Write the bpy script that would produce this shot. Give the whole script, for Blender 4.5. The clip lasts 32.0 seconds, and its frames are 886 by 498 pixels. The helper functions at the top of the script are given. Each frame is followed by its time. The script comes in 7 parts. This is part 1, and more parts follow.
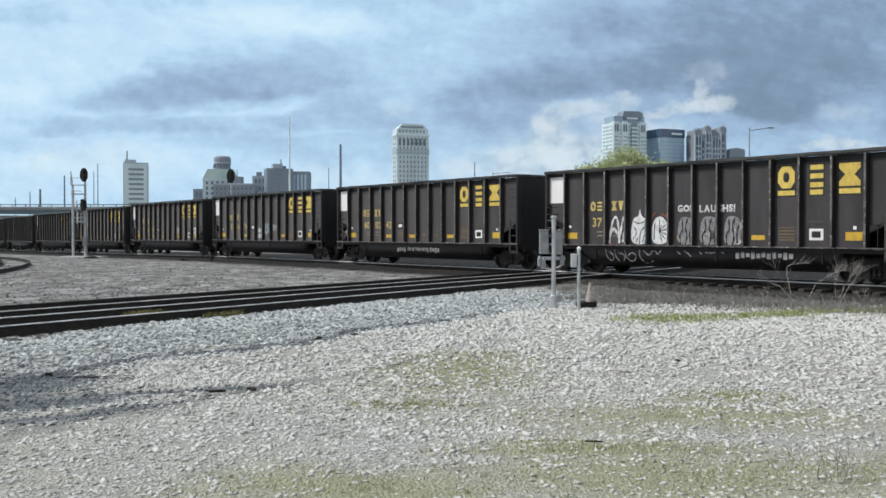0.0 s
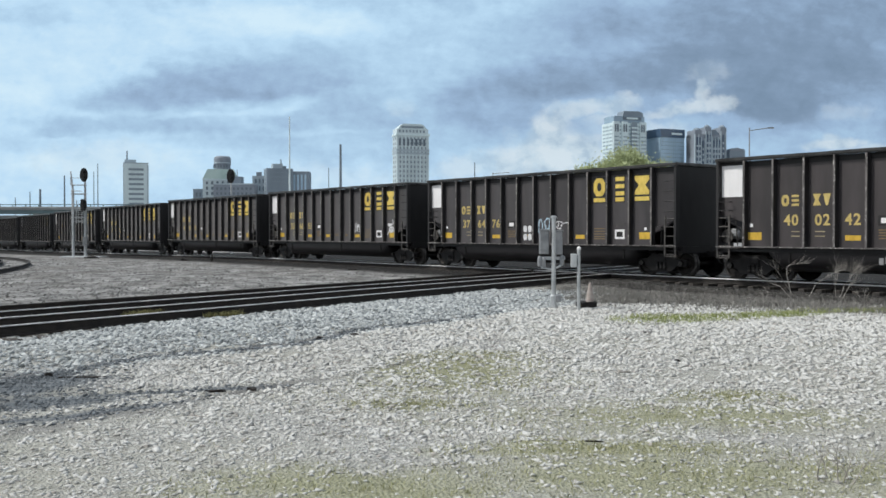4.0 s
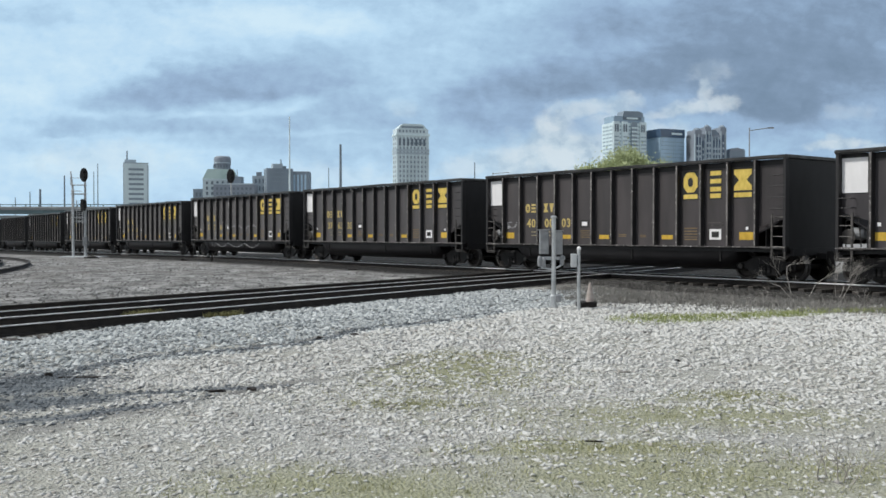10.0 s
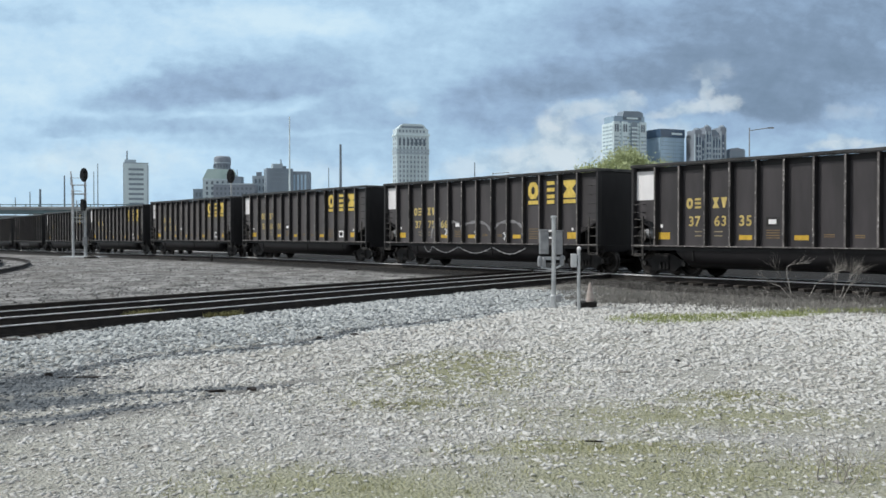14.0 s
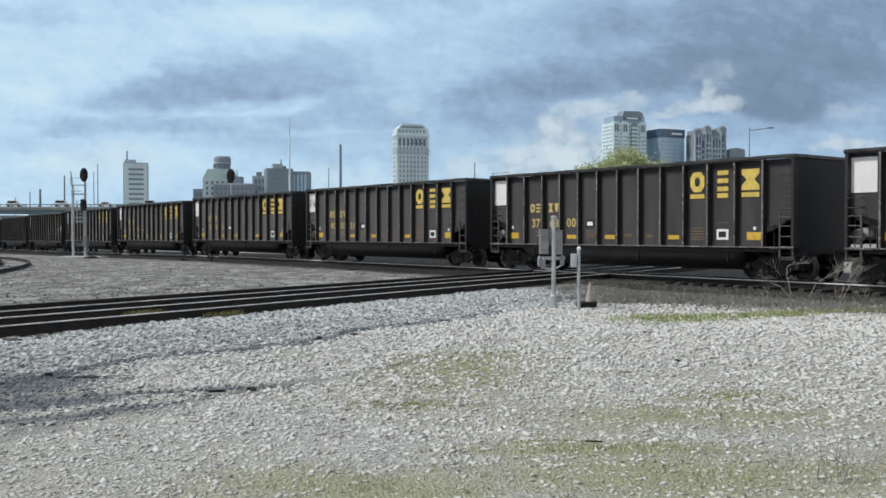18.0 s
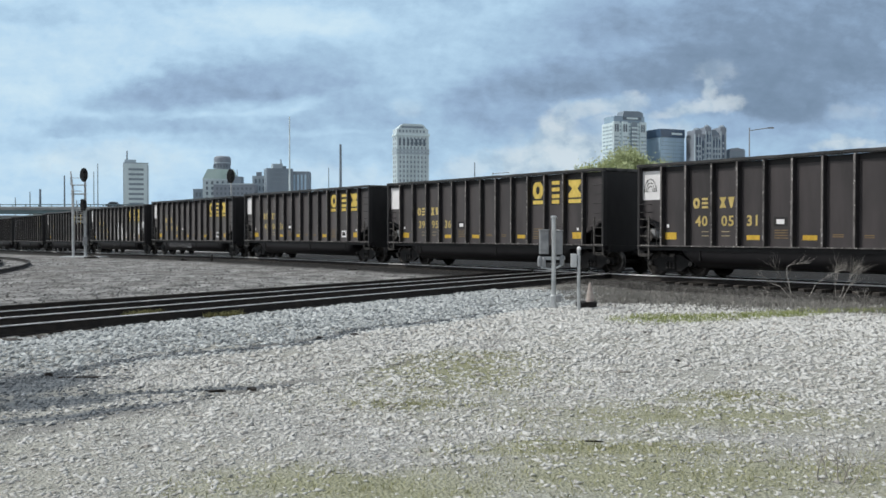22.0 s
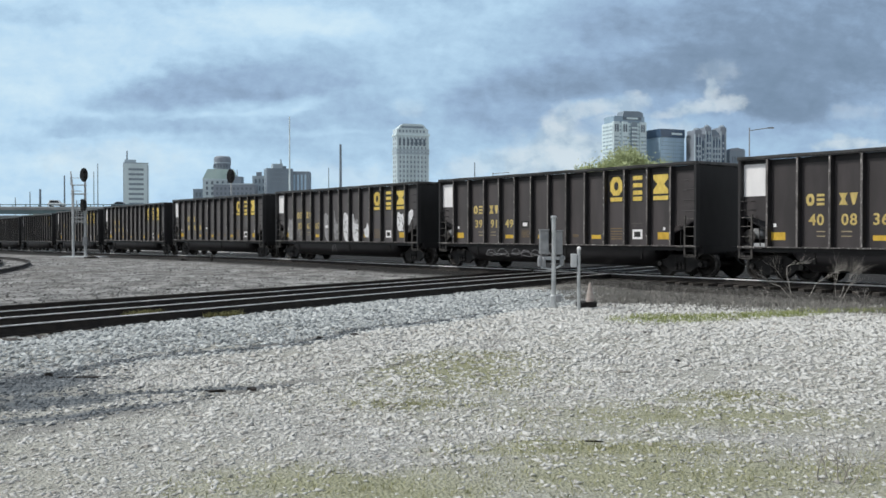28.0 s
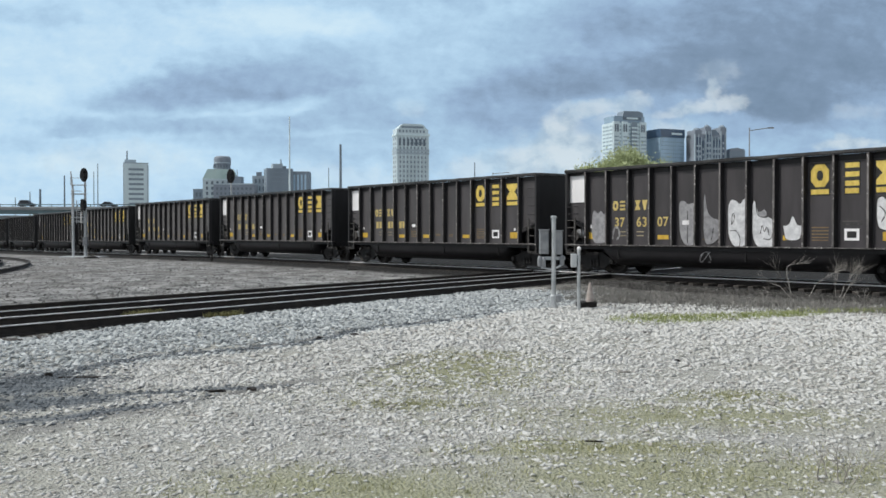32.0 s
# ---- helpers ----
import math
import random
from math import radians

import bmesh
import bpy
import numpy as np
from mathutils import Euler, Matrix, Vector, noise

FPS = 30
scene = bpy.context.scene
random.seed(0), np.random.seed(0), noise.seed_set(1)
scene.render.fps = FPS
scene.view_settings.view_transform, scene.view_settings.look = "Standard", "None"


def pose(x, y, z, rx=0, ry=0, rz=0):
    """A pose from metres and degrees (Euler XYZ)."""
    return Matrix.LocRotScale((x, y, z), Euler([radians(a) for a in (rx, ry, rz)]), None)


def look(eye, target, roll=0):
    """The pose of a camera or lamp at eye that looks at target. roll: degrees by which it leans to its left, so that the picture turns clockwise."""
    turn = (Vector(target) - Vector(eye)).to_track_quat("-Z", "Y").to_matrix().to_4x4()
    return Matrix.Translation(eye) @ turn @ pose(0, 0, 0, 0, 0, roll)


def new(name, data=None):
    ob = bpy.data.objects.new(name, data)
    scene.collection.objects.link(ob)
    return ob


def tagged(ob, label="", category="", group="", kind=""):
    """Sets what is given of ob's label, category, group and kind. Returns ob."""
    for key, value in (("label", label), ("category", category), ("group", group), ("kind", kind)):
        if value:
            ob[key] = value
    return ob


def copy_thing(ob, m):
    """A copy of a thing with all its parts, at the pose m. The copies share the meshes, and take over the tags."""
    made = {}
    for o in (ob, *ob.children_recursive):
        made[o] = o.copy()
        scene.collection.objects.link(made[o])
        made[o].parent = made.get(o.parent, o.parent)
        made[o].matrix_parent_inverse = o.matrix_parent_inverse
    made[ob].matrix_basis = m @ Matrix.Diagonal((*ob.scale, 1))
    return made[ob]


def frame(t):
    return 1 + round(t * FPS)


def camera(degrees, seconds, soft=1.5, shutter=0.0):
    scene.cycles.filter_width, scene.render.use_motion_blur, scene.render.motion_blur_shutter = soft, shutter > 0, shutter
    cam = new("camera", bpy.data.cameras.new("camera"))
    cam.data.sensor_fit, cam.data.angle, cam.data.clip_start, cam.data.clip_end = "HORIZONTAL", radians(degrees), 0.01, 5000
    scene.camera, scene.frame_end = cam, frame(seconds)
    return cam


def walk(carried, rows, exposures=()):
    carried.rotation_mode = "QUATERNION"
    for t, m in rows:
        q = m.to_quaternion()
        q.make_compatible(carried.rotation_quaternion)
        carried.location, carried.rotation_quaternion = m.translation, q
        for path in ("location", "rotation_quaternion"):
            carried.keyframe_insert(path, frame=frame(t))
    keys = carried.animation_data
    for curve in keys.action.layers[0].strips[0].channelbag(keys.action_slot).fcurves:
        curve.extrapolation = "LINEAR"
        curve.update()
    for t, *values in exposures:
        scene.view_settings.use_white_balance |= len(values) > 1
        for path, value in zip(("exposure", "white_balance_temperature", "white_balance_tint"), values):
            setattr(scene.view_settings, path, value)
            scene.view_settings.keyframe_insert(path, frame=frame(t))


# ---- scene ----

# ---- camera: it stands still on a tripod beside the tracks ----
CAM_Z, TILT = 1.705, 89.062
cam = camera(49.24, 32.0, soft=1.6)
walk(cam, [(0.0, pose(0, 0, CAM_Z, TILT, 0, 0)), (32.0, pose(0, 0, CAM_Z, TILT, 0, 0))],
     exposures=[(0.0, -0.03), (6.0, -0.08), (13.0, -0.10), (19.0, -0.14), (25.0, -0.15), (28.0, -0.11), (32.0, -0.11)])

# ---- light: bright broken overcast, the sun behind thin cloud ----
SUN_EL, SUN_AZ = radians(50), radians(266)      # azimuth clockwise from +y
world = bpy.data.worlds.new("world")
scene.world = world
world.use_nodes = True
wn, wl = world.node_tree.nodes, world.node_tree.links
wn.clear()
w_out = wn.new("ShaderNodeOutputWorld")
w_bg = wn.new("ShaderNodeBackground")
w_bg.inputs["Strength"].default_value = 0.090
w_sky = wn.new("ShaderNodeTexSky")
w_sky.sky_type, w_sky.sun_disc = "NISHITA", False
w_sky.sun_elevation, w_sky.sun_rotation = SUN_EL, SUN_AZ
w_sky.dust_density, w_sky.air_density = 2.0, 1.2
w_noise = wn.new("ShaderNodeTexNoise")
w_noise.inputs["Scale"].default_value, w_noise.inputs["Detail"].default_value = 2.6, 6.0
w_ramp = wn.new("ShaderNodeValToRGB")
w_ramp.color_ramp.elements[0].position, w_ramp.color_ramp.elements[0].color = 0.36, (4.6, 5.2, 6.0, 1)
w_ramp.color_ramp.elements[1].position, w_ramp.color_ramp.elements[1].color = 0.66, (9.8, 10.2, 10.6, 1)
w_mix = wn.new("ShaderNodeMixRGB")
w_mix.inputs["Fac"].default_value = 0.8
w_tc = wn.new("ShaderNodeTexCoord")
wl.new(w_tc.outputs["Generated"], w_noise.inputs["Vector"])
wl.new(w_noise.outputs["Fac"], w_ramp.inputs["Fac"])
wl.new(w_sky.outputs["Color"], w_mix.inputs["Color1"])
wl.new(w_ramp.outputs["Color"], w_mix.inputs["Color2"])
wl.new(w_mix.outputs["Color"], w_bg.inputs["Color"])
wl.new(w_bg.outputs["Background"], w_out.inputs["Surface"])

sun_data = bpy.data.lights.new("sun", "SUN")
sun_data.energy, sun_data.angle, sun_data.color = 3.2, radians(7), (1.0, 0.975, 0.925)
sun = new("sun", sun_data)
sun.matrix_world = look(
    (math.sin(SUN_AZ) * math.cos(SUN_EL) * 90, math.cos(SUN_AZ) * math.cos(SUN_EL) * 90, math.sin(SUN_EL) * 90), (0, 0, 0))


# ---- materials ----
def nodes_of(name):
    m = bpy.data.materials.new(name)
    m.use_nodes = True
    return m, m.node_tree.nodes, m.node_tree.links, m.node_tree.nodes["Principled BSDF"]


def vec_scale(nt, ln, socket, s):
    n = nt.new("ShaderNodeMapping")
    n.inputs["Scale"].default_value = s if isinstance(s, tuple) else (s, s, s)
    ln.new(socket, n.inputs["Vector"])
    return n.outputs["Vector"]


def noise_tex(nt, ln, vec, scale, detail=4.0, rough=0.55):
    n = nt.new("ShaderNodeTexNoise")
    n.inputs["Scale"].default_value, n.inputs["Detail"].default_value = scale, detail
    n.inputs["Roughness"].default_value = rough
    ln.new(vec, n.inputs["Vector"])
    return n.outputs["Fac"]


def ramp(nt, ln, fac, stops):
    n = nt.new("ShaderNodeValToRGB")
    el = n.color_ramp.elements
    while len(el) < len(stops):
        el.new(0.5)
    for e, (p, c) in zip(el, stops):
        e.position, e.color = p, (*c, 1) if len(c) == 3 else c
    ln.new(fac, n.inputs["Fac"])
    return n.outputs["Color"]


def mixc(nt, ln, fac, a, b, mode="MIX"):
    n = nt.new("ShaderNodeMixRGB")
    n.blend_type = mode
    for sock, v in zip(("Fac", "Color1", "Color2"), (fac, a, b)):
        if isinstance(v, (int, float)):
            n.inputs[sock].default_value = v
        elif isinstance(v, tuple):
            n.inputs[sock].default_value = (*v, 1)
        else:
            ln.new(v, n.inputs[sock])
    return n.outputs["Color"]


def mth(nt, ln, op, a, b=0.0, clamp=False):
    n = nt.new("ShaderNodeMath")
    n.operation, n.use_clamp = op, clamp
    for i, v in enumerate((a, b)):
        if isinstance(v, (int, float)):
            n.inputs[i].default_value = v
        else:
            ln.new(v, n.inputs[i])
    return n.outputs["Value"]


def bump_to(nt, ln, p, height, strength, dist=0.02):
    n = nt.new("ShaderNodeBump")
    n.inputs["Strength"].default_value, n.inputs["Distance"].default_value = strength, dist
    ln.new(height, n.inputs["Height"])
    ln.new(n.outputs["Normal"], p.inputs["Normal"])


def plain(name, a, b, rough=0.6, metal=0.0, scale=6.0, streak=(1, 1, 1), bump=0.15, fine=60.0, spec=0.5, chips=None, dust_haze=0.0):
    """A worn surface between two colours: broad stains, fine grain, a little relief."""
    m, nt, ln, p = nodes_of(name)
    tc = nt.new("ShaderNodeTexCoord").outputs["Object"]
    big = noise_tex(nt, ln, vec_scale(nt, ln, tc, streak), scale, 5.0)
    small = noise_tex(nt, ln, tc, fine, 3.0)
    f = mth(nt, ln, "ADD", mth(nt, ln, "MULTIPLY", big, 0.75), mth(nt, ln, "MULTIPLY", small, 0.25))
    rnd = nt.new("ShaderNodeObjectInfo").outputs["Random"]
    f = mth(nt, ln, "ADD", f, mth(nt, ln, "MULTIPLY", mth(nt, ln, "SUBTRACT", rnd, 0.5), 0.12))
    col = ramp(nt, ln, f, [(0.36, a), (0.64, b)])
    if chips:
        c = noise_tex(nt, ln, vec_scale(nt, ln, tc, (1, 1, 0.45)), 17.0, 6.0, 0.65)
        col = mixc(nt, ln, mth(nt, ln, "MULTIPLY", mth(nt, ln, "SUBTRACT", c, 0.57), 14.0, True), col, chips)
    ln.new(col, p.inputs["Base Color"])
    p.inputs["Roughness"].default_value, p.inputs["Metallic"].default_value = rough, metal
    p.inputs["Specular IOR Level"].default_value = spec
    p.inputs["Sheen Weight"].default_value, p.inputs["Sheen Roughness"].default_value = dust_haze, 0.45
    if bump:
        bump_to(nt, ln, p, f, bump)
    return m


M = {}
M["car_paint"] = plain("car_paint", (0.012, 0.0115, 0.0125), (0.026, 0.0245, 0.026), 0.55, 0, 1.4, (1, 1, 0.25), 0.1)
# panel sheen: dust, and a stand-in for the haze that lightens far cars
M["car_dusty"] = plain("car_dusty", (0.0195, 0.0172, 0.0190), (0.0505, 0.0450, 0.0490), 0.44, 0, 1.7, (1, 1, 0.22), 0.08, dust_haze=0.50)
M["car_brown"] = plain("car_brown", (0.0208, 0.0175, 0.0184), (0.0525, 0.0442, 0.0460), 0.44, 0, 1.7, (1, 1, 0.22), 0.08, dust_haze=0.50)
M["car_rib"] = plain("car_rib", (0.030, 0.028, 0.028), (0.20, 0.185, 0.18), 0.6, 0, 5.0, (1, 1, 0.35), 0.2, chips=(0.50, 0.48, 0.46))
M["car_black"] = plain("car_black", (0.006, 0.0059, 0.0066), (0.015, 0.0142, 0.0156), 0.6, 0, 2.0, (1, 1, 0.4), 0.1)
M["car_chord"] = plain("car_chord", (0.012, 0.012, 0.012), (0.07, 0.069, 0.068), 0.35, 0.1, 4.0, (0.4, 1, 1), 0.2)
M["tub"] = plain("tub", (0.0085, 0.0081, 0.0092), (0.022, 0.0207, 0.0228), 0.42, 0, 1.5, (0.5, 1, 1), 0.1)
M["iron"] = plain("iron", (0.005, 0.0048, 0.0051), (0.0145, 0.0133, 0.0136), 0.6, 0.3, 5.0, (1, 1, 1), 0.3)
M["grab"] = plain("grab", (0.022, 0.021, 0.020), (0.11, 0.102, 0.095), 0.55, 0.1, 8.0)
M["wheel_rim"] = plain("wheel_rim", (0.022, 0.021, 0.021), (0.11, 0.105, 0.10), 0.45, 0.5, 7.0)
M["wheel_steel"] = plain("wheel_steel", (0.009, 0.0085, 0.0085), (0.036, 0.032, 0.029), 0.5, 0.6, 5.0)
M["yellow"] = plain("yellow", (0.54, 0.385, 0.07), (0.76, 0.58, 0.14), 0.55, 0, 9.0, (1, 1, 0.4), 0.05)
M["yellow_pale"] = plain("yellow_pale", (0.46, 0.35, 0.11), (0.66, 0.52, 0.19), 0.55, 0, 9.0, (1, 1, 0.4), 0.05)
M["orange"] = plain("orange", (0.48, 0.30, 0.03), (0.70, 0.46, 0.06), 0.5, 0, 9.0, (1, 1, 0.4), 0.05)
M["graffiti_white"] = plain("graffiti_white", (0.50, 0.51, 0.53), (0.78, 0.79, 0.80), 0.6, 0, 5.0)
M["graffiti_silver"] = plain("graffiti_silver", (0.20, 0.20, 0.21), (0.38, 0.38, 0.39), 0.45, 0.2, 5.0)
M["graffiti_red"] = plain("graffiti_red", (0.32, 0.07, 0.03), (0.50, 0.14, 0.06), 0.6, 0, 5.0)
M["graffiti_blue"] = plain("graffiti_blue", (0.30, 0.45, 0.55), (0.50, 0.65, 0.75), 0.6, 0, 5.0)
M["cream"] = plain("cream", (0.26, 0.22, 0.13), (0.44, 0.38, 0.24), 0.6, 0, 9.0)
M["faded"] = plain("faded", (0.15, 0.10, 0.05), (0.27, 0.19, 0.09), 0.6, 0, 9.0)
M["white"] = plain("white", (0.74, 0.735, 0.74), (0.88, 0.875, 0.88), 0.5, 0, 2.0, (1, 1, 0.3), 0.02)
M["ink"] = plain("ink", (0.012, 0.012, 0.012), (0.03, 0.03, 0.03), 0.6, 0, 4.0)
M["rail_head"] = plain("rail_head", (0.38, 0.38, 0.38), (0.72, 0.72, 0.72), 0.5, 0.1, 3.0, (1, 1, 1), 0.03)
# near-white matt colour paints the sky's glint on the main rails
M["rail_glint"] = plain("rail_glint", (0.62, 0.62, 0.62), (0.88, 0.88, 0.88), 0.4, 0.0, 3.0, (1, 1, 1), 0.02)
M["rail_web"] = plain("rail_web", (0.008, 0.0072, 0.0068), (0.027, 0.022, 0.019), 0.8, 0.0, 5.0, (0.5, 1, 1), 0.3)
M["timber"] = plain("timber", (0.025, 0.022, 0.02), (0.075, 0.068, 0.06), 0.9, 0, 3.0, (0.4, 4, 1), 0.4)
M["galv"] = plain("galv", (0.38, 0.40, 0.41), (0.58, 0.60, 0.61), 0.45, 0.5, 6.0, (1, 1, 0.4), 0.05)
M["grey_paint"] = plain("grey_paint", (0.20, 0.21, 0.22), (0.33, 0.34, 0.35), 0.5, 0.1, 5.0)
M["cone"] = plain("cone", (0.30, 0.25, 0.225), (0.44, 0.39, 0.36), 0.7, 0, 9.0)
M["signal_black"] = plain("signal_black", (0.008, 0.008, 0.009), (0.02, 0.02, 0.02), 0.5, 0, 6.0)

M["concrete"] = plain("concrete", (0.27, 0.29, 0.30), (0.40, 0.42, 0.43), 0.85, 0, 0.3, (1, 1, 0.5), 0.1, 4.0)


# ---- mesh helpers ----
def box(bm, x0, x1, y0, y1, z0, z1):
    v = [bm.verts.new(c) for c in ((x0, y0, z0), (x1, y0, z0), (x1, y1, z0), (x0, y1, z0), (x0, y0, z1), (x1, y0, z1), (x1, y1, z1), (x0, y1, z1))]
    for f in ((0, 3, 2, 1), (4, 5, 6, 7), (0, 1, 5, 4), (1, 2, 6, 5), (2, 3, 7, 6), (3, 0, 4, 7)):
        bm.faces.new([v[i] for i in f])
    return v


def bevelled(bm, width, seg=1):
    bmesh.ops.bevel(bm, geom=bm.edges[:], offset=width, segments=seg, affect="EDGES", clamp_overlap=True)
    return bm


def tube(bm, a, b, r0, r1=None, n=8, caps=True):
    a, b = Vector(a), Vector(b)
    r1 = r0 if r1 is None else r1
    q = (b - a).to_track_quat("Z", "Y")
    rings = []
    for c, r in ((a, r0), (b, r1)):
        rings.append([bm.verts.new(c + q @ Vector((r * math.cos(2 * math.pi * i / n), r * math.sin(2 * math.pi * i / n), 0))) for i in range(n)])
    for i in range(n):
        bm.faces.new((rings[0][i], rings[0][(i + 1) % n], rings[1][(i + 1) % n], rings[1][i]))
    if caps:
        bm.faces.new(rings[0][::-1])
        bm.faces.new(rings[1])


def prism(bm, pts, axis, a, b):
    """A flat outline pushed along an axis from a to b; pts are the other two coordinates in order."""
    def at(p, c):
        return {"y": (p[0], c, p[1]), "x": (c, p[0], p[1]), "z": (p[0], p[1], c)}[axis]
    va = [bm.verts.new(at(p, a)) for p in pts]
    vb = [bm.verts.new(at(p, b)) for p in pts]
    n = len(pts)
    bm.faces.new(va)
    bm.faces.new(vb[::-1])
    for i in range(n):
        bm.faces.new((va[i], vb[i], vb[(i + 1) % n], va[(i + 1) % n]))
    bmesh.ops.recalc_face_normals(bm, faces=bm.faces[:])


def lathe(bm, prof, axis_pt, n=16, axis="y"):
    """Turns a profile of (radius, along) round an axis through axis_pt."""
    rings = []
    for r, c in prof:
        ring = []
        for i in range(n):
            a = 2 * math.pi * i / n
            p = {"y": (r * math.sin(a), c, r * math.cos(a)), "z": (r * math.cos(a), r * math.sin(a), c), "x": (c, r * math.cos(a), r * math.sin(a))}[axis]
            ring.append(bm.verts.new(Vector(p) + Vector(axis_pt)))
        rings.append(ring)
    for a, b in zip(rings, rings[1:]):
        for i in range(n):
            bm.faces.new((a[i], a[(i + 1) % n], b[(i + 1) % n], b[i]))
    bm.faces.new(rings[0][::-1])
    bm.faces.new(rings[-1])
    bmesh.ops.recalc_face_normals(bm, faces=bm.faces[:])


def mesh_of(name, bm, material):
    me = bpy.data.meshes.new(name)
    bm.to_mesh(me)
    bm.free()
    me.materials.append(material)
    return me


def part(name, bm, material, parent=None, label=""):
    ob = new(name, mesh_of(name, bm, material) if isinstance(bm, bmesh.types.BMesh) else bm)
    if parent:
        ob.parent = parent
    if label:
        tagged(ob, label)
    return ob


def thing(name, m, label, category, group="", kind=""):
    ob = new(name)
    ob.matrix_world = m
    ob.empty_display_size = 0.2
    return tagged(ob, label, category, group, kind)


def raw_mesh(name, verts, faces, material):
    """A mesh from numpy arrays: verts (n, 3), faces (m, k)."""
    me = bpy.data.meshes.new(name)
    k = faces.shape[1]
    me.vertices.add(len(verts))
    me.vertices.foreach_set("co", verts.astype(np.float32).ravel())
    me.loops.add(faces.size)
    me.loops.foreach_set("vertex_index", faces.astype(np.int32).ravel())
    me.polygons.add(len(faces))
    me.polygons.foreach_set("loop_start", np.arange(0, faces.size, k, dtype=np.int32))
    me.update(calc_edges=True)
    me.materials.append(material)
    return me


# ---- plan: the train's track, straight before the camera and easing away in the distance ----
PITCH, SPEED, CAR_L = 16.18, 6.1032, 14.51
TRACK_X, TRACK_Y, HEAD = 3.2053, 39.5786, -0.92872     # the near side of a car that starts at s = 0
DIRX, DIRY = math.cos(HEAD), math.sin(HEAD)
HALF_W = 1.6
RAIL_Z = 0.18


def drop(s):
    d = max(0.0, -s - 22.0)
    return -1.0 * (1 - math.exp(-d * d / (d + 25.0) / 75.0))


def on_track(s, side=HALF_W):
    """The point of the track s metres along, side metres beyond the cars' near face, and its heading."""
    d = max(0.0, -s - 33.26)
    k = 0.00081
    lat = side + k * d * d / 2
    return (TRACK_X + DIRX * s - DIRY * lat, TRACK_Y + DIRY * s + DIRX * lat, RAIL_Z + drop(s), HEAD - k * d)


# ---- ground ----
OILY = ((-4.9, 11.6, 0.85, 0.95, 0.0), (-3.0, 11.1, 1.5, 0.13, 0.30), (-3.45, 9.6, 1.1, 0.16, 0.85), (-4.3, 10.2, 0.9, 0.5, 0.5), (-4.1, 9.15, 0.7, 0.12, 0.6))


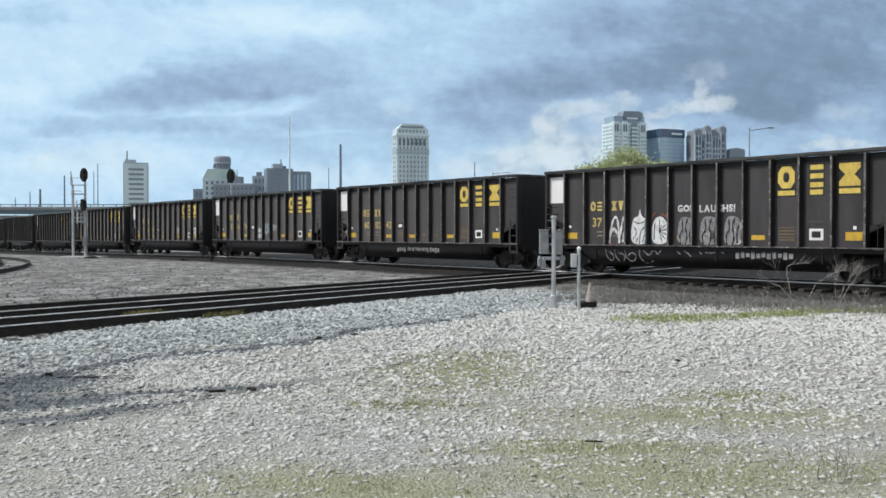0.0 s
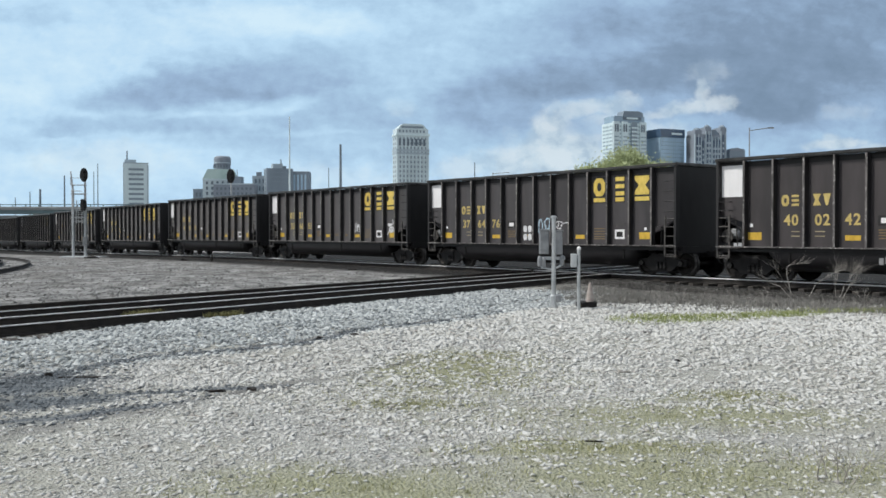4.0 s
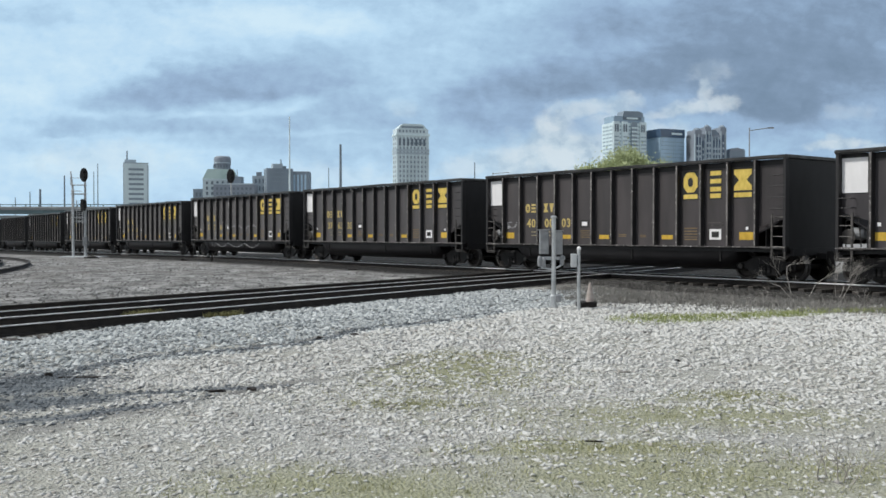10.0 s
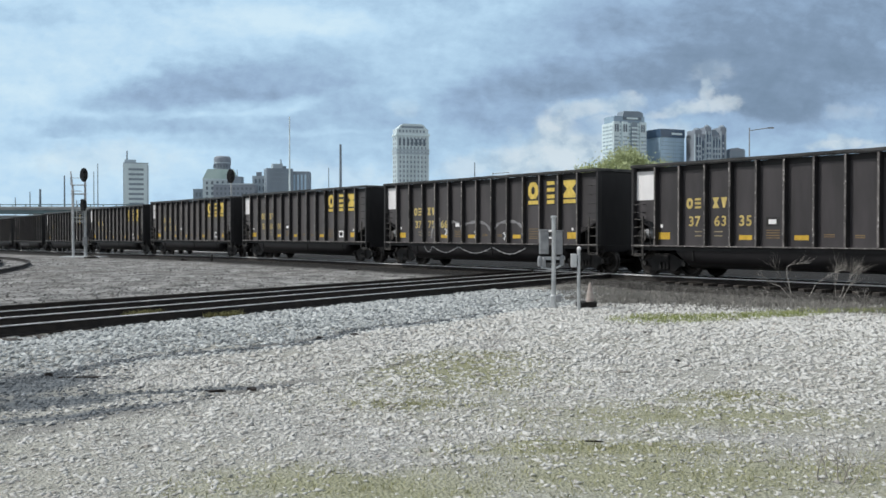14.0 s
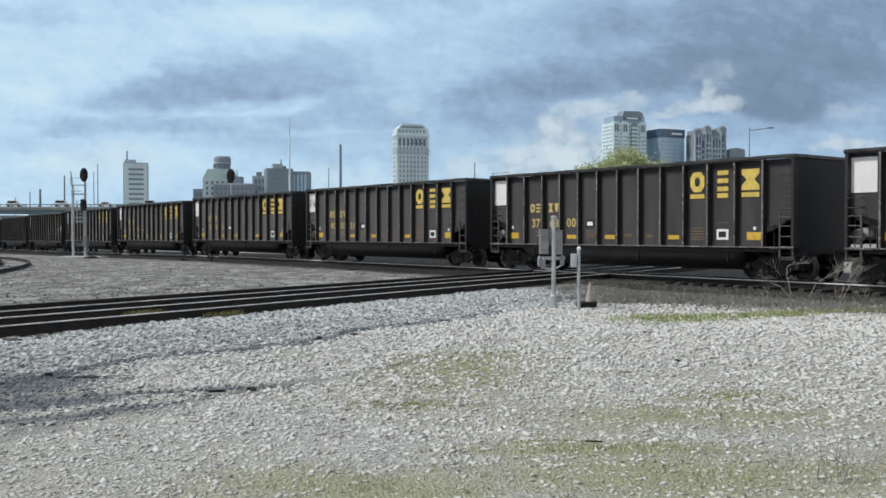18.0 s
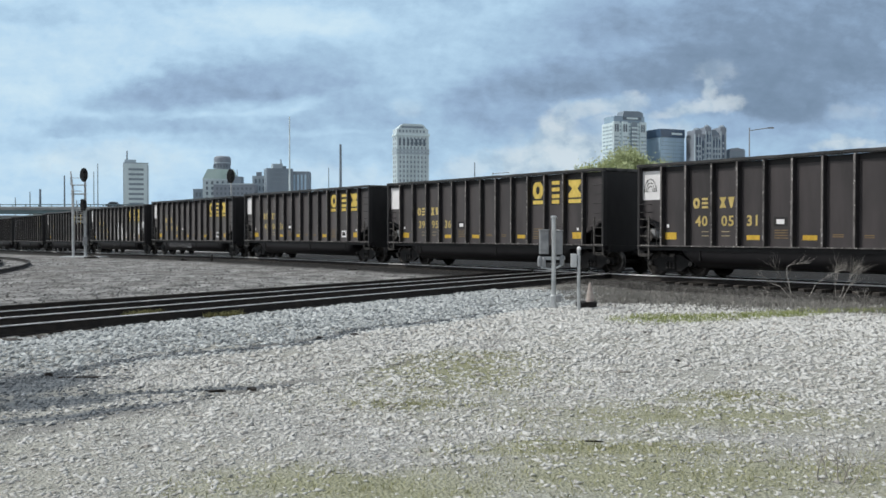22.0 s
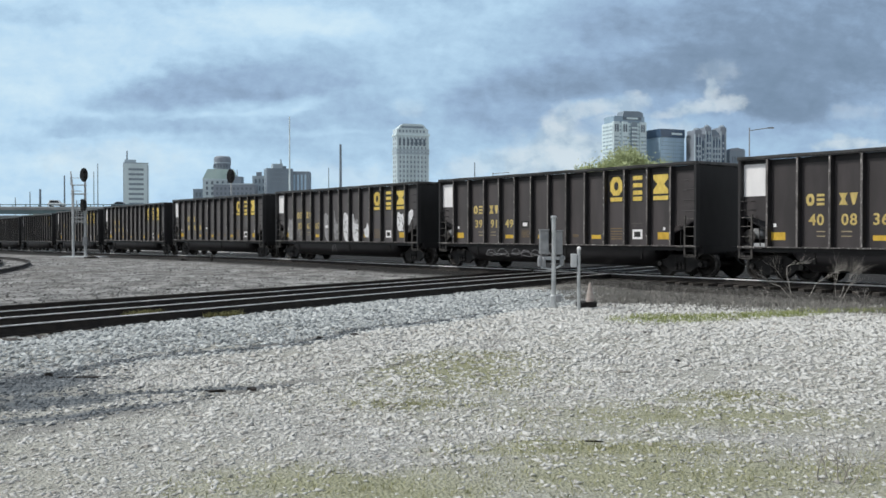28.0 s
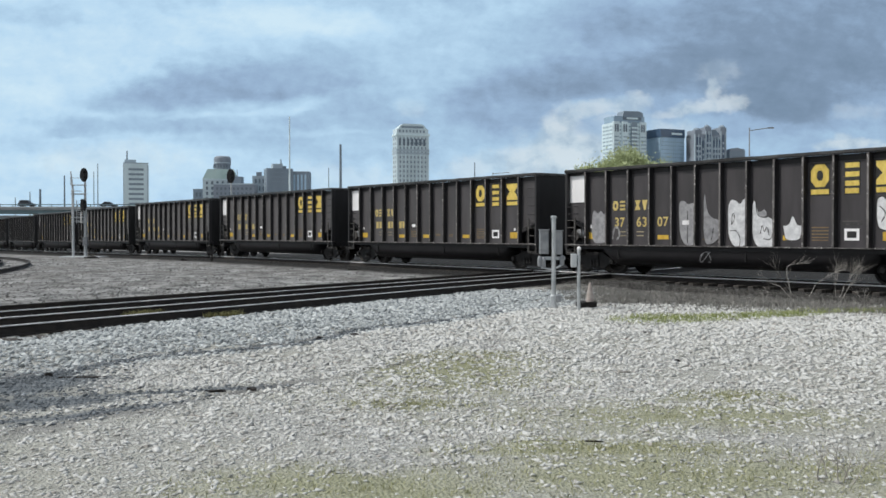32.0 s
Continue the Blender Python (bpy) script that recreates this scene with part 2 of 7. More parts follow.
def ground_material():
    m, nt, ln, p = nodes_of("gravel_ground")
    geo = nt.new("ShaderNodeNewGeometry").outputs["Position"]
    sep = nt.new("ShaderNodeSeparateXYZ")
    warp = noise_tex(nt, ln, geo, 0.9, 4.0)
    ln.new(geo, sep.inputs["Vector"])
    wob = mth(nt, ln, "MULTIPLY", mth(nt, ln, "SUBTRACT", warp, 0.5), 2.2)
    X = sep.outputs["X"]
    Y = sep.outputs["Y"]

    def patch(cx, cy, rx, ry, turn=0.0):
        ca, sa = math.cos(turn), math.sin(turn)
        dx, dy = mth(nt, ln, "SUBTRACT", X, cx), mth(nt, ln, "SUBTRACT", Y, cy)
        u = mth(nt, ln, "ADD", mth(nt, ln, "MULTIPLY", dx, ca / rx), mth(nt, ln, "MULTIPLY", dy, sa / rx))
        v = mth(nt, ln, "ADD", mth(nt, ln, "MULTIPLY", dx, -sa / ry), mth(nt, ln, "MULTIPLY", dy, ca / ry))
        d = mth(nt, ln, "SQRT", mth(nt, ln, "ADD", mth(nt, ln, "MULTIPLY", u, u), mth(nt, ln, "MULTIPLY", v, v)))
        d = mth(nt, ln, "ADD", d, wob)
        return mth(nt, ln, "SUBTRACT", 1.35, d, True)

    def many(ps):
        f = patch(*ps[0])
        for q in ps[1:]:
            f = mth(nt, ln, "MAXIMUM", f, patch(*q))
        return f
    grain = noise_tex(nt, ln, geo, 11.0, 8.0, 0.78)
    broad = noise_tex(nt, ln, geo, 0.35, 4.0)
    vor = nt.new("ShaderNodeTexVoronoi")
    vor.inputs["Scale"].default_value = 34.0
    ln.new(geo, vor.inputs["Vector"])
    gravel = ramp(nt, ln, grain, [(0.34, (0.16, 0.16, 0.151)), (0.5, (0.40, 0.40, 0.378)), (0.64, (0.70, 0.70, 0.675))])
    gravel = mixc(nt, ln, 0.35, gravel, ramp(nt, ln, vor.outputs["Color"], [(0.2, (0.2, 0.2, 0.19)), (0.8, (0.58, 0.58, 0.56))]))
    gravel = mixc(nt, ln, ramp(nt, ln, broad, [(0.40, (0, 0, 0)), (0.62, (0.5, 0.5, 0.5))]), gravel, (0.36, 0.355, 0.29))
    grass = many([(0.35, 12.9, 1.3, 2.1), (3.2, 10.6, 0.8, 0.5), (-0.3, 10.2, 0.9, 0.3), (0.9, 8.3, 0.5, 0.25), (1.3, 8.0, 1.6, 0.3), (2.3, 9.5, 1.8, 0.8), (1.9, 7.1, 2.0, 0.8), (-0.6, 6.9, 1.3, 0.6), (4.6, 20.0, 1.6, 0.7, 0.3), (6.9, 20.9, 1.6, 0.5, 0.35), (9.6, 22.0, 1.6, 0.5, 0.3)])
    col = mixc(nt, ln, mth(nt, ln, "MULTIPLY", grass, 0.75), gravel, mixc(nt, ln, grain, (0.18, 0.19, 0.10), (0.42, 0.425, 0.27)))
    dry = many([(4.8, 27.2, 2.6, 2.4, -0.6), (5.6, 30.6, 2.4, 2.6, -0.9), (7.0, 25.5, 5.5, 3.0, -0.45), (8.5, 24.0, 6.5, 2.8, -0.3), (12.0, 21.5, 6.0, 2.6, -0.3)])
    col = mixc(nt, ln, mth(nt, ln, "MULTIPLY", dry, 0.9), col, mixc(nt, ln, grain, (0.055, 0.052, 0.048), (0.165, 0.158, 0.148)))
    dirt = many(OILY)
    col = mixc(nt, ln, mth(nt, ln, "MULTIPLY", dirt, 0.95), col, mixc(nt, ln, grain, (0.06, 0.071, 0.081), (0.205, 0.23, 0.252)))
    # coal-dark yard gravel beyond the crossing track
    yard = mth(nt, ln, "ADD", mth(nt, ln, "MULTIPLY", X, -0.836), mth(nt, ln, "MULTIPLY", Y, 0.549))
    yard = mth(nt, ln, "DIVIDE", mth(nt, ln, "SUBTRACT", mth(nt, ln, "ADD", yard, wob), 19.0), 2.0, True)
    mott = noise_tex(nt, ln, vec_scale(nt, ln, geo, (1.0, 0.6, 1.0)), 1.1, 9.0, 0.66)
    ycol = ramp(nt, ln, mott, [(0.36, (0.06, 0.06, 0.06)), (0.45, (0.19, 0.19, 0.187)), (0.53, (0.28, 0.278, 0.272)), (0.62, (0.42, 0.417, 0.408))])
    drift = noise_tex(nt, ln, vec_scale(nt, ln, geo, (1.0, 0.45, 1.0)), 0.34, 6.0, 0.62)
    ycol = mixc(nt, ln, ramp(nt, ln, drift, [(0.48, (0, 0, 0)), (0.64, (0.7, 0.7, 0.7))]), ycol, mixc(nt, ln, mott, (0.05, 0.046, 0.043), (0.24, 0.225, 0.21)))
    col = mixc(nt, ln, mth(nt, ln, "MULTIPLY", yard, 0.92), col, ycol)
    # clean pale gravel on the far side of the train
    lat0 = mth(nt, ln, "ADD", mth(nt, ln, "MULTIPLY", mth(nt, ln, "SUBTRACT", X, TRACK_X), -DIRY), mth(nt, ln, "MULTIPLY", mth(nt, ln, "SUBTRACT", Y, TRACK_Y), DIRX))
    beyond = mth(nt, ln, "DIVIDE", mth(nt, ln, "SUBTRACT", lat0, 15.0), 3.0, True)
    col = mixc(nt, ln, mth(nt, ln, "MULTIPLY", beyond, 0.9), col, mixc(nt, ln, grain, (0.19, 0.19, 0.186), (0.42, 0.42, 0.41)))
    # oily ballast, blackened further to hold the train's shade; wheel ruts and shoulder toe
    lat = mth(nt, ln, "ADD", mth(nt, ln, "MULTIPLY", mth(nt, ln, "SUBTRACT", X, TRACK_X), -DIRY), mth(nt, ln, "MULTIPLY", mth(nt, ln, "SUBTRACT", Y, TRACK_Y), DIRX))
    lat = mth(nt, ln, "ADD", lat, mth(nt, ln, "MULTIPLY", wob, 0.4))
    oil_and_shade = mth(nt, ln, "MULTIPLY", mth(nt, ln, "DIVIDE", mth(nt, ln, "ADD", lat, 4.0), 1.6, True), mth(nt, ln, "DIVIDE", mth(nt, ln, "SUBTRACT", 17.0, lat), 3.0, True))
    col = mixc(nt, ln, mth(nt, ln, "MULTIPLY", oil_and_shade, 0.97), col, mixc(nt, ln, grain, (0.006, 0.006, 0.006), (0.030, 0.0285, 0.0275)))
    e = mth(nt, ln, "ADD", mth(nt, ln, "MULTIPLY", mth(nt, ln, "ADD", X, 7.29), -0.836), mth(nt, ln, "MULTIPLY", mth(nt, ln, "SUBTRACT", Y, 15.9), 0.549))
    # the first streak paints the shadow edge at the shoulder's toe
    for e0, wide, amount in ((-3.85, 0.36, 0.95), (-6.9, 0.3, 0.75), (-5.2, 0.16, 0.35)):
        d = mth(nt, ln, "ABSOLUTE", mth(nt, ln, "ADD", mth(nt, ln, "SUBTRACT", e, e0), mth(nt, ln, "MULTIPLY", wob, 0.5)))
        streak = mth(nt, ln, "MULTIPLY", mth(nt, ln, "SUBTRACT", 1.0, mth(nt, ln, "DIVIDE", d, wide), True), mth(nt, ln, "MULTIPLY", mth(nt, ln, "SUBTRACT", broad, 0.3, True), 3.0, True))
        streak = mth(nt, ln, "MULTIPLY", streak, mth(nt, ln, "DIVIDE", mth(nt, ln, "SUBTRACT", 3.0, X), 3.0, True))
        col = mixc(nt, ln, mth(nt, ln, "MULTIPLY", streak, amount), col, mixc(nt, ln, grain, (0.06, 0.06, 0.065), (0.16, 0.16, 0.165)))
    ln.new(col, p.inputs["Base Color"])
    p.inputs["Roughness"].default_value = 0.95
    p.inputs["Specular IOR Level"].default_value = 0.2
    h = mth(nt, ln, "ADD", mth(nt, ln, "MULTIPLY", grain, 0.6), mth(nt, ln, "MULTIPLY", vor.outputs["Distance"], 0.8))
    bump_to(nt, ln, p, h, 0.8, 0.05)
    return m


def ground_z(x, y):
    s = (x - TRACK_X) * DIRX + (y - TRACK_Y) * DIRY
    z = drop(s)
    near = max(0.0, 1 - math.hypot(x, y - 8) / 60.0)
    z += near * 0.05 * noise.noise((x * 0.35, y * 0.35, 0.3)) + near * 0.02 * noise.noise((x * 1.7, y * 1.7, 4.1))
    # the shoulder of the ballast falls away before the crossing track
    e = (x + 7.29) * -0.836 + (y - 15.9) * 0.549
    k = min(1.0, max(0.0, (-e - 2.0) / 1.9))
    z -= 0.09 * k * k * (3 - 2 * k)
    return z - 0.015


def build_ground():
    def axis(fine_lo, fine_hi, step, far):
        a = list(np.arange(fine_lo, fine_hi + step / 2, step))
        d, lo, hi = step, fine_lo, fine_hi
        while hi < far:
            d *= 1.35
            hi += d
            a.append(hi)
        d = step
        while lo > -far:
            d *= 1.35
            lo -= d
            a.insert(0, lo)
        return a
    xs, ys = axis(-12, 14, 0.2, 4200), axis(2, 42, 0.2, 4200)
    vs = np.array([(x, y, ground_z(x, y)) for y in ys for x in xs])
    n = len(xs)
    i, j = np.meshgrid(np.arange(n - 1), np.arange(len(ys) - 1))
    a = (j * n + i).ravel()
    fs = np.stack([a, a + 1, a + n + 1, a + n], 1)
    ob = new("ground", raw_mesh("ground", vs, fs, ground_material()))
    ob.data.polygons.foreach_set("use_smooth", np.ones(len(fs), dtype=bool))
    tagged(ob, "pale grey gravel ground with thin green grass patches", "ground", kind="structure")


build_ground()


# ---- rails ----
def rail_profile():
    return [(-0.07, 0.0), (0.07, 0.0), (0.07, 0.015), (0.012, 0.035), (0.012, 0.135), (0.036, 0.148), (0.036, 0.176), (-0.036, 0.176), (-0.036, 0.148), (-0.012, 0.135), (-0.012, 0.035), (-0.07, 0.015)]


def rail_pair(pts, parent, head="rail_head", said="steel running surface painted pale for its sky glint", low=0.167):
    """One rail swept along plan points (x, y, z of the rail's foot): its body, and its polished head."""
    prof = rail_profile()
    rows, heads = [], []
    for i, p in enumerate(pts):
        a, b = Vector(pts[max(0, i - 1)]), Vector(pts[min(len(pts) - 1, i + 1)])
        t = (b - a)
        t.z = 0
        t.normalize()
        n = Vector((-t.y, t.x, 0))
        rows.append([Vector(p) + n * u + Vector((0, 0, w)) for u, w in prof])
        heads.append([Vector(p) + n * u + Vector((0, 0, w)) for u, w in ((-0.039, low), (0.039, low), (0.039, 0.181), (-0.039, 0.181))])
    for name, data, mat, label in (("rail_body", rows, M["rail_web"], "rusty dark brown rail web and foot"), ("rail_head", heads, M[head], said)):
        bm = bmesh.new()
        vs = [[bm.verts.new(c) for c in r] for r in data]
        k = len(data[0])
        for r0, r1 in zip(vs, vs[1:]):
            for i in range(k):
                bm.faces.new((r0[i], r1[i], r1[(i + 1) % k], r0[(i + 1) % k]))
        bm.faces.new(vs[0])
        bm.faces.new(vs[-1][::-1])
        bmesh.ops.recalc_face_normals(bm, faces=bm.faces[:])
        part(name, bm, mat, parent, label)


def ties(parent, line, step=0.55):
    """Timber ties under a track; line gives (x, y, z, heading) of its middle, one after another."""
    bm = bmesh.new()
    box(bm, -0.11, 0.11, -1.3, 1.3, -0.17, 0.0)
    bevelled(bm, 0.012)
    me = mesh_of("tie", bm, M["timber"])
    for x, y, z, a in line:
        ob = part("tie", me, None, parent)
        ob.matrix_world = pose(x, y, z + 0.004 * random.random(), 0, 0, math.degrees(a) + random.uniform(-1, 1))


def build_tracks():
    main = thing("main_track", Matrix(), "railway track on dark ballast under the coal train", "railway track", kind="structure")
    for side in (HALF_W - 0.7525, HALF_W + 0.7525):
        rail_pair([(p[0], p[1], p[2] - RAIL_Z) for p in (on_track(s, side) for s in range(-330, 61, 6))], main, "rail_glint", low=0.148)
    ties(main, [(p[0], p[1], p[2] - RAIL_Z - 0.002, p[3]) for p in (on_track(s) for s in np.arange(-60, 45, 0.6))])
    cross = thing("crossing_track", Matrix(), "railway track crossing the coal train's line on a diamond", "railway track", kind="structure")
    dx, dy = 0.549, 0.836
    for off, head, said in ((0.0, "rail_head", "polished steel running surface"), (1.505, "rail_head", "polished steel running surface"), (2.85, "rail_head", "polished steel running surface"), (4.12, "rail_web", "dull rusted running surface")):
        bx, by = -7.29 - dy * off, 15.9 + dx * off
        rail_pair([(bx + dx * d, by + dy * d, ground_z(bx + dx * d, by + dy * d) * 0.3) for d in range(-22, 76, 4)], cross, head, said)
    ties(cross, [(-7.29 - dy * 3.5 + dx * d, 15.9 + dx * 3.5 + dy * d, -0.014, math.atan2(dy, dx)) for d in np.arange(-16, 30, 0.62)])
    ties(cross, [(-7.29 - dy * 0.75 + dx * d, 15.9 + dx * 0.75 + dy * d, -0.01, math.atan2(dy, dx)) for d in np.arange(-16, 30, 0.55)])
    spur = thing("spur_track", Matrix(), "curved railway spur of dark rusty rails on gravel", "railway track", kind="structure")
    for off in (0.0, 1.5):
        pts = []
        for i in range(30):
            y = 28 + i * 1.9
            x = -18.6 - 0.20 * (y - 40) - 0.0088 * (y - 40) ** 2 - off
            pts.append((x, y, ground_z(x, y)))
        rail_pair(pts, spur, "rail_web", "dull rusted running surface")


build_tracks()


# ---- the coal train ----
def decal(parent, name, x0, x1, z0, z1, mat, label="", y=-1.415):
    bm = bmesh.new()
    box(bm, x0, x1, y - 0.006, y, z0, z1)
    return part(name, bm, mat, parent, label)


U0 = -7.19      # distances along a side are counted from its rear corner


def build_car():
    car = thing("coal_car", Matrix(), "dark brown steel coal gondola car with yellow markings on the rails", "train car", "cars of the coal train")
    H = CAR_L / 2
    ribs = [-7.255 + u for u in (1.06, 2.12, 3.2, 4.2, 5.2, 6.2, 7.22, 8.24, 9.25, 10.26, 11.26, 12.34, 13.39)]
    edges = [-H] + ribs + [H]
    top, low = 3.84, 1.10
    for sgn in (-1, 1):
        y0, y1 = (-1.415, -1.397) if sgn < 0 else (1.397, 1.415)
        for i, (a, b) in enumerate(zip(edges, edges[1:])):
            bm = bmesh.new()
            zz = 3.66
            if i == 0:
                prism(bm, [(a, 2.15), (b, 1.85), (b, zz), (a, zz)], "y", y0, y1)
            elif i == 13:
                prism(bm, [(a, 1.72), (b, 2.02), (b, zz), (a, zz)], "y", y0, y1)
            else:
                box(bm, a, b, y0, y1, low, zz)
            part("side_panel", bm, M["car_dusty"], car)
        # black strip paints the shadow that the top chord casts on the side
        bm = bmesh.new()
        box(bm, -H, H, *((-1.428, -1.39) if sgn < 0 else (1.39, 1.428)), 3.66, top)
        part("upper_strake", bm, M["car_black"], car, "upper side strip painted black as the top rail's shadow")
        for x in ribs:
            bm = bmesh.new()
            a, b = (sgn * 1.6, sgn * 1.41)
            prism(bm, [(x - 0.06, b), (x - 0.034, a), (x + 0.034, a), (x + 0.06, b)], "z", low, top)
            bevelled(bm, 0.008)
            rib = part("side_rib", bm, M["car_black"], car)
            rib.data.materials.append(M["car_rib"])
            # black flanks put the shade between ribs into colour; outer faces are worn lighter
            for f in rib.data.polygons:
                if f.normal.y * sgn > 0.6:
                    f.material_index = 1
        bm = bmesh.new()
        ya, yb = (-1.63, -1.44) if sgn < 0 else (1.44, 1.63)
        box(bm, -H - 0.03, H + 0.03, ya, yb, top, 3.96)
        bmesh.ops.bevel(bm, geom=[e for e in bm.edges if abs(e.verts[0].co.x - e.verts[1].co.x) > 1], offset=0.035, segments=2, affect="EDGES")
        for x in np.linspace(-H + 0.2, H - 0.2, 44):
            bmesh.ops.bisect_plane(bm, geom=bm.verts[:] + bm.edges[:] + bm.faces[:], plane_co=(x, 0, 0), plane_no=(1, 0, 0))
        for v in bm.verts:
            v.co.y += 0.022 * noise.noise((v.co.x * 1.1, sgn * 3.0, 0.5))
            v.co.z += 0.014 * noise.noise((v.co.x * 1.6, sgn * 3.0, 8.5))
        part("top_chord", bm, M["car_chord"], car, "dented dusty steel top rail")
        bm = bmesh.new()
        box(bm, -H, H, *((-1.62, -1.40) if sgn < 0 else (1.40, 1.62)), 1.065, 1.10)
        part("side_sill", bm, M["car_rib"], car, "scuffed steel side sill lip")
        # web coloured black to stand for the shadow below the lip
        bm = bmesh.new()
        box(bm, -H, H, *((-1.50, -1.46) if sgn < 0 else (1.46, 1.50)), 0.93, 1.065)
        part("sill_web", bm, M["car_black"], car)
        # corner posts, ladders and grab irons at both ends
        for end in (-1, 1):
            xo = end * H
            xi = end * (H - 0.50)
            yl = sgn * 1.56
            lad = bmesh.new()
            for x in (xo - end * 0.04, xi):
                box(lad, x - 0.03, x + 0.03, yl - 0.025, yl + 0.025, 0.72, 2.12)
            for z in (0.78, 1.1, 1.42, 1.74, 2.02):
                tube(lad, (xo - end * 0.04, yl, z), (xi, yl, z), 0.016, n=6)
            part("ladder", lad, M["grab"], car, "bent steel end ladder")
            for z in ((2.28, 2.64, 3.0, 3.34) if end > 0 else (2.26, 2.54)):
                g = bmesh.new()
                yy = sgn * 1.6
                tube(g, (xo - end * 0.06, yy, z), (xi, yy, z), 0.014, n=6)
                for x in (xo - end * 0.06, xi):
                    tube(g, (x, yy, z), (x, sgn * 1.415, z), 0.014, n=6)
                part("grab_iron", g, M["car_black"], car)
            bm = bmesh.new()
            box(bm, min(xo, xo - end * 0.09), max(xo, xo - end * 0.09), sgn * 1.5 - 0.1, sgn * 1.5 + 0.1, 0.95, top)
            part("corner_post", bm, M["car_paint"], car)
    for end in (-1, 1):
        bm = bmesh.new()
        box(bm, *sorted((end * H, end * (H - 0.02))), -1.42, 1.42, 1.2 if end < 0 else 0.92, top)
        part("end_wall", bm, M["car_black"], car, "near-black steel end wall")
        bm = bmesh.new()
        box(bm, *sorted((end * (H - 0.10), end * (H + 0.05))), -1.44, 1.44, top, 3.96)
        bevelled(bm, 0.02)
        part("end_chord", bm, M["car_chord"], car)
        bm = bmesh.new()
        prism(bm, [(end * (H - 0.01), 2.1), (end * 4.95, 0.95), (end * 4.95, 0.9), (end * (H - 0.01), 2.05)], "y", -1.385, 1.385)
        part("slope_sheet", bm, M["car_black"], car, "black sloping floor plate")
        bm = bmesh.new()
        prism(bm, [(-1.36, 0.9), (1.36, 0.9), (1.36, 1.75), (-1.36, 1.75)], "x", end * (H - 0.86), end * (H - 0.84))
        part("bolster_plate", bm, M["car_dusty"] if end < 0 else M["car_black"], car)
        for y in (-0.5, 1.30):
            bm = bmesh.new()
            prism(bm, [(end * (H - 0.02), 1.22), (end * (H - 0.84), 1.22), (end * (H - 0.84), 1.72), (end * (H - 0.02), 2.04)], "y", y, y + 0.015)
            part("end_gusset", bm, M["car_black"], car)
        bm = bmesh.new()
        box(bm, *sorted((end * H, end * (H - 0.5))), -1.5, 1.5, 0.9, 1.02)
        box(bm, *sorted((end * (H + 0.12), end * (H - 0.1))), -1.35, 1.35, 0.82, 1.06)
        part("end_sill", bm, M["car_black"], car)
        bm = bmesh.new()
        box(bm, *sorted((end * (H - 0.1), end * (H + 0.55))), -0.09, 0.09, 0.70, 0.90)
        box(bm, *sorted((end * (H + 0.5), end * (H + 0.82))), -0.16, 0.14, 0.64, 0.96)
        bevelled(bm, 0.02)
        part("coupler", bm, M["iron"], car, "rusty cast steel coupler")
        bm = bmesh.new()
        pts = [(end * (H + 0.1 + 0.5 * t), 0.42 + 0.05 * t, 0.78 - 0.9 * t * (1 - t) - 0.2 * t) for t in (0, 0.2, 0.4, 0.6, 0.8, 1.0)]
        for a, b in zip(pts, pts[1:]):
            tube(bm, a, b, 0.022, n=6)
        part("brake_hose", bm, M["ink"], car)
    # brake gear on the open platform at the rear end
    bm = bmesh.new()
    lathe(bm, [(0.05, -7.02), (0.17, -6.98), (0.19, -6.9), (0.19, -6.62), (0.15, -6.56), (0.06, -6.52)], (0, -1.12, 1.52), 14, "x")
    part("brake_cylinder", bm, M["grey_paint"], car, "grey brake cylinder on the end platform")
    bm = bmesh.new()
    for a, b in (((-7.1, -1.3, 1.08), (-7.1, -1.3, 1.9)), ((-7.1, -1.3, 1.9), (-6.7, -1.3, 2.0)), ((-6.7, -1.3, 2.0), (-6.62, -1.3, 1.12)), ((-6.95, -1.25, 1.7), (-6.6, -1.25, 1.3))):
        tube(bm, a, b, 0.02, n=6)
    part("brake_pipe", bm, M["grab"], car)
    bm = bmesh.new()
    lathe(bm, [(0.20, 0.0), (0.23, 0.012), (0.23, 0.03), (0.20, 0.042)], (-7.0, -1.36, 1.42), 14, "y")
    part("brake_wheel", bm, M["grab"], car, "round brake hand wheel")
    for end in (-1, 1):
        bm = bmesh.new()
        box(bm, *sorted((end * (H - 0.02), end * (H - 0.86))), -1.60, -1.36, 1.03, 1.075)
        box(bm, *sorted((end * (H - 0.06), end * (H - 0.5))), -1.56, -1.42, 0.70, 0.735)
        part("step", bm, M["grab"], car, "steel end step")
    bm = bmesh.new()
    box(bm, -H, H, -0.32, 0.32, 0.68, 0.95)
    part("centre_sill", bm, M["car_black"], car)
    # the round-bottomed tub hung between the bogies
    bm = bmesh.new()
    sec = [(-1.47, 1.06), (-1.46, 0.74), (-1.38, 0.50), (-1.18, 0.37), (-0.8, 0.32), (0.8, 0.32), (1.18, 0.37), (1.38, 0.50), (1.46, 0.74), (1.47, 1.06)]
    rings = []
    for x, f in ((-5.35, 0.45), (-4.9, 1.0), (-0.01, 1.0), (0.0, 1.0), (4.9, 1.0), (5.35, 0.45)):
        rings.append([bm.verts.new((x, y, 1.06 - (1.06 - z) * f)) for y, z in sec])
    for a, b in zip(rings, rings[1:]):
        for i in range(len(sec) - 1):
            f = bm.faces.new((a[i], b[i], b[i + 1], a[i + 1]))
            f.smooth = True
    bm.faces.new(rings[0])
    bm.faces.new(rings[-1][::-1])
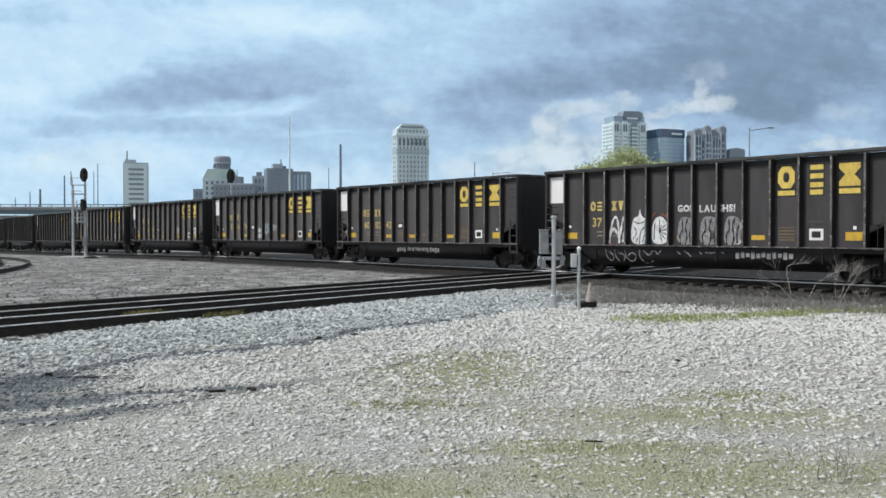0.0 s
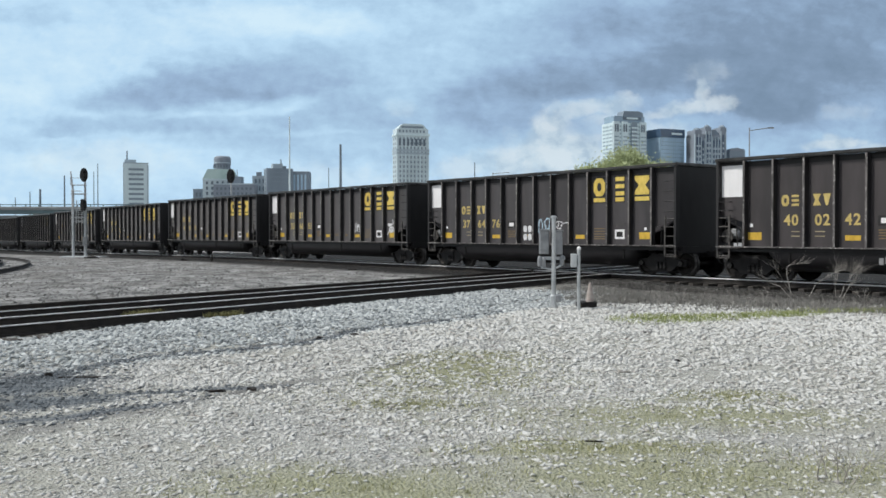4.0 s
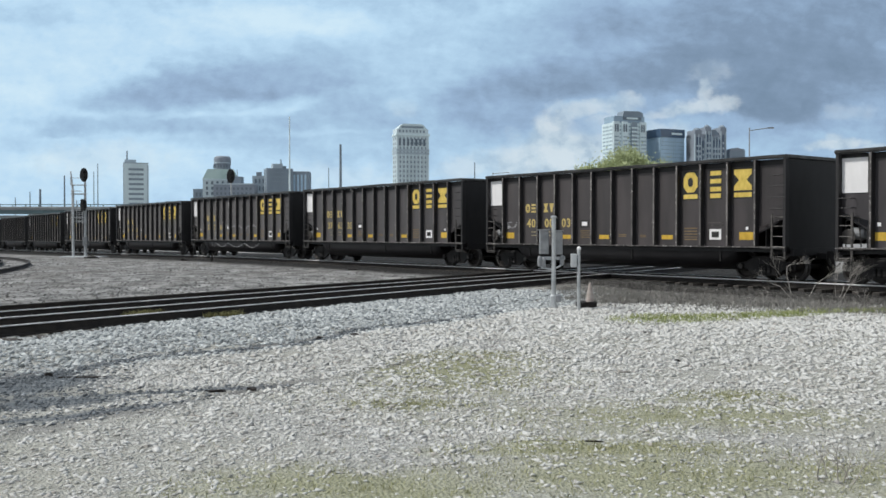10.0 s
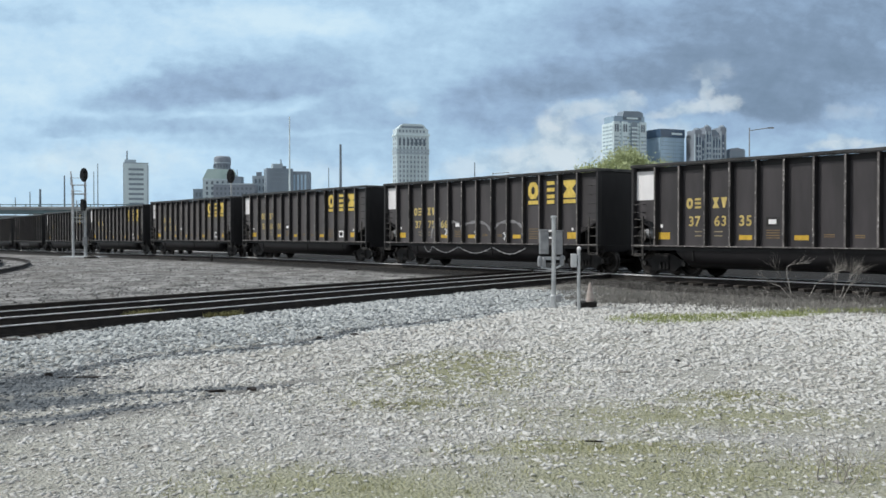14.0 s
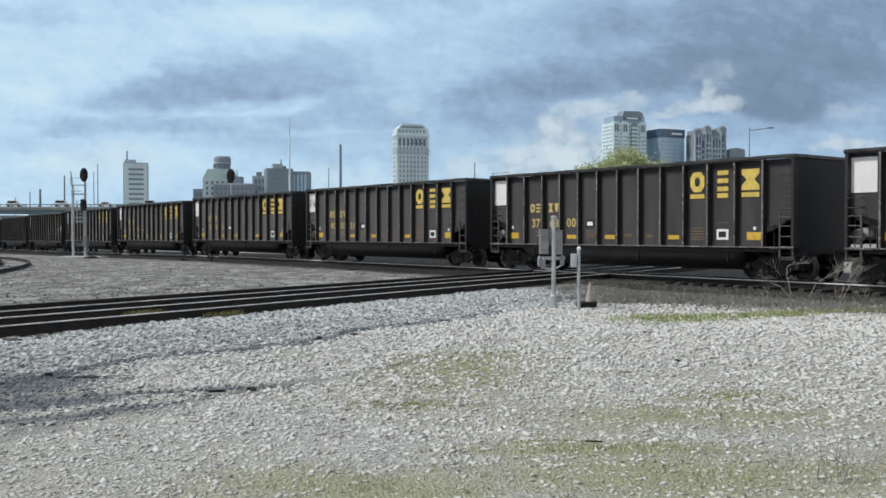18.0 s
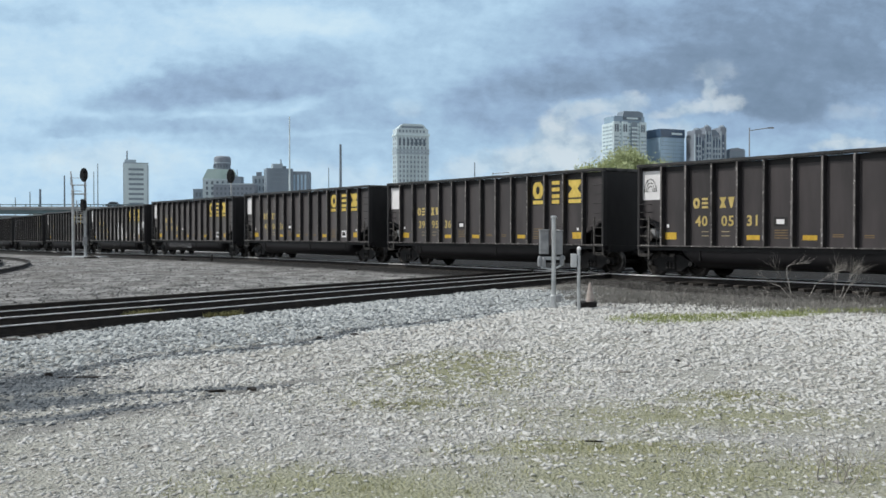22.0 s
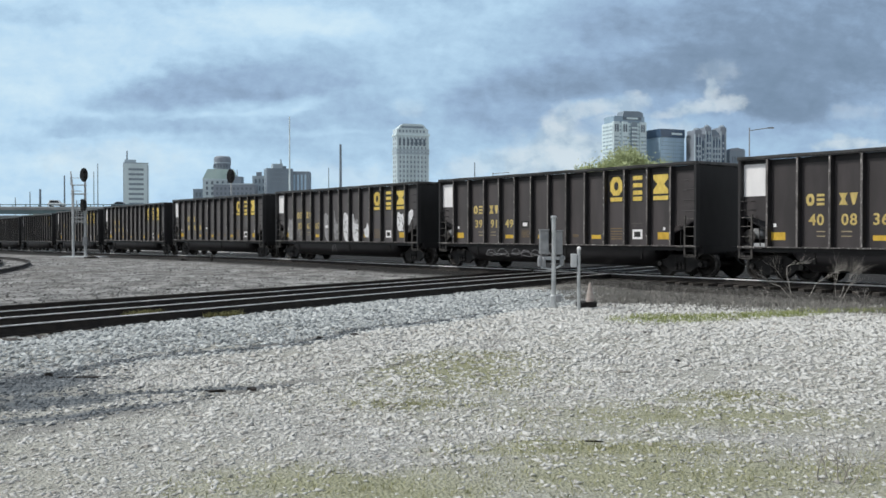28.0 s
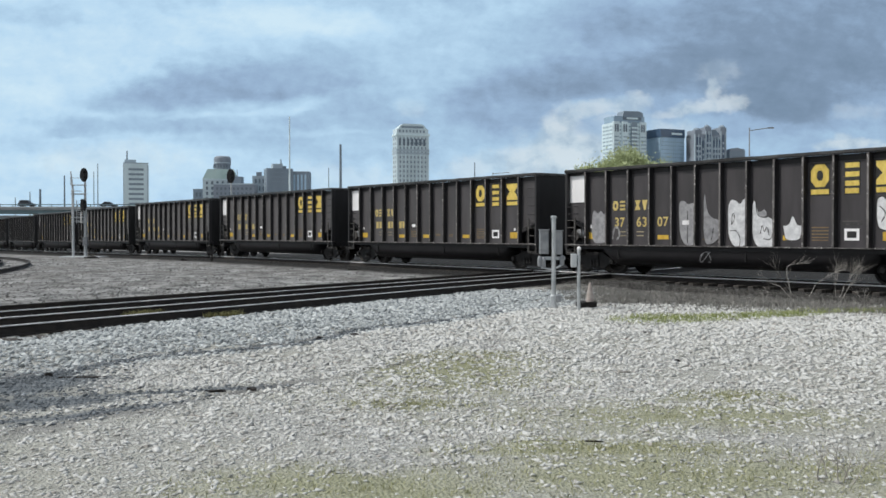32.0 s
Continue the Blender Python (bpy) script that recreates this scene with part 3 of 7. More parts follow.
    bmesh.ops.recalc_face_normals(bm, faces=bm.faces[:])
    part("tub", bm, M["tub"], car, "glossy black rounded lower tub")
    for x in (-4.6, 0.9, 4.75):
        bm = bmesh.new()
        box(bm, x - 0.03, x + 0.03, -1.49, -1.46, 0.60, 0.93)
        part("tub_strap", bm, M["iron"], car)
    for end in (-1, 1):
        bogie(car, end * 6.17)
    markings(car)
    return car


def bogie(car, x):
    truck = part("bogie", None, None, car)
    truck.location = (x, 0, 0)
    for sgn in (-1, 1):
        bm = bmesh.new()
        y0, y1 = sorted((sgn * 0.93, sgn * 1.06))
        out = [(-1.12, 0.58), (-1.10, 0.36), (-0.70, 0.36), (-0.45, 0.18), (0.45, 0.18), (0.70, 0.36), (1.10, 0.36), (1.12, 0.58), (0.70, 0.62), (0.38, 0.80), (-0.38, 0.80), (-0.70, 0.62)]
        prism(bm, out, "y", y0, y1)
        bevelled(bm, 0.015)
        part("side_frame", bm, M["iron"], truck, "cast steel bogie side frame, rust-black")
        for sx in (-0.16, 0.0, 0.16):
            bm = bmesh.new()
            lathe(bm, [(0.07, 0.26), (0.075, 0.30), (0.06, 0.34), (0.075, 0.38), (0.06, 0.42), (0.075, 0.46), (0.07, 0.50)], (sx, sgn * 1.07, 0), 8, "z")
            part("spring", bm, M["iron"], truck)
    bm = bmesh.new()
    box(bm, -0.2, 0.2, -1.1, 1.1, 0.52, 0.74)
    bevelled(bm, 0.02)
    part("bolster", bm, M["iron"], truck)
    for wx in (-0.89, 0.89):
        bm = bmesh.new()
        for sgn in (-1, 1):
            prof = [(0.09, 0.60), (0.20, 0.62), (0.36, 0.66), (0.49, 0.655), (0.49, 0.685), (0.457, 0.70), (0.457, 0.79), (0.38, 0.80), (0.34, 0.745), (0.18, 0.735), (0.13, 0.80), (0.13, 0.90), (0.10, 1.08), (0.085, 1.13)]
            lathe(bm, [(r, sgn * c) for r, c in prof], (0, 0, 0), 20, "y")
            for i in range(3):
                a = 2.1 * i
                box(bm, 0.055 * math.cos(a) - 0.018, 0.055 * math.cos(a) + 0.018, *sorted((sgn * 1.13, sgn * 1.15)), 0.055 * math.sin(a) - 0.018, 0.055 * math.sin(a) + 0.018)
        tube(bm, (0, -0.66, 0), (0, 0.66, 0), 0.085, n=10)
        w = part("wheelset", bm, M["wheel_steel"], truck, "worn steel wheels on an axle")
        w.data.materials.append(M["wheel_rim"])
        for f in w.data.polygons:
            r = math.hypot(f.center.x, f.center.z)
            f.material_index = 1 if abs(f.center.y) > 0.69 and (r > 0.37 or abs(f.center.y) > 1.12) else 0
        w.location = (wx, 0, 0.457)


def ring_block(x0, x1, z0, z1, y=-1.418):
    bm = bmesh.new()
    cx, cz, rx, rz = (x0 + x1) / 2, (z0 + z1) / 2, (x1 - x0) / 2, (z1 - z0) / 2
    oct8 = [(1, .45), (.5, 1), (-.5, 1), (-1, .45), (-1, -.45), (-.5, -1), (.5, -1), (1, -.45)]
    o = [bm.verts.new((cx + a * rx, y, cz + b * rz)) for a, b in oct8]
    i_ = [bm.verts.new((cx + a * rx * .36, y, cz + b * rz * .45)) for a, b in oct8]
    for k in range(8):
        bm.faces.new((o[k], i_[k], i_[(k + 1) % 8], o[(k + 1) % 8]))
    g = bmesh.ops.extrude_face_region(bm, geom=bm.faces[:])
    bmesh.ops.translate(bm, vec=(0, -0.006, 0), verts=[v for v in g["geom"] if isinstance(v, bmesh.types.BMVert)])
    bmesh.ops.recalc_face_normals(bm, faces=bm.faces[:])
    return bm


def markings(car):
    """What every car carries on its near side: yellow emblem blocks, dashes, plates and lines too small to read."""
    u = lambda v: v + U0
    Y = -1.418
    for a, b in ((10.37, 10.96), (11.48, 11.91), (12.43, 13.1)):
        decal(car, "emblem_ground", u(a - 0.04), u(b + 0.04), 2.645, 3.63, M["ink"], "black painted ground", y=-1.4125)
    part("emblem", ring_block(u(10.37), u(10.96), 2.91, 3.59), M["yellow"], car, "yellow painted emblem block")
    bm = bmesh.new()
    for z0, z1 in ((3.44, 3.59), (3.175, 3.325), (2.91, 3.06)):
        box(bm, u(11.48), u(11.92), Y - 0.006, Y, z0, z1)
    part("emblem", bm, M["yellow"], car, "yellow painted emblem block")
    bm = bmesh.new()
    prism(bm, [(u(12.43), 3.59), (u(12.43), 3.44), (u(12.62), 3.25), (u(12.43), 3.05), (u(12.43), 2.91), (u(13.1), 2.91), (u(13.1), 3.05), (u(12.91), 3.25), (u(13.1), 3.44), (u(13.1), 3.59)], "y", Y - 0.006, Y)
    part("emblem", bm, M["yellow"], car, "yellow painted emblem block")
    for a, b in ((10.37, 10.96), (11.48, 11.91), (12.43, 13.1)):
        decal(car, "underline", u(a), u(b), 2.69, 2.84, M["yellow"], y=-1.419)
    for a in (4.4, 6.41, 9.41):
        decal(car, "reflector_strip", u(a), u(a + 0.49), 1.31, 1.46, M["orange"], "amber reflective strip")
    decal(car, "reflector_strip", u(12.64), u(13.17), 1.31, 1.56, M["orange"], "amber reflective strip")
    decal(car, "reflector_strip", u(1.05), u(1.55), 1.31, 1.55, M["orange"], "amber reflective strip")
    decal(car, "lot_plate", u(11.46), u(11.93), 1.31, 1.66, M["white"], "white square plate with a black centre")
    decal(car, "lot_plate_centre", u(11.55), u(11.84), 1.39, 1.58, M["ink"], y=-1.424)
    decal(car, "tag_ground", u(5.4), u(5.88), 1.74, 2.03, M["ink"])
    decal(car, "scan_tag", u(5.5), u(5.78), 1.81, 1.96, M["white"], "small white tag", y=-1.424)
    decal(car, "valve_dot", u(12.88), u(12.98), 1.63, 1.73, M["white"])
    decal(car, "valve_dot", u(1.12), u(1.23), 1.72, 1.83, M["white"])
    for a, b, zs, mat in ((5.42, 5.9, (1.6, 1.52, 1.44, 1.36), "faded"), (10.4, 10.95, (1.68, 1.58, 1.48, 1.38, 1.3), "faded"), (2.62, 2.9, (1.56, 1.42), "cream"), (3.42, 3.75, (1.56, 1.42), "cream"), (11.4, 12.02, (1.86, 1.77), "grab"), (7.4, 7.75, (1.46, 1.4), "faded"), (8.4, 8.7, (1.44, 1.38), "faded")):
        for z in zs:
            decal(car, "text_bar", u(a), u(b), z, z + 0.03, M[mat])


GLYPH = {}


def glyph(char, size, mat, bold):
    """One character as a thin solid mesh, and its width."""
    key = (char, size, mat)
    if key not in GLYPH:
        cu = bpy.data.curves.new("glyph", "FONT")
        cu.body, cu.size, cu.extrude, cu.resolution_u, cu.offset = char, size, 0.003, 3, bold
        ob = new("glyph", cu)
        me = bpy.data.meshes.new_from_object(ob.evaluated_get(bpy.context.evaluated_depsgraph_get()))
        bpy.data.objects.remove(ob)
        bm = bmesh.new()
        bm.from_mesh(me)
        bmesh.ops.remove_doubles(bm, verts=bm.verts[:], dist=0.0004)
        lo = min(v.co.x for v in bm.verts)
        bmesh.ops.translate(bm, vec=(-lo, 0, 0), verts=bm.verts[:])
        wide = max(v.co.x for v in bm.verts)
        GLYPH[key] = (mesh_of("glyph", bm, M[mat]), wide)
    return GLYPH[key]


def place_digits(car, text):
    for k, char in enumerate(text):
        me, wide = glyph(char, 0.47, "yellow_pale", 0.009)
        ob = part("fleet_number", me, None, car, "yellow painted number")
        ob.matrix_local = pose((2.36, 3.42, 4.39)[k // 2] + 0.27 * (k % 2) + (0.22 - wide) / 2 + U0, -1.420, 1.77, 90, 0, 0)


def number_bars(car):
    for a in (2.37, 3.43, 4.4):
        decal(car, "text_bar", a + U0, a + 0.2 + U0, 1.77, 2.09, M["yellow_pale"])
        decal(car, "text_bar", a + 0.28 + U0, a + 0.5 + U0, 1.77, 2.09, M["yellow_pale"])


def reporting_bars(car):
    """Four small yellow shapes over the number: a ring, three bars, a bow tie and a wedge."""
    z0, z1 = 2.36, 2.71
    part("text_shape", ring_block(2.27 + U0, 2.53 + U0, z0, z1), M["yellow_pale"], car)
    bm = bmesh.new()
    for k in (0.0, 0.135, 0.27):
        box(bm, 2.62 + U0, 2.87 + U0, -1.424, -1.418, z0 + k, z0 + k + 0.075)
    part("text_shape", bm, M["yellow_pale"], car)
    xa, xb, zm = 3.34 + U0, 3.61 + U0, (z0 + z1) / 2
    bm = bmesh.new()
    prism(bm, [(xa, z1), (xa + 0.09, zm), (xa, z0), (xb, z0), (xb - 0.09, zm), (xb, z1)], "y", -1.424, -1.418)
    part("text_shape", bm, M["yellow_pale"], car)
    bm = bmesh.new()
    prism(bm, [(3.68 + U0, z1), (3.93 + U0, z1), (3.84 + U0, z0), (3.77 + U0, z0)], "y", -1.424, -1.418)
    part("text_shape", bm, M["yellow_pale"], car)


def paint_y(z):
    """How far out the side's paint lies at a height: the sheet above, the tub below."""
    if z > 1.0:
        return -1.421
    for (z0, y0), (z1, y1) in (((0.74, -1.46), (1.06, -1.47)), ((0.52, -1.38), (0.74, -1.46)), ((0.38, -1.18), (0.52, -1.38))):
        if z >= z0:
            return y0 + (y1 - y0) * (z - z0) / (z1 - z0) - 0.006
    return -1.19


def stroke(bm, pts, w, lift=0.0):
    """A flat spray-paint line through (u, z) points."""
    rows = []
    for i, (a, b) in enumerate(pts):
        p, q = pts[max(0, i - 1)], pts[min(len(pts) - 1, i + 1)]
        d = Vector((q[0] - p[0], q[1] - p[1]))
        if d.length < 1e-6:
            d = Vector((1, 0))
        d.normalize()
        r = w * (0.75 + 0.35 * math.sin(i * 1.7))
        rows.append([bm.verts.new((a + U0 - d.y * r * s_, paint_y(b) - lift, b + d.x * r * s_)) for s_ in (-0.5, 0.5)])
    for r0, r1 in zip(rows, rows[1:]):
        bm.faces.new((r0[0], r1[0], r1[1], r0[1]))


def curl(rng, u0, u1, z0, z1, n=16):
    """A looping line that stays in its box."""
    cx, cz, fx, fz = rng.uniform(0, 6), rng.uniform(0, 6), rng.uniform(0.6, 1.5), rng.uniform(0.9, 2.0)
    return [(u0 + (u1 - u0) * (0.5 + 0.5 * math.sin(cx + fx * 3.4 * i / n)), z0 + (z1 - z0) * (0.5 + 0.5 * math.sin(cz + fz * 3.4 * i / n))) for i in range(n + 1)]


def scribble(car, u0, u1, z0, z1, seed, mat="graffiti_white", n=6, w=0.05, label="white spray-paint scribble"):
    rng = random.Random(seed)
    bm = bmesh.new()
    for i in range(n):
        stroke(bm, curl(rng, u0, u1, z0, z1), w, 0.0006 * i)
    part("graffiti", bm, M[mat], car, label)


def arches(car, u0, u1, z0, z1, k, seed, mat="graffiti_white", w=0.08):
    """A row of round-topped strokes standing side by side, with short bars inside."""
    rng = random.Random(seed)
    bm = bmesh.new()
    d = (u1 - u0) / k
    for i in range(k):
        a, b = u0 + i * d, u0 + (i + 1.05) * d
        top = z1 - rng.uniform(0, 0.25) * (z1 - z0)
        r = (b - a) / 2
        pts = [(a + rng.uniform(-.04, .04), z0), (a, (z0 + top) / 2)]
        pts += [((a + b) / 2 - r * math.cos(math.pi * j / 8), top - r + r * math.sin(math.pi * j / 8)) for j in range(9)]
        pts += [(b, (z0 + top) / 2), (b + rng.uniform(-.08, .08), z0 + rng.uniform(0, .2))]
        stroke(bm, pts, w, 0.0008 * i)
        for j in range(2):
            z = z0 + (top - z0) * rng.uniform(.15, .75)
            stroke(bm, [(a + 0.03, z), ((a + b) / 2, z + rng.uniform(-.08, .12)), (b - 0.03, z + rng.uniform(-.1, .1))], w * 0.7, 0.0012 + 0.0008 * i)
    stroke(bm, [(u0 + (u1 - u0) * 0.45, z1 - 0.1), (u0 + (u1 - u0) * 0.5, z1 + 0.14)], w * 0.5, 0.003)
    part("graffiti", bm, M[mat], car, "bold spray-painted strokes")


def wave(car, u0, u1, z0, z1, mat, w=0.06, humps=1.0, label="silver spray-paint arc"):
    bm = bmesh.new()
    stroke(bm, [(u0 + (u1 - u0) * i / 24, z0 + (z1 - z0) * abs(math.sin(math.pi * humps * i / 24))) for i in range(25)], w)
    part("graffiti", bm, M[mat], car, label)


def bars(car, u0, u1, z0, z1, n, mat="graffiti_white"):
    d = (u1 - u0) / n
    for i in range(n):
        y = paint_y(z1)
        bm = bmesh.new()
        box(bm, u0 + i * d + U0, u0 + (i + 0.72) * d + U0, y - 0.003, y, z0 + 0.03 * (i % 3), z1 - 0.03 * ((i + 1) % 2))
        part("text_bar", bm, M[mat], car)


def rounded(pts, turns=2):
    """Cuts the corners of a closed outline."""
    for _ in range(turns):
        out = []
        for (a, b), (c, d) in zip(pts, pts[1:] + pts[:1]):
            out += [(a * 0.75 + c * 0.25, b * 0.75 + d * 0.25), (a * 0.25 + c * 0.75, b * 0.25 + d * 0.75)]
        pts = out
    return pts


def fill(car, pts, mat="graffiti_white", label="filled patch of white spray paint", edge=0.0):
    """A patch of paint inside an outline of (u, z), with a thin dark edge if asked."""
    ring = rounded(pts)
    bm = bmesh.new()
    bmesh.ops.triangulate(bm, faces=[bm.faces.new([bm.verts.new((a + U0, paint_y(b) - 0.001, b)) for a, b in ring])])
    part("graffiti", bm, M[mat], car, label)
    if edge:
        bm = bmesh.new()
        stroke(bm, ring + ring[:1], edge, 0.003)
        part("graffiti_line", bm, M["ink"], car)


def lines(car, paths, w, mat="graffiti_white", label="bold spray-painted strokes", lift=0.004):
    """Bent strokes, one for each list of (u, z) points."""
    bm = bmesh.new()
    for k, pts in enumerate(paths):
        for _ in range(2):
            soft = [pts[0]]
            for (a, b), (c, d) in zip(pts, pts[1:]):
                soft += [(a * 0.75 + c * 0.25, b * 0.75 + d * 0.25), (a * 0.25 + c * 0.75, b * 0.25 + d * 0.75)]
            pts = soft + [pts[-1]]
        stroke(bm, pts, w, lift + 0.0006 * k)
    part("graffiti", bm, M[mat], car, label)


def sprayed(car, text, u, z, size, mat="graffiti_white"):
    """Plain hand-sprayed capitals, one after another."""
    for char in text:
        if char == " ":
            u += size * 0.3
            continue
        me, wide = glyph(char, size, mat, 0.012)
        ob = part("sprayed_letter", me, None, car, "sprayed capital letter")
        ob.matrix_local = pose(u + U0, min(paint_y(z), paint_y(z + 0.75 * size)) - 0.006, z, 90, 0, 0)
        u += wide + size * 0.1


def paint_graffiti():
    # a long white piece over three panels, words and grey patches over three more
    c = CARS[-5]
    lines(c, [[(3.25, 1.14), (3.32, 1.65), (3.42, 2.05), (3.62, 2.16), (3.7, 1.7), (3.72, 1.16)], [(3.72, 1.16), (3.84, 1.8), (3.96, 2.18), (4.1, 2.1), (4.12, 1.15)], [(3.3, 1.5), (3.5, 1.75), (3.62, 1.5)], [(3.9, 1.2), (3.98, 1.6)]], 0.11)
    fill(c, [(4.3, 1.12), (4.3, 1.7), (4.42, 2.1), (4.66, 2.12), (4.72, 2.5), (4.8, 2.12), (5.05, 2.05), (5.14, 1.7), (5.1, 1.12)], edge=0.02)
    lines(c, [[(4.4, 1.3), (4.6, 1.55), (4.45, 1.75)], [(4.7, 1.15), (4.75, 1.6), (4.95, 1.75)], [(4.85, 1.2), (4.95, 1.5)], [(4.45, 1.95), (4.7, 1.85), (4.95, 1.95)], [(4.55, 1.2), (4.62, 1.35)]], 0.05, "ink", "dark outline strokes", 0.006)
    lines(c, [[(4.92, 1.15), (4.98, 1.6), (4.92, 1.9)], [(5.1, 1.2), (5.14, 1.7)], [(5.35, 1.2), (5.32, 1.6)]], 0.05, "graffiti_blue", "pale blue spray-paint outline", 0.008)
    fill(c, [(5.28, 1.14), (5.26, 1.7), (5.42, 2.08), (5.75, 2.14), (6.02, 1.85), (6.04, 1.4), (5.9, 1.12)], edge=0.02)
    lines(c, [[(5.62, 1.6), (5.62 + 0.36 * math.cos(a), 1.6 + 0.42 * math.sin(a))] for a in (-1.2, -0.75, -0.3, 0.15, 0.6, 1.05, 1.5)] + [[(5.4, 1.3), (5.42, 1.9)]], 0.045, "ink", "dark outline strokes", 0.006)
    lines(c, [[(5.72, 2.2), (5.98, 2.1), (6.12, 1.75), (6.1, 1.3)], [(5.3, 2.1), (5.45, 2.25)], [(3.2, 1.4), (3.18, 1.15), (3.4, 1.12)]], 0.045, "graffiti_red", "orange-red spray-paint outline", 0.007)
    for a, b in ((6.42, 7.12), (7.36, 8.15), (8.34, 9.02)):
        fill(c, [(a, 1.13), (a + 0.02, 1.7), (a + 0.12, 2.05), ((a + b) / 2, 2.1), (b - 0.06, 2.02), (b, 1.6), (b - 0.05, 1.13)], "graffiti_silver", "grey spray-painted patch with dark lines")
        w = b - a
        lines(c, [[(a + 0.2 * w, 1.15), (a + 0.14 * w, 1.5), (a + 0.35 * w, 1.6), (a + 0.3 * w, 2.0)], [(a + 0.5 * w, 1.13), (a + 0.62 * w, 1.4), (a + 0.48 * w, 1.75), (a + 0.66 * w, 2.04)], [(a + 0.8 * w, 1.2), (a + 0.74 * w, 1.55), (a + 0.9 * w, 1.8)]], 0.07, "ink", "dark outline strokes", 0.006)
    fill(c, [(7.5, 1.25), (7.48, 1.7), (7.7, 1.62), (7.9, 1.65), (8.05, 1.45), (7.9, 1.28), (7.7, 1.5)])
    fill(c, [(8.62, 1.62), (8.66, 1.85), (8.9, 1.92), (9.1, 1.82), (9.06, 1.66), (8.85, 1.58)])
    fill(c, [(8.72, 1.14), (8.7, 1.32), (8.88, 1.38), (9.02, 1.3), (9, 1.15)])
    sprayed(c, "GOD", 6.44, 2.27, 0.30)
    sprayed(c, "LAUG", 7.36, 2.24, 0.32)
    sprayed(c, "HS!", 8.31, 2.24, 0.32)
    lines(c, [[(3.1, 0.95), (3.15, 0.6), (3.4, 0.48), (3.5, 0.7), (3.3, 0.85)], [(3.55, 0.95), (3.6, 0.55), (3.95, 0.46), (4.05, 0.75), (3.75, 0.8)], [(4.05, 0.95), (4.1, 0.6), (4.4, 0.48), (4.62, 0.7), (4.4, 0.86), (4.2, 0.7)], [(4.75, 0.95), (4.75, 0.6), (5.05, 0.45), (5.35, 0.55)], [(4.95, 0.9), (5.2, 0.7), (5.4, 0.95)], [(5.45, 0.95), (5.6, 0.75), (5.75, 0.95)]], 0.05, "graffiti_silver", "grey spray-paint loops on the tub")
    lines(c, [[(6.45, 0.9), (6.6, 0.8)], [(6.75, 0.92), (6.95, 0.82), (7.05, 0.72)], [(7.4, 0.9), (7.5, 0.82)], [(7.65, 0.88), (7.95, 0.86), (8.05, 0.9)], [(8.3, 0.9), (8.4, 0.86)]], 0.06, "graffiti_silver", "grey spray-paint marks on the tub")
    bars(c, 8.85, 11.0, 0.70, 0.92, 11, "graffiti_silver")
    bars(CARS[-4], 5.47, 6.2, 0.62, 0.84, 4, "graffiti_silver")
    sprayed(CARS[-4], "OR IS THIS GOOD?", 6.34, 0.70, 0.19, "graffiti_silver")
    bars(CARS[-4], 7.95, 8.91, 0.62, 0.86, 5, "graffiti_silver")
    c = CARS[-3]
    for z in (1.22, 1.55):
        for a in (6.38, 6.66):
            fill(c, [(a, z), (a - 0.01, z + 0.27), (a + 0.12, z + 0.31), (a + 0.25, z + 0.26), (a + 0.24, z)], edge=0.03)
    lines(c, [[(7.32, 1.55), (7.34, 2.1), (7.5, 2.05), (7.58, 1.7), (7.34, 1.5)], [(7.8, 2.1), (7.62, 1.95), (7.78, 1.75), (7.6, 1.55)], [(7.8, 2.12), (8.1, 2.08)], [(7.96, 2.1), (7.92, 1.62), (8.1, 1.55)], [(7.4, 1.5), (7.9, 1.7), (8.08, 1.9)]], 0.075, "graffiti_blue", "pale blue angular spray-painted letters")
    lines(c, [[(8.3, 1.95), (8.5, 2.0), (8.45, 1.75), (8.32, 1.78)], [(8.52, 1.98), (8.7, 1.95), (8.6, 1.76)], [(8.72, 1.9), (8.98, 1.95)], [(8.4, 1.72), (8.62, 1.7)]], 0.06)
    c = CARS[-2]
    lines(c, [[(9.42, 1.55), (9.45, 2.02), (9.58, 2.05), (9.6, 1.7), (9.5, 1.6)], [(9.68, 1.6), (9.66, 2.05), (9.75, 1.8), (9.82, 2.08), (9.84, 1.6)], [(9.9, 2.1), (10.0, 1.9), (9.9, 1.6)]], 0.065)
    fill(c, [(12.6, 1.55), (12.58, 1.75), (12.72, 1.88), (12.98, 1.88), (13.06, 1.72), (13.0, 1.55)], edge=0.02)
    fill(c, [(12.46, 1.9), (12.5, 2.05), (12.66, 1.98), (12.84, 2.02), (12.86, 1.88), (12.6, 1.84)])
    lines(c, [[(12.84, 1.95), (12.98, 1.98), (12.92, 2.2)], [(12.46, 1.45), (12.6, 1.62)]], 0.08)
    lines(c, [[(12.7, 1.6), (12.74, 1.78)], [(12.82, 1.6), (12.86, 1.8)], [(12.94, 1.62), (12.96, 1.76)]], 0.03, "ink", "dark outline strokes", 0.006)
    # long silver arcs
    c = CARS[1]
    lines(c, [[(3.66, 1.3), (3.72, 1.7), (3.95, 2.1), (4.12, 2.22)], [(4.28, 2.24), (4.38, 1.8)], [(4.88, 2.02), (5.4, 2.05), (5.8, 1.92), (5.98, 1.6), (5.94, 1.12)],
              [(5.98, 1.78), (6.2, 1.94), (7.0, 2.04), (7.65, 1.95), (8.0, 1.6), (8.06, 1.22)], [(8.26, 1.7), (8.45, 1.95), (9.1, 2.02), (9.65, 2.0), (10.05, 1.75), (10.2, 1.12)]], 0.14, "graffiti_silver", "long silver spray-paint arcs")
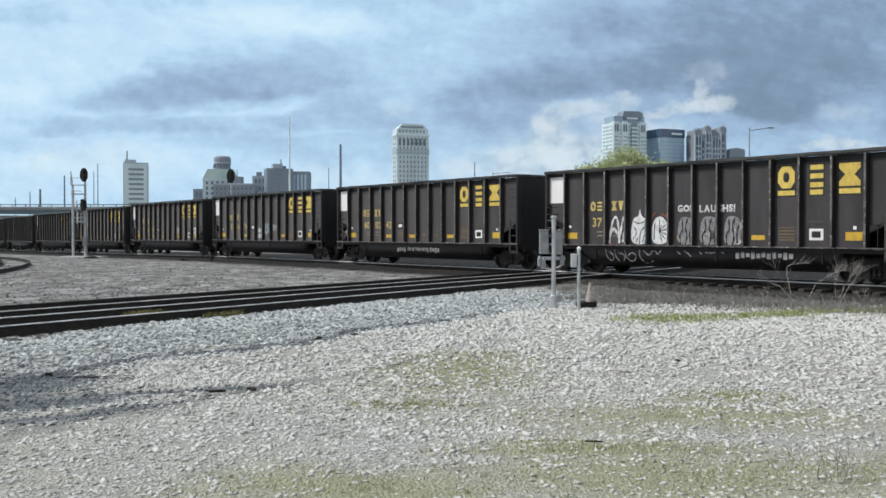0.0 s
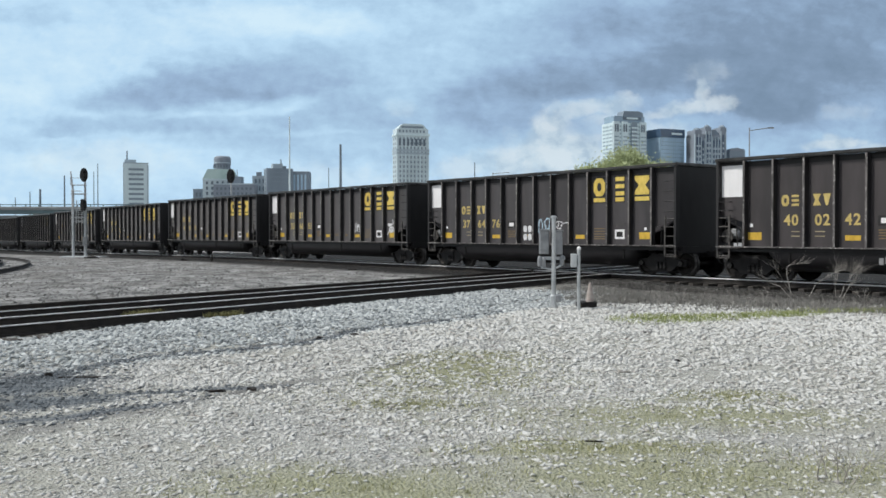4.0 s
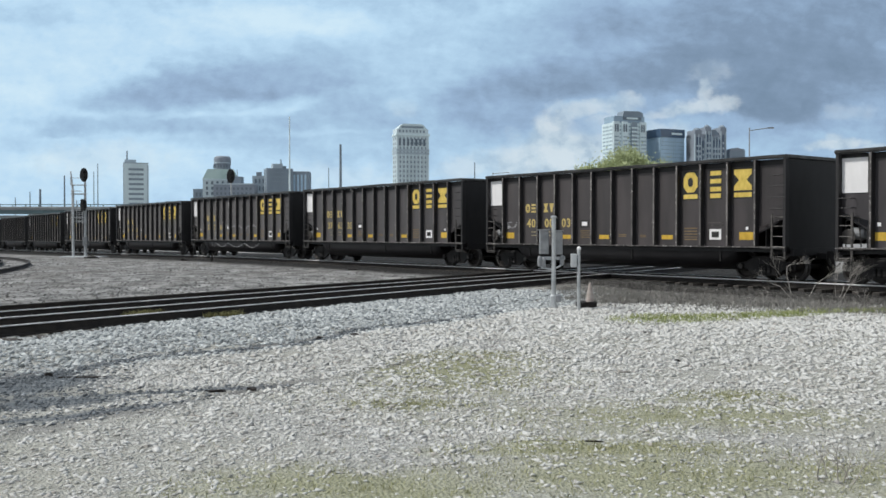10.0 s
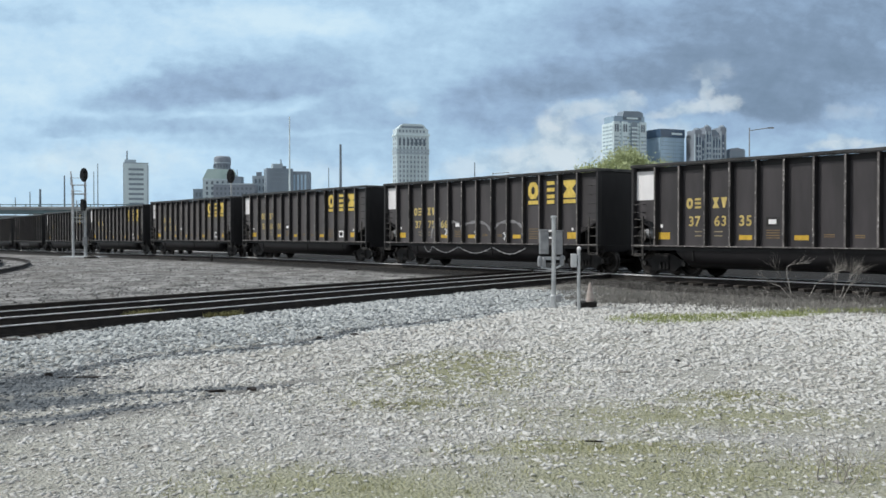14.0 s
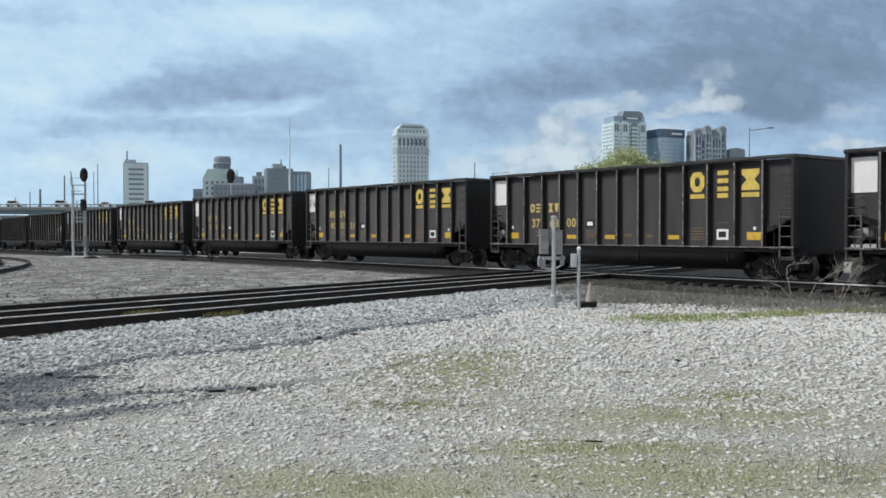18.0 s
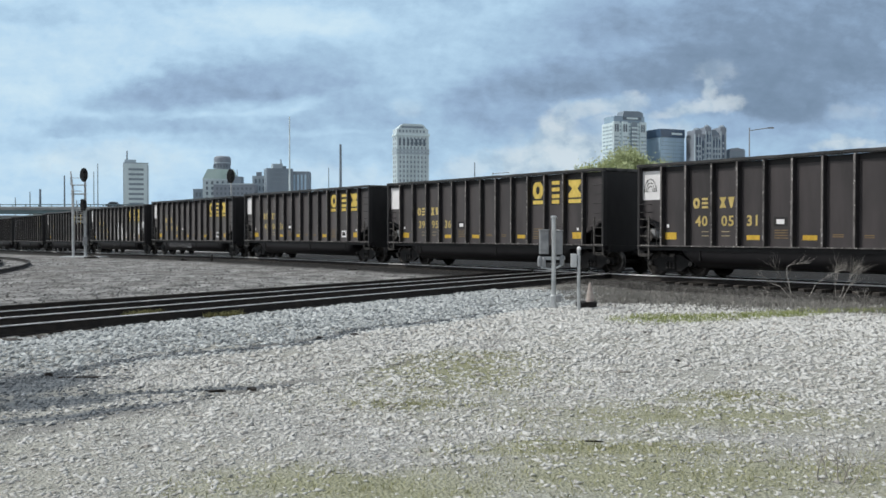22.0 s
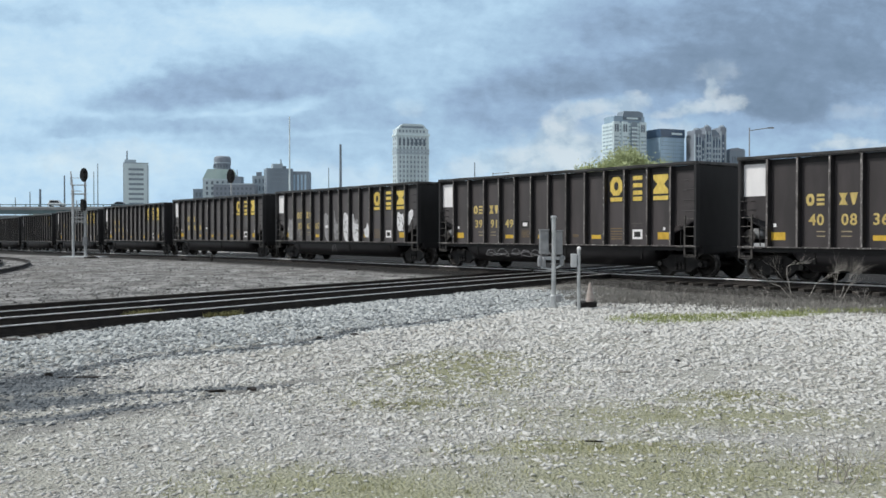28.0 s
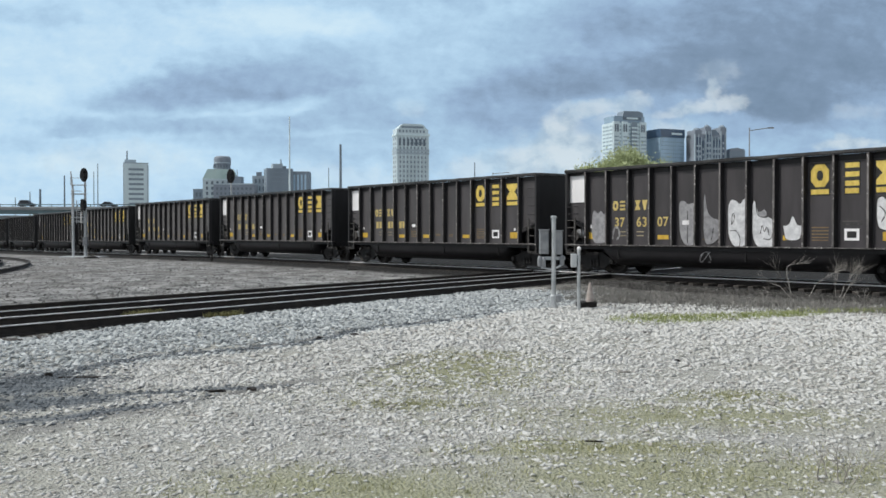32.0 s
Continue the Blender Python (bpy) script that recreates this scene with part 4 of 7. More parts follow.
    lines(c, [[(a - 0.1, z - 0.16), (a + 0.1, z + 0.16)] for a, z in ((4.84, 1.6), (6.98, 1.46), (8.95, 1.42))] + [[(a - 0.12, z + 0.14), (a + 0.12, z - 0.14)] for a, z in ((4.84, 1.6), (6.98, 1.46), (8.95, 1.42))], 0.10, "graffiti_white", "white sprayed crosses")
    for a, b in ((3.15, 3.8), (3.8, 5.75), (5.75, 8.15), (8.15, 10.3)):
        wave(c, a, b, 0.93, 0.66, "graffiti_silver", 0.065)
    # white and grey filled shapes
    c = CARS[7]
    fill(c, [(1.18, 1.15), (1.2, 2.25), (1.36, 2.42), (1.5, 2.2), (1.66, 2.4), (1.8, 2.2), (2.02, 2.36), (2.04, 1.3), (1.8, 1.14)], "graffiti_silver", "grey spray-painted patch with a torn top")
    lines(c, [[(2.26, 1.3), (2.32, 1.72), (2.55, 1.75), (2.62, 1.4), (2.45, 1.28)]], 0.09, "graffiti_silver", "grey spray-paint loop")
    fill(c, [(5.4, 1.1), (5.32, 2.5), (5.42, 2.66), (5.62, 2.62), (5.74, 2.5), (5.9, 2.56), (6.2, 2.62), (6.2, 1.1)], "graffiti_silver", "grey spray-painted block shape", 0.02)
    fill(c, [(6.38, 1.2), (6.38, 2.6), (6.44, 2.95), (6.52, 2.3), (6.7, 2.05), (7.02, 1.98), (7.12, 1.7), (7.08, 1.4), (6.7, 1.12)], "graffiti_silver", "grey spray-painted flame shape", 0.02)
    fill(c, [(7.4, 1.06), (7.34, 2.4), (7.5, 2.66), (7.70, 2.58), (7.84, 2.45), (7.94, 2.62), (8.1, 2.68), (8.2, 2.5), (8.2, 1.06)], edge=0.025)
    fill(c, [(8.30, 1.06), (8.28, 2.5), (8.42, 2.6), (8.46, 2.1), (8.7, 2.0), (8.95, 2.06), (9.16, 1.8), (9.2, 1.2), (9.0, 1.06)], edge=0.025)
    fill(c, [(8.5, 2.05), (8.52, 2.22), (8.64, 2.2), (8.74, 2.3), (8.84, 2.16), (8.8, 2.04)], "graffiti_silver", "grey spray-painted puff")
    lines(c, [[(7.5, 1.8), (7.55, 2.25), (7.66, 2.0), (7.5, 1.8)], [(7.46, 1.6), (7.72, 1.62), (7.86, 1.35), (7.82, 1.1)], [(8.02, 1.7), (8.06, 1.3)], [(8.6, 1.5), (8.68, 1.85), (8.75, 1.5), (8.85, 1.8), (8.92, 1.45)], [(8.72, 1.35), (9.0, 1.3), (9.06, 1.6)], [(5.72, 1.2), (5.72, 2.3)], [(6.0, 1.3), (6.02, 1.7)], [(6.7, 1.3), (6.8, 1.7)]], 0.03, "ink", "dark outline strokes", 0.006)
    fill(c, [(9.5, 1.3), (9.46, 1.55), (9.4, 1.78), (9.62, 1.76), (9.72, 2.05), (9.8, 2.05), (9.9, 1.76), (10.12, 1.76), (10.04, 1.5), (10.0, 1.3)], label="white sprayed crown shape", edge=0.02)
    fill(c, [(12.46, 1.75), (12.44, 2.5), (12.62, 2.6), (12.8, 2.4), (13.0, 2.55), (13.05, 1.95), (12.85, 1.6), (12.6, 1.62)], edge=0.025)
    fill(c, [(13.32, 1.95), (13.36, 2.4), (13.5, 2.6), (13.8, 2.72), (13.84, 2.3), (13.6, 2.1), (13.5, 1.9)])
    lines(c, [[(12.55, 2.3), (12.75, 2.1), (12.6, 1.85)], [(12.85, 2.3), (12.95, 1.9)]], 0.04, "ink", "dark outline strokes", 0.006)
    scribble(c, 6.24, 6.7, 0.56, 0.9, 14, "graffiti_silver", 2, 0.03, "grey spray-paint mark on the tub")
    arches(CARS[6], 3.1, 4.6, 0.5, 0.9, 2, 101, "graffiti_silver", 0.035)
    arches(CARS[6], 4.8, 7.2, 0.5, 0.9, 4, 102, "graffiti_silver", 0.035)
    scribble(CARS[-1], 1.1, 1.7, 1.75, 1.98, 120, "graffiti_silver", 3, 0.05)
    for n in (-4, -1, 3, 4, 5, 6):
        tagged(CARS[n], "weathered brown steel coal gondola car with yellow markings")
        for o in CARS[n].children:
            if o.name.startswith("side_panel"):
                o.material_slots[0].link = "OBJECT"
                o.material_slots[0].material = M["car_brown"]
    tagged(CARS[-5], "black steel coal gondola car covered in white graffiti along its side")
    tagged(CARS[1], "black steel coal gondola car with long silver graffiti arcs")
    tagged(CARS[7], "black steel coal gondola car with white bubble graffiti")
    tagged(CARS[3], "weathered brown coal gondola car with a printed white placard")
    # a dark arch printed on one placard
    bm = bmesh.new()
    for k, w in ((1.0, 0.035), (0.72, 0.03), (0.45, 0.03)):
        stroke(bm, [(0.40 + 0.27 * k * math.cos(math.pi * i / 12), 2.98 + 0.46 * k * math.sin(math.pi * i / 12)) for i in range(13)], w, 0.03)
    part("placard_print", bm, M["ink"], CARS[3])


NUMBERS = {-5: "37", -4: "400242", -3: "376476", -2: "376855", -1: "400003", 0: "376335", 1: "377566", 2: "376800", 3: "400531", 4: "399536", 5: "400836", 6: "399149", 7: "376307"}
CARS = {}


def car_pose(n, t):
    s = SPEED * (t - 13.0) - PITCH * n + 7.12
    x, y, z, a = on_track(s)
    return pose(x, y, z, 0, 0, math.degrees(a))


def build_train():
    base = build_car()
    reporting_bars(base)
    decal(base, "placard", U0 + 0.04, U0 + 0.84, 2.70, 3.72, M["white"], "blank white placard", y=-1.43)
    for n in range(-7, 16):
        CARS[n] = base if n == -7 else copy_thing(base, car_pose(n, 0.0))
    base.matrix_basis = car_pose(-7, 0.0)
    for n, car in CARS.items():
        if n in NUMBERS:
            place_digits(car, NUMBERS[n])
        else:
            number_bars(car)


build_train()
paint_graffiti()


# ---- beside the track: relay boxes on a post, marker post, cone ----
def build_trackside():
    ob = thing("relay_post", pose(2.63, 22.96, ground_z(2.63, 22.96)), "galvanized steel post carrying grey signal relay boxes", "post")
    bm = bmesh.new()
    tube(bm, (0, 0, 0.05), (0, 0, 2.17), 0.052, n=14)
    part("post", bm, M["galv"], ob)
    bm = bmesh.new()
    lathe(bm, [(0.075, 2.15), (0.08, 2.19), (0.05, 2.215)], (0, 0, 0), 14, "z")
    part("cap", bm, M["galv"], ob)
    for x0, x1, z0, z1, y in ((-0.33, -0.12, 1.30, 1.86, -0.02), (0.03, 0.22, 1.28, 1.84, 0.05)):
        bm = bmesh.new()
        box(bm, x0, x1, y, y + 0.2, z0, z1)
        bevelled(bm, 0.015)
        b = part("relay_box", bm, M["grey_paint"], ob)
        bm = bmesh.new()
        box(bm, x0 - 0.015, x1 + 0.015, y - 0.02, y + 0.22, z1, z1 + 0.03)
        part("box_lid", bm, M["grey_paint"], b)
    bm = bmesh.new()
    box(bm, -0.3, 0.28, 0.04, 0.10, 1.16, 1.24)
    part("bracket", bm, M["galv"], ob)
    for x, z in ((-0.33, 1.0), (-0.24, 0.96), (0.2, 1.02)):
        bm = bmesh.new()
        lathe(bm, [(0.045, z), (0.055, z + 0.02), (0.055, z + 0.2), (0.03, z + 0.26)], (x, 0.02, 0), 10, "z")
        part("junction_housing", bm, M["grey_paint"], ob)
    bm = bmesh.new()
    tube(bm, (-0.3, 0.0, 0.98), (0.02, 0.0, 0.92), 0.022, n=6)
    tube(bm, (0.2, 0.0, 1.04), (0.02, 0.0, 0.96), 0.022, n=6)
    part("conduit", bm, M["galv"], ob)
    bm = bmesh.new()
    lathe(bm, [(0.085, 0.0), (0.08, 0.30), (0.06, 0.34)], (0, 0, 0), 12, "z")
    part("foot", bm, M["galv"], ob)
    bm = bmesh.new()
    box(bm, 0.04, 0.17, -0.1, 0.06, 0.16, 0.34)
    bevelled(bm, 0.02)
    part("foot_box", bm, M["grey_paint"], ob)
    ob = thing("marker_post", pose(3.19, 22.7, ground_z(3.19, 22.7)), "slim galvanized post with a small box and round cap", "post")
    bm = bmesh.new()
    tube(bm, (0, 0, 0), (0, 0, 1.42), 0.04, n=12)
    part("post", bm, M["galv"], ob)
    bm = bmesh.new()
    bmesh.ops.create_uvsphere(bm, u_segments=12, v_segments=8, radius=0.05, matrix=Matrix.Translation((0, 0, 1.44)))
    part("cap", bm, M["white"], ob)
    bm = bmesh.new()
    box(bm, -0.19, -0.05, -0.05, 0.06, 1.0, 1.32)
    bevelled(bm, 0.012)
    part("switch_box", bm, M["galv"], ob)
    ob = thing("traffic_cone", pose(3.50, 23.4, ground_z(3.5, 23.4)), "faded orange traffic cone on a dark mossy base", "cone")
    bm = bmesh.new()
    lathe(bm, [(0.11, 0.14), (0.10, 0.2), (0.03, 0.60), (0.018, 0.61)], (0.06, 0, 0), 12, "z")
    part("cone", bm, M["cone"], ob)
    bm = bmesh.new()
    box(bm, -0.26, 0.2, -0.17, 0.17, 0.0, 0.15)
    bmesh.ops.subdivide_edges(bm, edges=bm.edges[:], cuts=3, use_grid_fill=True)
    for v in bm.verts:
        v.co += noise.noise_vector(v.co * 9) * 0.035
    part("base", bm, M["rail_web"], ob, "dark dirty rubber base")


build_trackside()


def signal_head(parent, x, y, z, r=0.31):
    bm = bmesh.new()
    lathe(bm, [(r, 0.0), (r, 0.04)], (0, 0, 0), 20, "y")
    for v in bm.verts:
        v.co.z *= 1.75
        v.co += Vector((x, y, z))
    back = part("backing", bm, M["signal_black"], parent, "black oval signal target")
    for dz in (-0.33, 0.0, 0.33):
        bm = bmesh.new()
        lathe(bm, [(0.13, -0.28), (0.13, 0.0)], (x, y, z + dz), 12, "y")
        part("hood", bm, M["signal_black"], back)


def build_signals():
    z0 = ground_z(-27.8, 74.5)
    ob = thing("signal_mast", pose(-28.0, 74.5, z0), "silver lattice signal mast with two black signal heads", "railway signal", "railway signals")
    bm = bmesh.new()
    tube(bm, (0.45, 0, 0), (0.45, 0, 4.3), 0.13, 0.11, 10)
    tube(bm, (0.45, 0, 4.3), (0.44, 0, 6.3), 0.09, 0.07, 10)
    part("mast", bm, M["galv"], ob)
    bm = bmesh.new()
    tube(bm, (-0.5, 0, 0), (-0.5, 0, 5.2), 0.11, n=8)
    tube(bm, (-0.5, 0, 5.2), (-0.66, 0, 6.62), 0.09, 0.05, n=8)
    part("ladder_post", bm, M["galv"], ob)
    bm = bmesh.new()
    for x in (-0.28, 0.22):
        tube(bm, (x, 0.12, 2.6), (x, 0.12, 4.4), 0.03, n=6)
    for i in range(12):
        tube(bm, (-0.28, 0.12, 2.7 + i * 0.15), (0.22, 0.12, 2.7 + i * 0.15), 0.016, n=5)
    part("ladder", bm, M["galv"], ob)
    for z, d in ((2.75, 0.05), (3.05, 0.04), (3.75, 0.05), (4.85, 0.07), (5.55, 0.05)):
        bm = bmesh.new()
        box(bm, -0.55, 0.48, -0.3, 0.3, z, z + d)
        part("platform", bm, M["galv"], ob)
    bm = bmesh.new()
    tube(bm, (-0.55, -0.3, 5.55), (-0.55, -0.3, 6.2), 0.025, n=5)
    tube(bm, (-0.55, -0.3, 6.1), (0.2, -0.3, 6.1), 0.025, n=5)
    tube(bm, (-0.55, -0.3, 5.1), (0.3, -0.3, 5.1), 0.03, n=5)
    part("hand_rail", bm, M["galv"], ob)
    signal_head(ob, 0.44, -0.25, 6.34)
    signal_head(ob, 0.40, -0.25, 4.02, 0.26)
    bm = bmesh.new()
    box(bm, 0.3, 0.62, -0.2, 0.15, 0.9, 1.6)
    part("junction_box", bm, M["grey_paint"], ob)
    bm = bmesh.new()
    box(bm, -1.3, 1.9, -0.9, 0.9, -0.4, 0.10)
    bevelled(bm, 0.06)
    part("foundation", bm, M["concrete"], ob, "pale concrete pad")
    z1 = ground_z(-19.7, 90)
    ob = thing("signal_mast", pose(-19.7, 90, z1), "slim signal mast with one black oval signal head", "railway signal", "railway signals")
    bm = bmesh.new()
    tube(bm, (0, 0, 0), (0, 0, 7.4), 0.09, 0.07, 10)
    part("mast", bm, M["galv"], ob)
    signal_head(ob, 0, -0.2, 7.0 - z1, 0.38)


build_signals()


# ---- distance: viaduct, masts, trees and the town's towers ----
def far(name, a, rough=0.8):
    """A masonry or glass face of the distant town: one colour with slight weathering."""
    M[name] = plain(name, tuple(c * 0.9 for c in a), tuple(c * 1.1 for c in a), rough, 0, 0.06, (1, 1, 0.3), 0.0, 0.8, spec=0.5 if rough > 0.5 else 0.8)


# tower and window colours are paled and blued to hold the distance haze
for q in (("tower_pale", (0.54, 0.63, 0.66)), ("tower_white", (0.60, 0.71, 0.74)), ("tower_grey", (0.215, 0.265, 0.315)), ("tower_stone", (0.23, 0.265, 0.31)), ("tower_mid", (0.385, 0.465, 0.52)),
          # glass_blue is lightened in place of a sky reflection
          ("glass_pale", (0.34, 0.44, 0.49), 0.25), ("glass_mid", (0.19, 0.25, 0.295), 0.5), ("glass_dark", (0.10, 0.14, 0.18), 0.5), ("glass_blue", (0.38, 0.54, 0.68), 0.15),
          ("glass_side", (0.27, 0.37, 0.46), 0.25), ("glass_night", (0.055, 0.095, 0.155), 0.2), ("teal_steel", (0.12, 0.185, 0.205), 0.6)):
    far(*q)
M["copper_green"] = plain("copper_green", (0.40, 0.54, 0.51), (0.50, 0.63, 0.60), 0.8, 0, 0.1)
FAR = 1200.0


def tower(name, label, x0, x1, top, mat, cols, rows, depth=22.0, z_low=35.0, win=(0.5, 0.55), glass="glass_dark", y=FAR, margin=2.0, turn=0.0, side=0):
    """A tower that fills x0 to x1 seen from the front, turned to show its left flank; also gives half its front's width."""
    c, k = math.cos(radians(turn)), math.sin(radians(turn))
    w = (x1 - x0 - depth * k) / c
    x0, x1 = x0 * (1 + (depth * c - w / 2 * k) / FAR), x1 * (1 + w / 2 * k / FAR)
    w = (x1 - x0 - depth * k) / c
    ob = thing(name, pose(x1 - w / 2 * c, y, 0, 0, 0, turn), label, "building")
    bm = bmesh.new()
    box(bm, -w / 2, w / 2, 0, depth, -3.0, top)
    part("wall", bm, M[mat], ob)
    if rows:
        dz = (top - z_low - margin) / rows
        dx = (w - 2 * margin) / cols
        bm = bmesh.new()
        ww = dx * win[0]
        box(bm, -ww / 2, ww / 2, -0.35, 0.1, -dz * win[1] / 2, dz * win[1] / 2)
        me = mesh_of("window", bm, M[glass])
        ds = (depth - 2 * margin) / max(side, 1)
        bm = bmesh.new()
        box(bm, -0.35, 0.1, -ds * win[0] / 2, ds * win[0] / 2, -dz * win[1] / 2, dz * win[1] / 2)
        flank = mesh_of("window", bm, M[glass])
        for r in range(rows):
            z = top - margin - dz * (r + 0.5)
            for i in range(cols):
                part("window", me, None, ob).location = (-w / 2 + margin + dx * (i + 0.5), 0, z)
            for i in range(side):
                part("window", flank, None, ob).location = (-w / 2, margin + ds * (i + 0.5), z)
    return ob, w / 2


def block(ob, name, x0, x1, y0, y1, z0, z1, mat, label=""):
    bm = bmesh.new()
    box(bm, x0, x1, y0, y1, z0, z1)
    return part(name, bm, M[mat], ob, label)


def build_town():
    t, h = tower("office_tower", "pale blue-grey office tower with dark window bands and a mast", -395.8, -365.6, 88, "tower_white", 1, 8, win=(0.86, 0.44), glass="glass_mid", margin=4.2, turn=19)
    block(t, "side_face", -h - 0.5, -h, 0.2, 21.8, 0, 88, "tower_stone", "darker blind flank")
    block(t, "corner_pier", h - 1.5, h + 0.3, -0.5, 1.5, 0, 86, "tower_mid")
    block(t, "parapet", -h - 0.4, h + 0.4, -0.5, 22.4, 88, 89.2, "tower_mid")
    block(t, "penthouse", -h + 1, 0, 4, 20, 89.2, 93, "tower_mid")
    bm = bmesh.new()
    tube(bm, (-h + 4, 10, 93), (-h + 4, 10, 104.5), 1.1, 0.6, 6)
    part("antenna", bm, M["tower_grey"], t)
    t, h = tower("low_block", "small dark grey city block", -312, -299, 58, "tower_grey", 3, 2, win=(0.5, 0.5), y=FAR + 30)
    t, h = tower("office_block", "pale green-white stone block with sloping copper roof and drum", -299, -258, 70, "tower_pale", 6, 5, win=(0.4, 0.6), turn=8, side=2, y=FAR + 14)
    bm = bmesh.new()
    prism(bm, [(-h, 70), (h, 70), (h - 5, 82), (-h + 6, 82)], "y", -0.6, 22)
    part("roof", bm, M["copper_green"], t, "pale green copper roof")
    block(t, "cornice", -h - 0.6, h + 0.6, -0.9, 22.5, 68.6, 70, "tower_white")
    bm = bmesh.new()
    lathe(bm, [(9.6, 82), (10.1, 82.6), (10.1, 88.6), (10.6, 89), (10.6, 95.6), (9.9, 97.6), (8.2, 98.7), (4.0, 99.2)], (2, 11, 0), 18, "z")
    part("drum", bm, M["tower_stone"], t, "round roof drum")
    bm = bmesh.new()
    lathe(bm, [(10.5, 89.4), (10.9, 89.6), (10.9, 90.6), (10.5, 90.8)], (2, 11, 0), 18, "z")
    part("drum_band", bm, M["tower_mid"], t)
    for i in range(8):
        a = -1.9 + i * 0.36
        block(t, "drum_window", 2 + 10.3 * math.sin(a) - 0.9, 2 + 10.3 * math.sin(a) + 0.9, 11 - 10.3 * math.cos(a) - 0.2, 11 - 10.3 * math.cos(a) + 0.3, 84, 88, "glass_dark")
    t, h = tower("low_block", "low grey stone city block with roof huts", -275, -230, 61, "tower_stone", 9, 4, win=(0.45, 0.5), y=FAR - 20)
    block(t, "roof_hut", -2, 8, 4, 20, 61, 71, "tower_grey")
    block(t, "parapet", -h, h, -0.5, 0.5, 61, 62.4, "tower_mid")
    bm = bmesh.new()
    tube(bm, (2, 10, 71), (2, 10, 80), 0.5, 0.3, 6)
    part("antenna", bm, M["tower_grey"], t)
    t, h = tower("low_block", "slim pale stone city block with arched windows", -236, -222, 74, "tower_mid", 3, 4, win=(0.4, 0.6), y=FAR + 20)
    block(t, "water_tank", -5, 1, 4, 10, 74, 79, "tower_stone")
    t, h = tower("office_block", "grey slab office block with many small windows", -222, -186, 82, "tower_grey", 9, 8, win=(0.62, 0.38), glass="glass_mid", turn=20, side=1)
    block(t, "roof_hut", -8, 4, 4, 18, 82, 88, "tower_mid")
    block(t, "roof_hut", 5, 9, 6, 12, 82, 85.5, "tower_grey")
    bm = bmesh.new()
    tube(bm, (3, 10, 85), (3, 10, 94), 1.0, 0.7, 6)
    part("antenna", bm, M["tower_grey"], t)
    t, h = tower("office_block", "dark blue-grey city block with glass ribs", -187, -168, 79, "tower_grey", 4, 1, win=(0.5, 0.9), glass="glass_blue", y=FAR + 12)
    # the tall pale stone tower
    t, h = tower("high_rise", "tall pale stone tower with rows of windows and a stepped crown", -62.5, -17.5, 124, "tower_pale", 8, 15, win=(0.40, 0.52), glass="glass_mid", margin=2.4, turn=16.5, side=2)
    block(t, "cornice", -h - 1.0, h + 1.0, -1.2, 23, 122.5, 125, "tower_white")
    block(t, "crown", -h + 0.5, h - 0.5, 0.5, 21.5, 125, 131, "tower_pale")
    for i in range(8):
        block(t, "crown_window", -h + 3.0 + i * 4.4, -h + 5.0 + i * 4.4, 0.1, 0.6, 126.5, 129.5, "glass_mid")
    bm = bmesh.new()
    prism(bm, [(-h + 2, 131), (h - 2, 131), (h - 5, 135), (h - 9, 137.3), (-h + 9, 137.3), (-h + 5, 135)], "y", 2, 20)
    part("crown", bm, M["tower_white"], t, "rounded pale roof crown")
    block(t, "roof_screen", -h + 6.5, h - 6.5, 1.6, 2.1, 132, 134.5, "glass_mid")
    for i in range(7):
        block(t, "tall_window", -h + 2.6 + i * 5.2, -h + 5.4 + i * 5.2, -0.7, -0.2, 110, 118.5, "glass_dark")
    for z in (99.5, 103.2):
        block(t, "belt", -h - 0.5, h + 0.5, -0.8, 22.5, z, z + 2.3, "tower_mid")
    for i in range(9):
        block(t, "pilaster", -h + 0.6 + i * (2 * h - 2.2) / 8, -h + 1.6 + i * (2 * h - 2.2) / 8, -0.6, 0, 30, 122, "tower_white")
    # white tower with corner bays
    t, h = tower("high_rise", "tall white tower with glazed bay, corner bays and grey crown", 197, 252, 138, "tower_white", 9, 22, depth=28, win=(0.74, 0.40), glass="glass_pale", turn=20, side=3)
    block(t, "crown", -h + 2, h - 2, 1.5, 26, 138, 146.5, "glass_side", "glazed blue-grey set-back crown")
    bm = bmesh.new()
    prism(bm, [(-h * 0.35, 146.5), (h - 2.5, 146.5), (h - 3.5, 151.5), (h - 9, 153.5), (-h * 0.3, 153.0)], "y", 3, 18)
    part("roof_screen", bm, M["tower_grey"], t, "blue-grey roof screen")
    block(t, "sign_band", -9, 17, 1.0, 1.5, 142, 146, "glass_dark")
    block(t, "sign_panel", -4, 12, 0.6, 1.0, 143, 145.2, "tower_white")
    block(t, "bay", 1, 9, -2.5, 0, 20, 139, "glass_mid", "projecting glass bay")
    for i in range(21):
        block(t, "bay_sill", 0.8, 9.2, -2.9, -2.5, 36 + i * 4.75, 38 + i * 4.75, "tower_white")
    for a, b in ((-h, -h + 8), (-h + 12, -h + 20), (h - 10, h - 1)):
        block(t, "front_bay", a, b, -1.6, 2, 20, 139.5, "tower_white")
        for i in range(2):
            block(t, "tall_window", a + 1.4 + 3.2 * i, a + 3.2 + 3.2 * i, -2.0, -1.5, 127, 136, "glass_dark")
        for i in range(18):
            block(t, "bay_window", a + 1.0, b - 1.0, -1.9, -1.5, 40 + i * 4.7, 41.6 + i * 4.7, "glass_pale")
    t, h = tower("glass_tower", "blue glass office tower with a dark top band", 252.5, 301, 121, "glass_blue", 1, 0, depth=32, y=FAR + 10, turn=25)
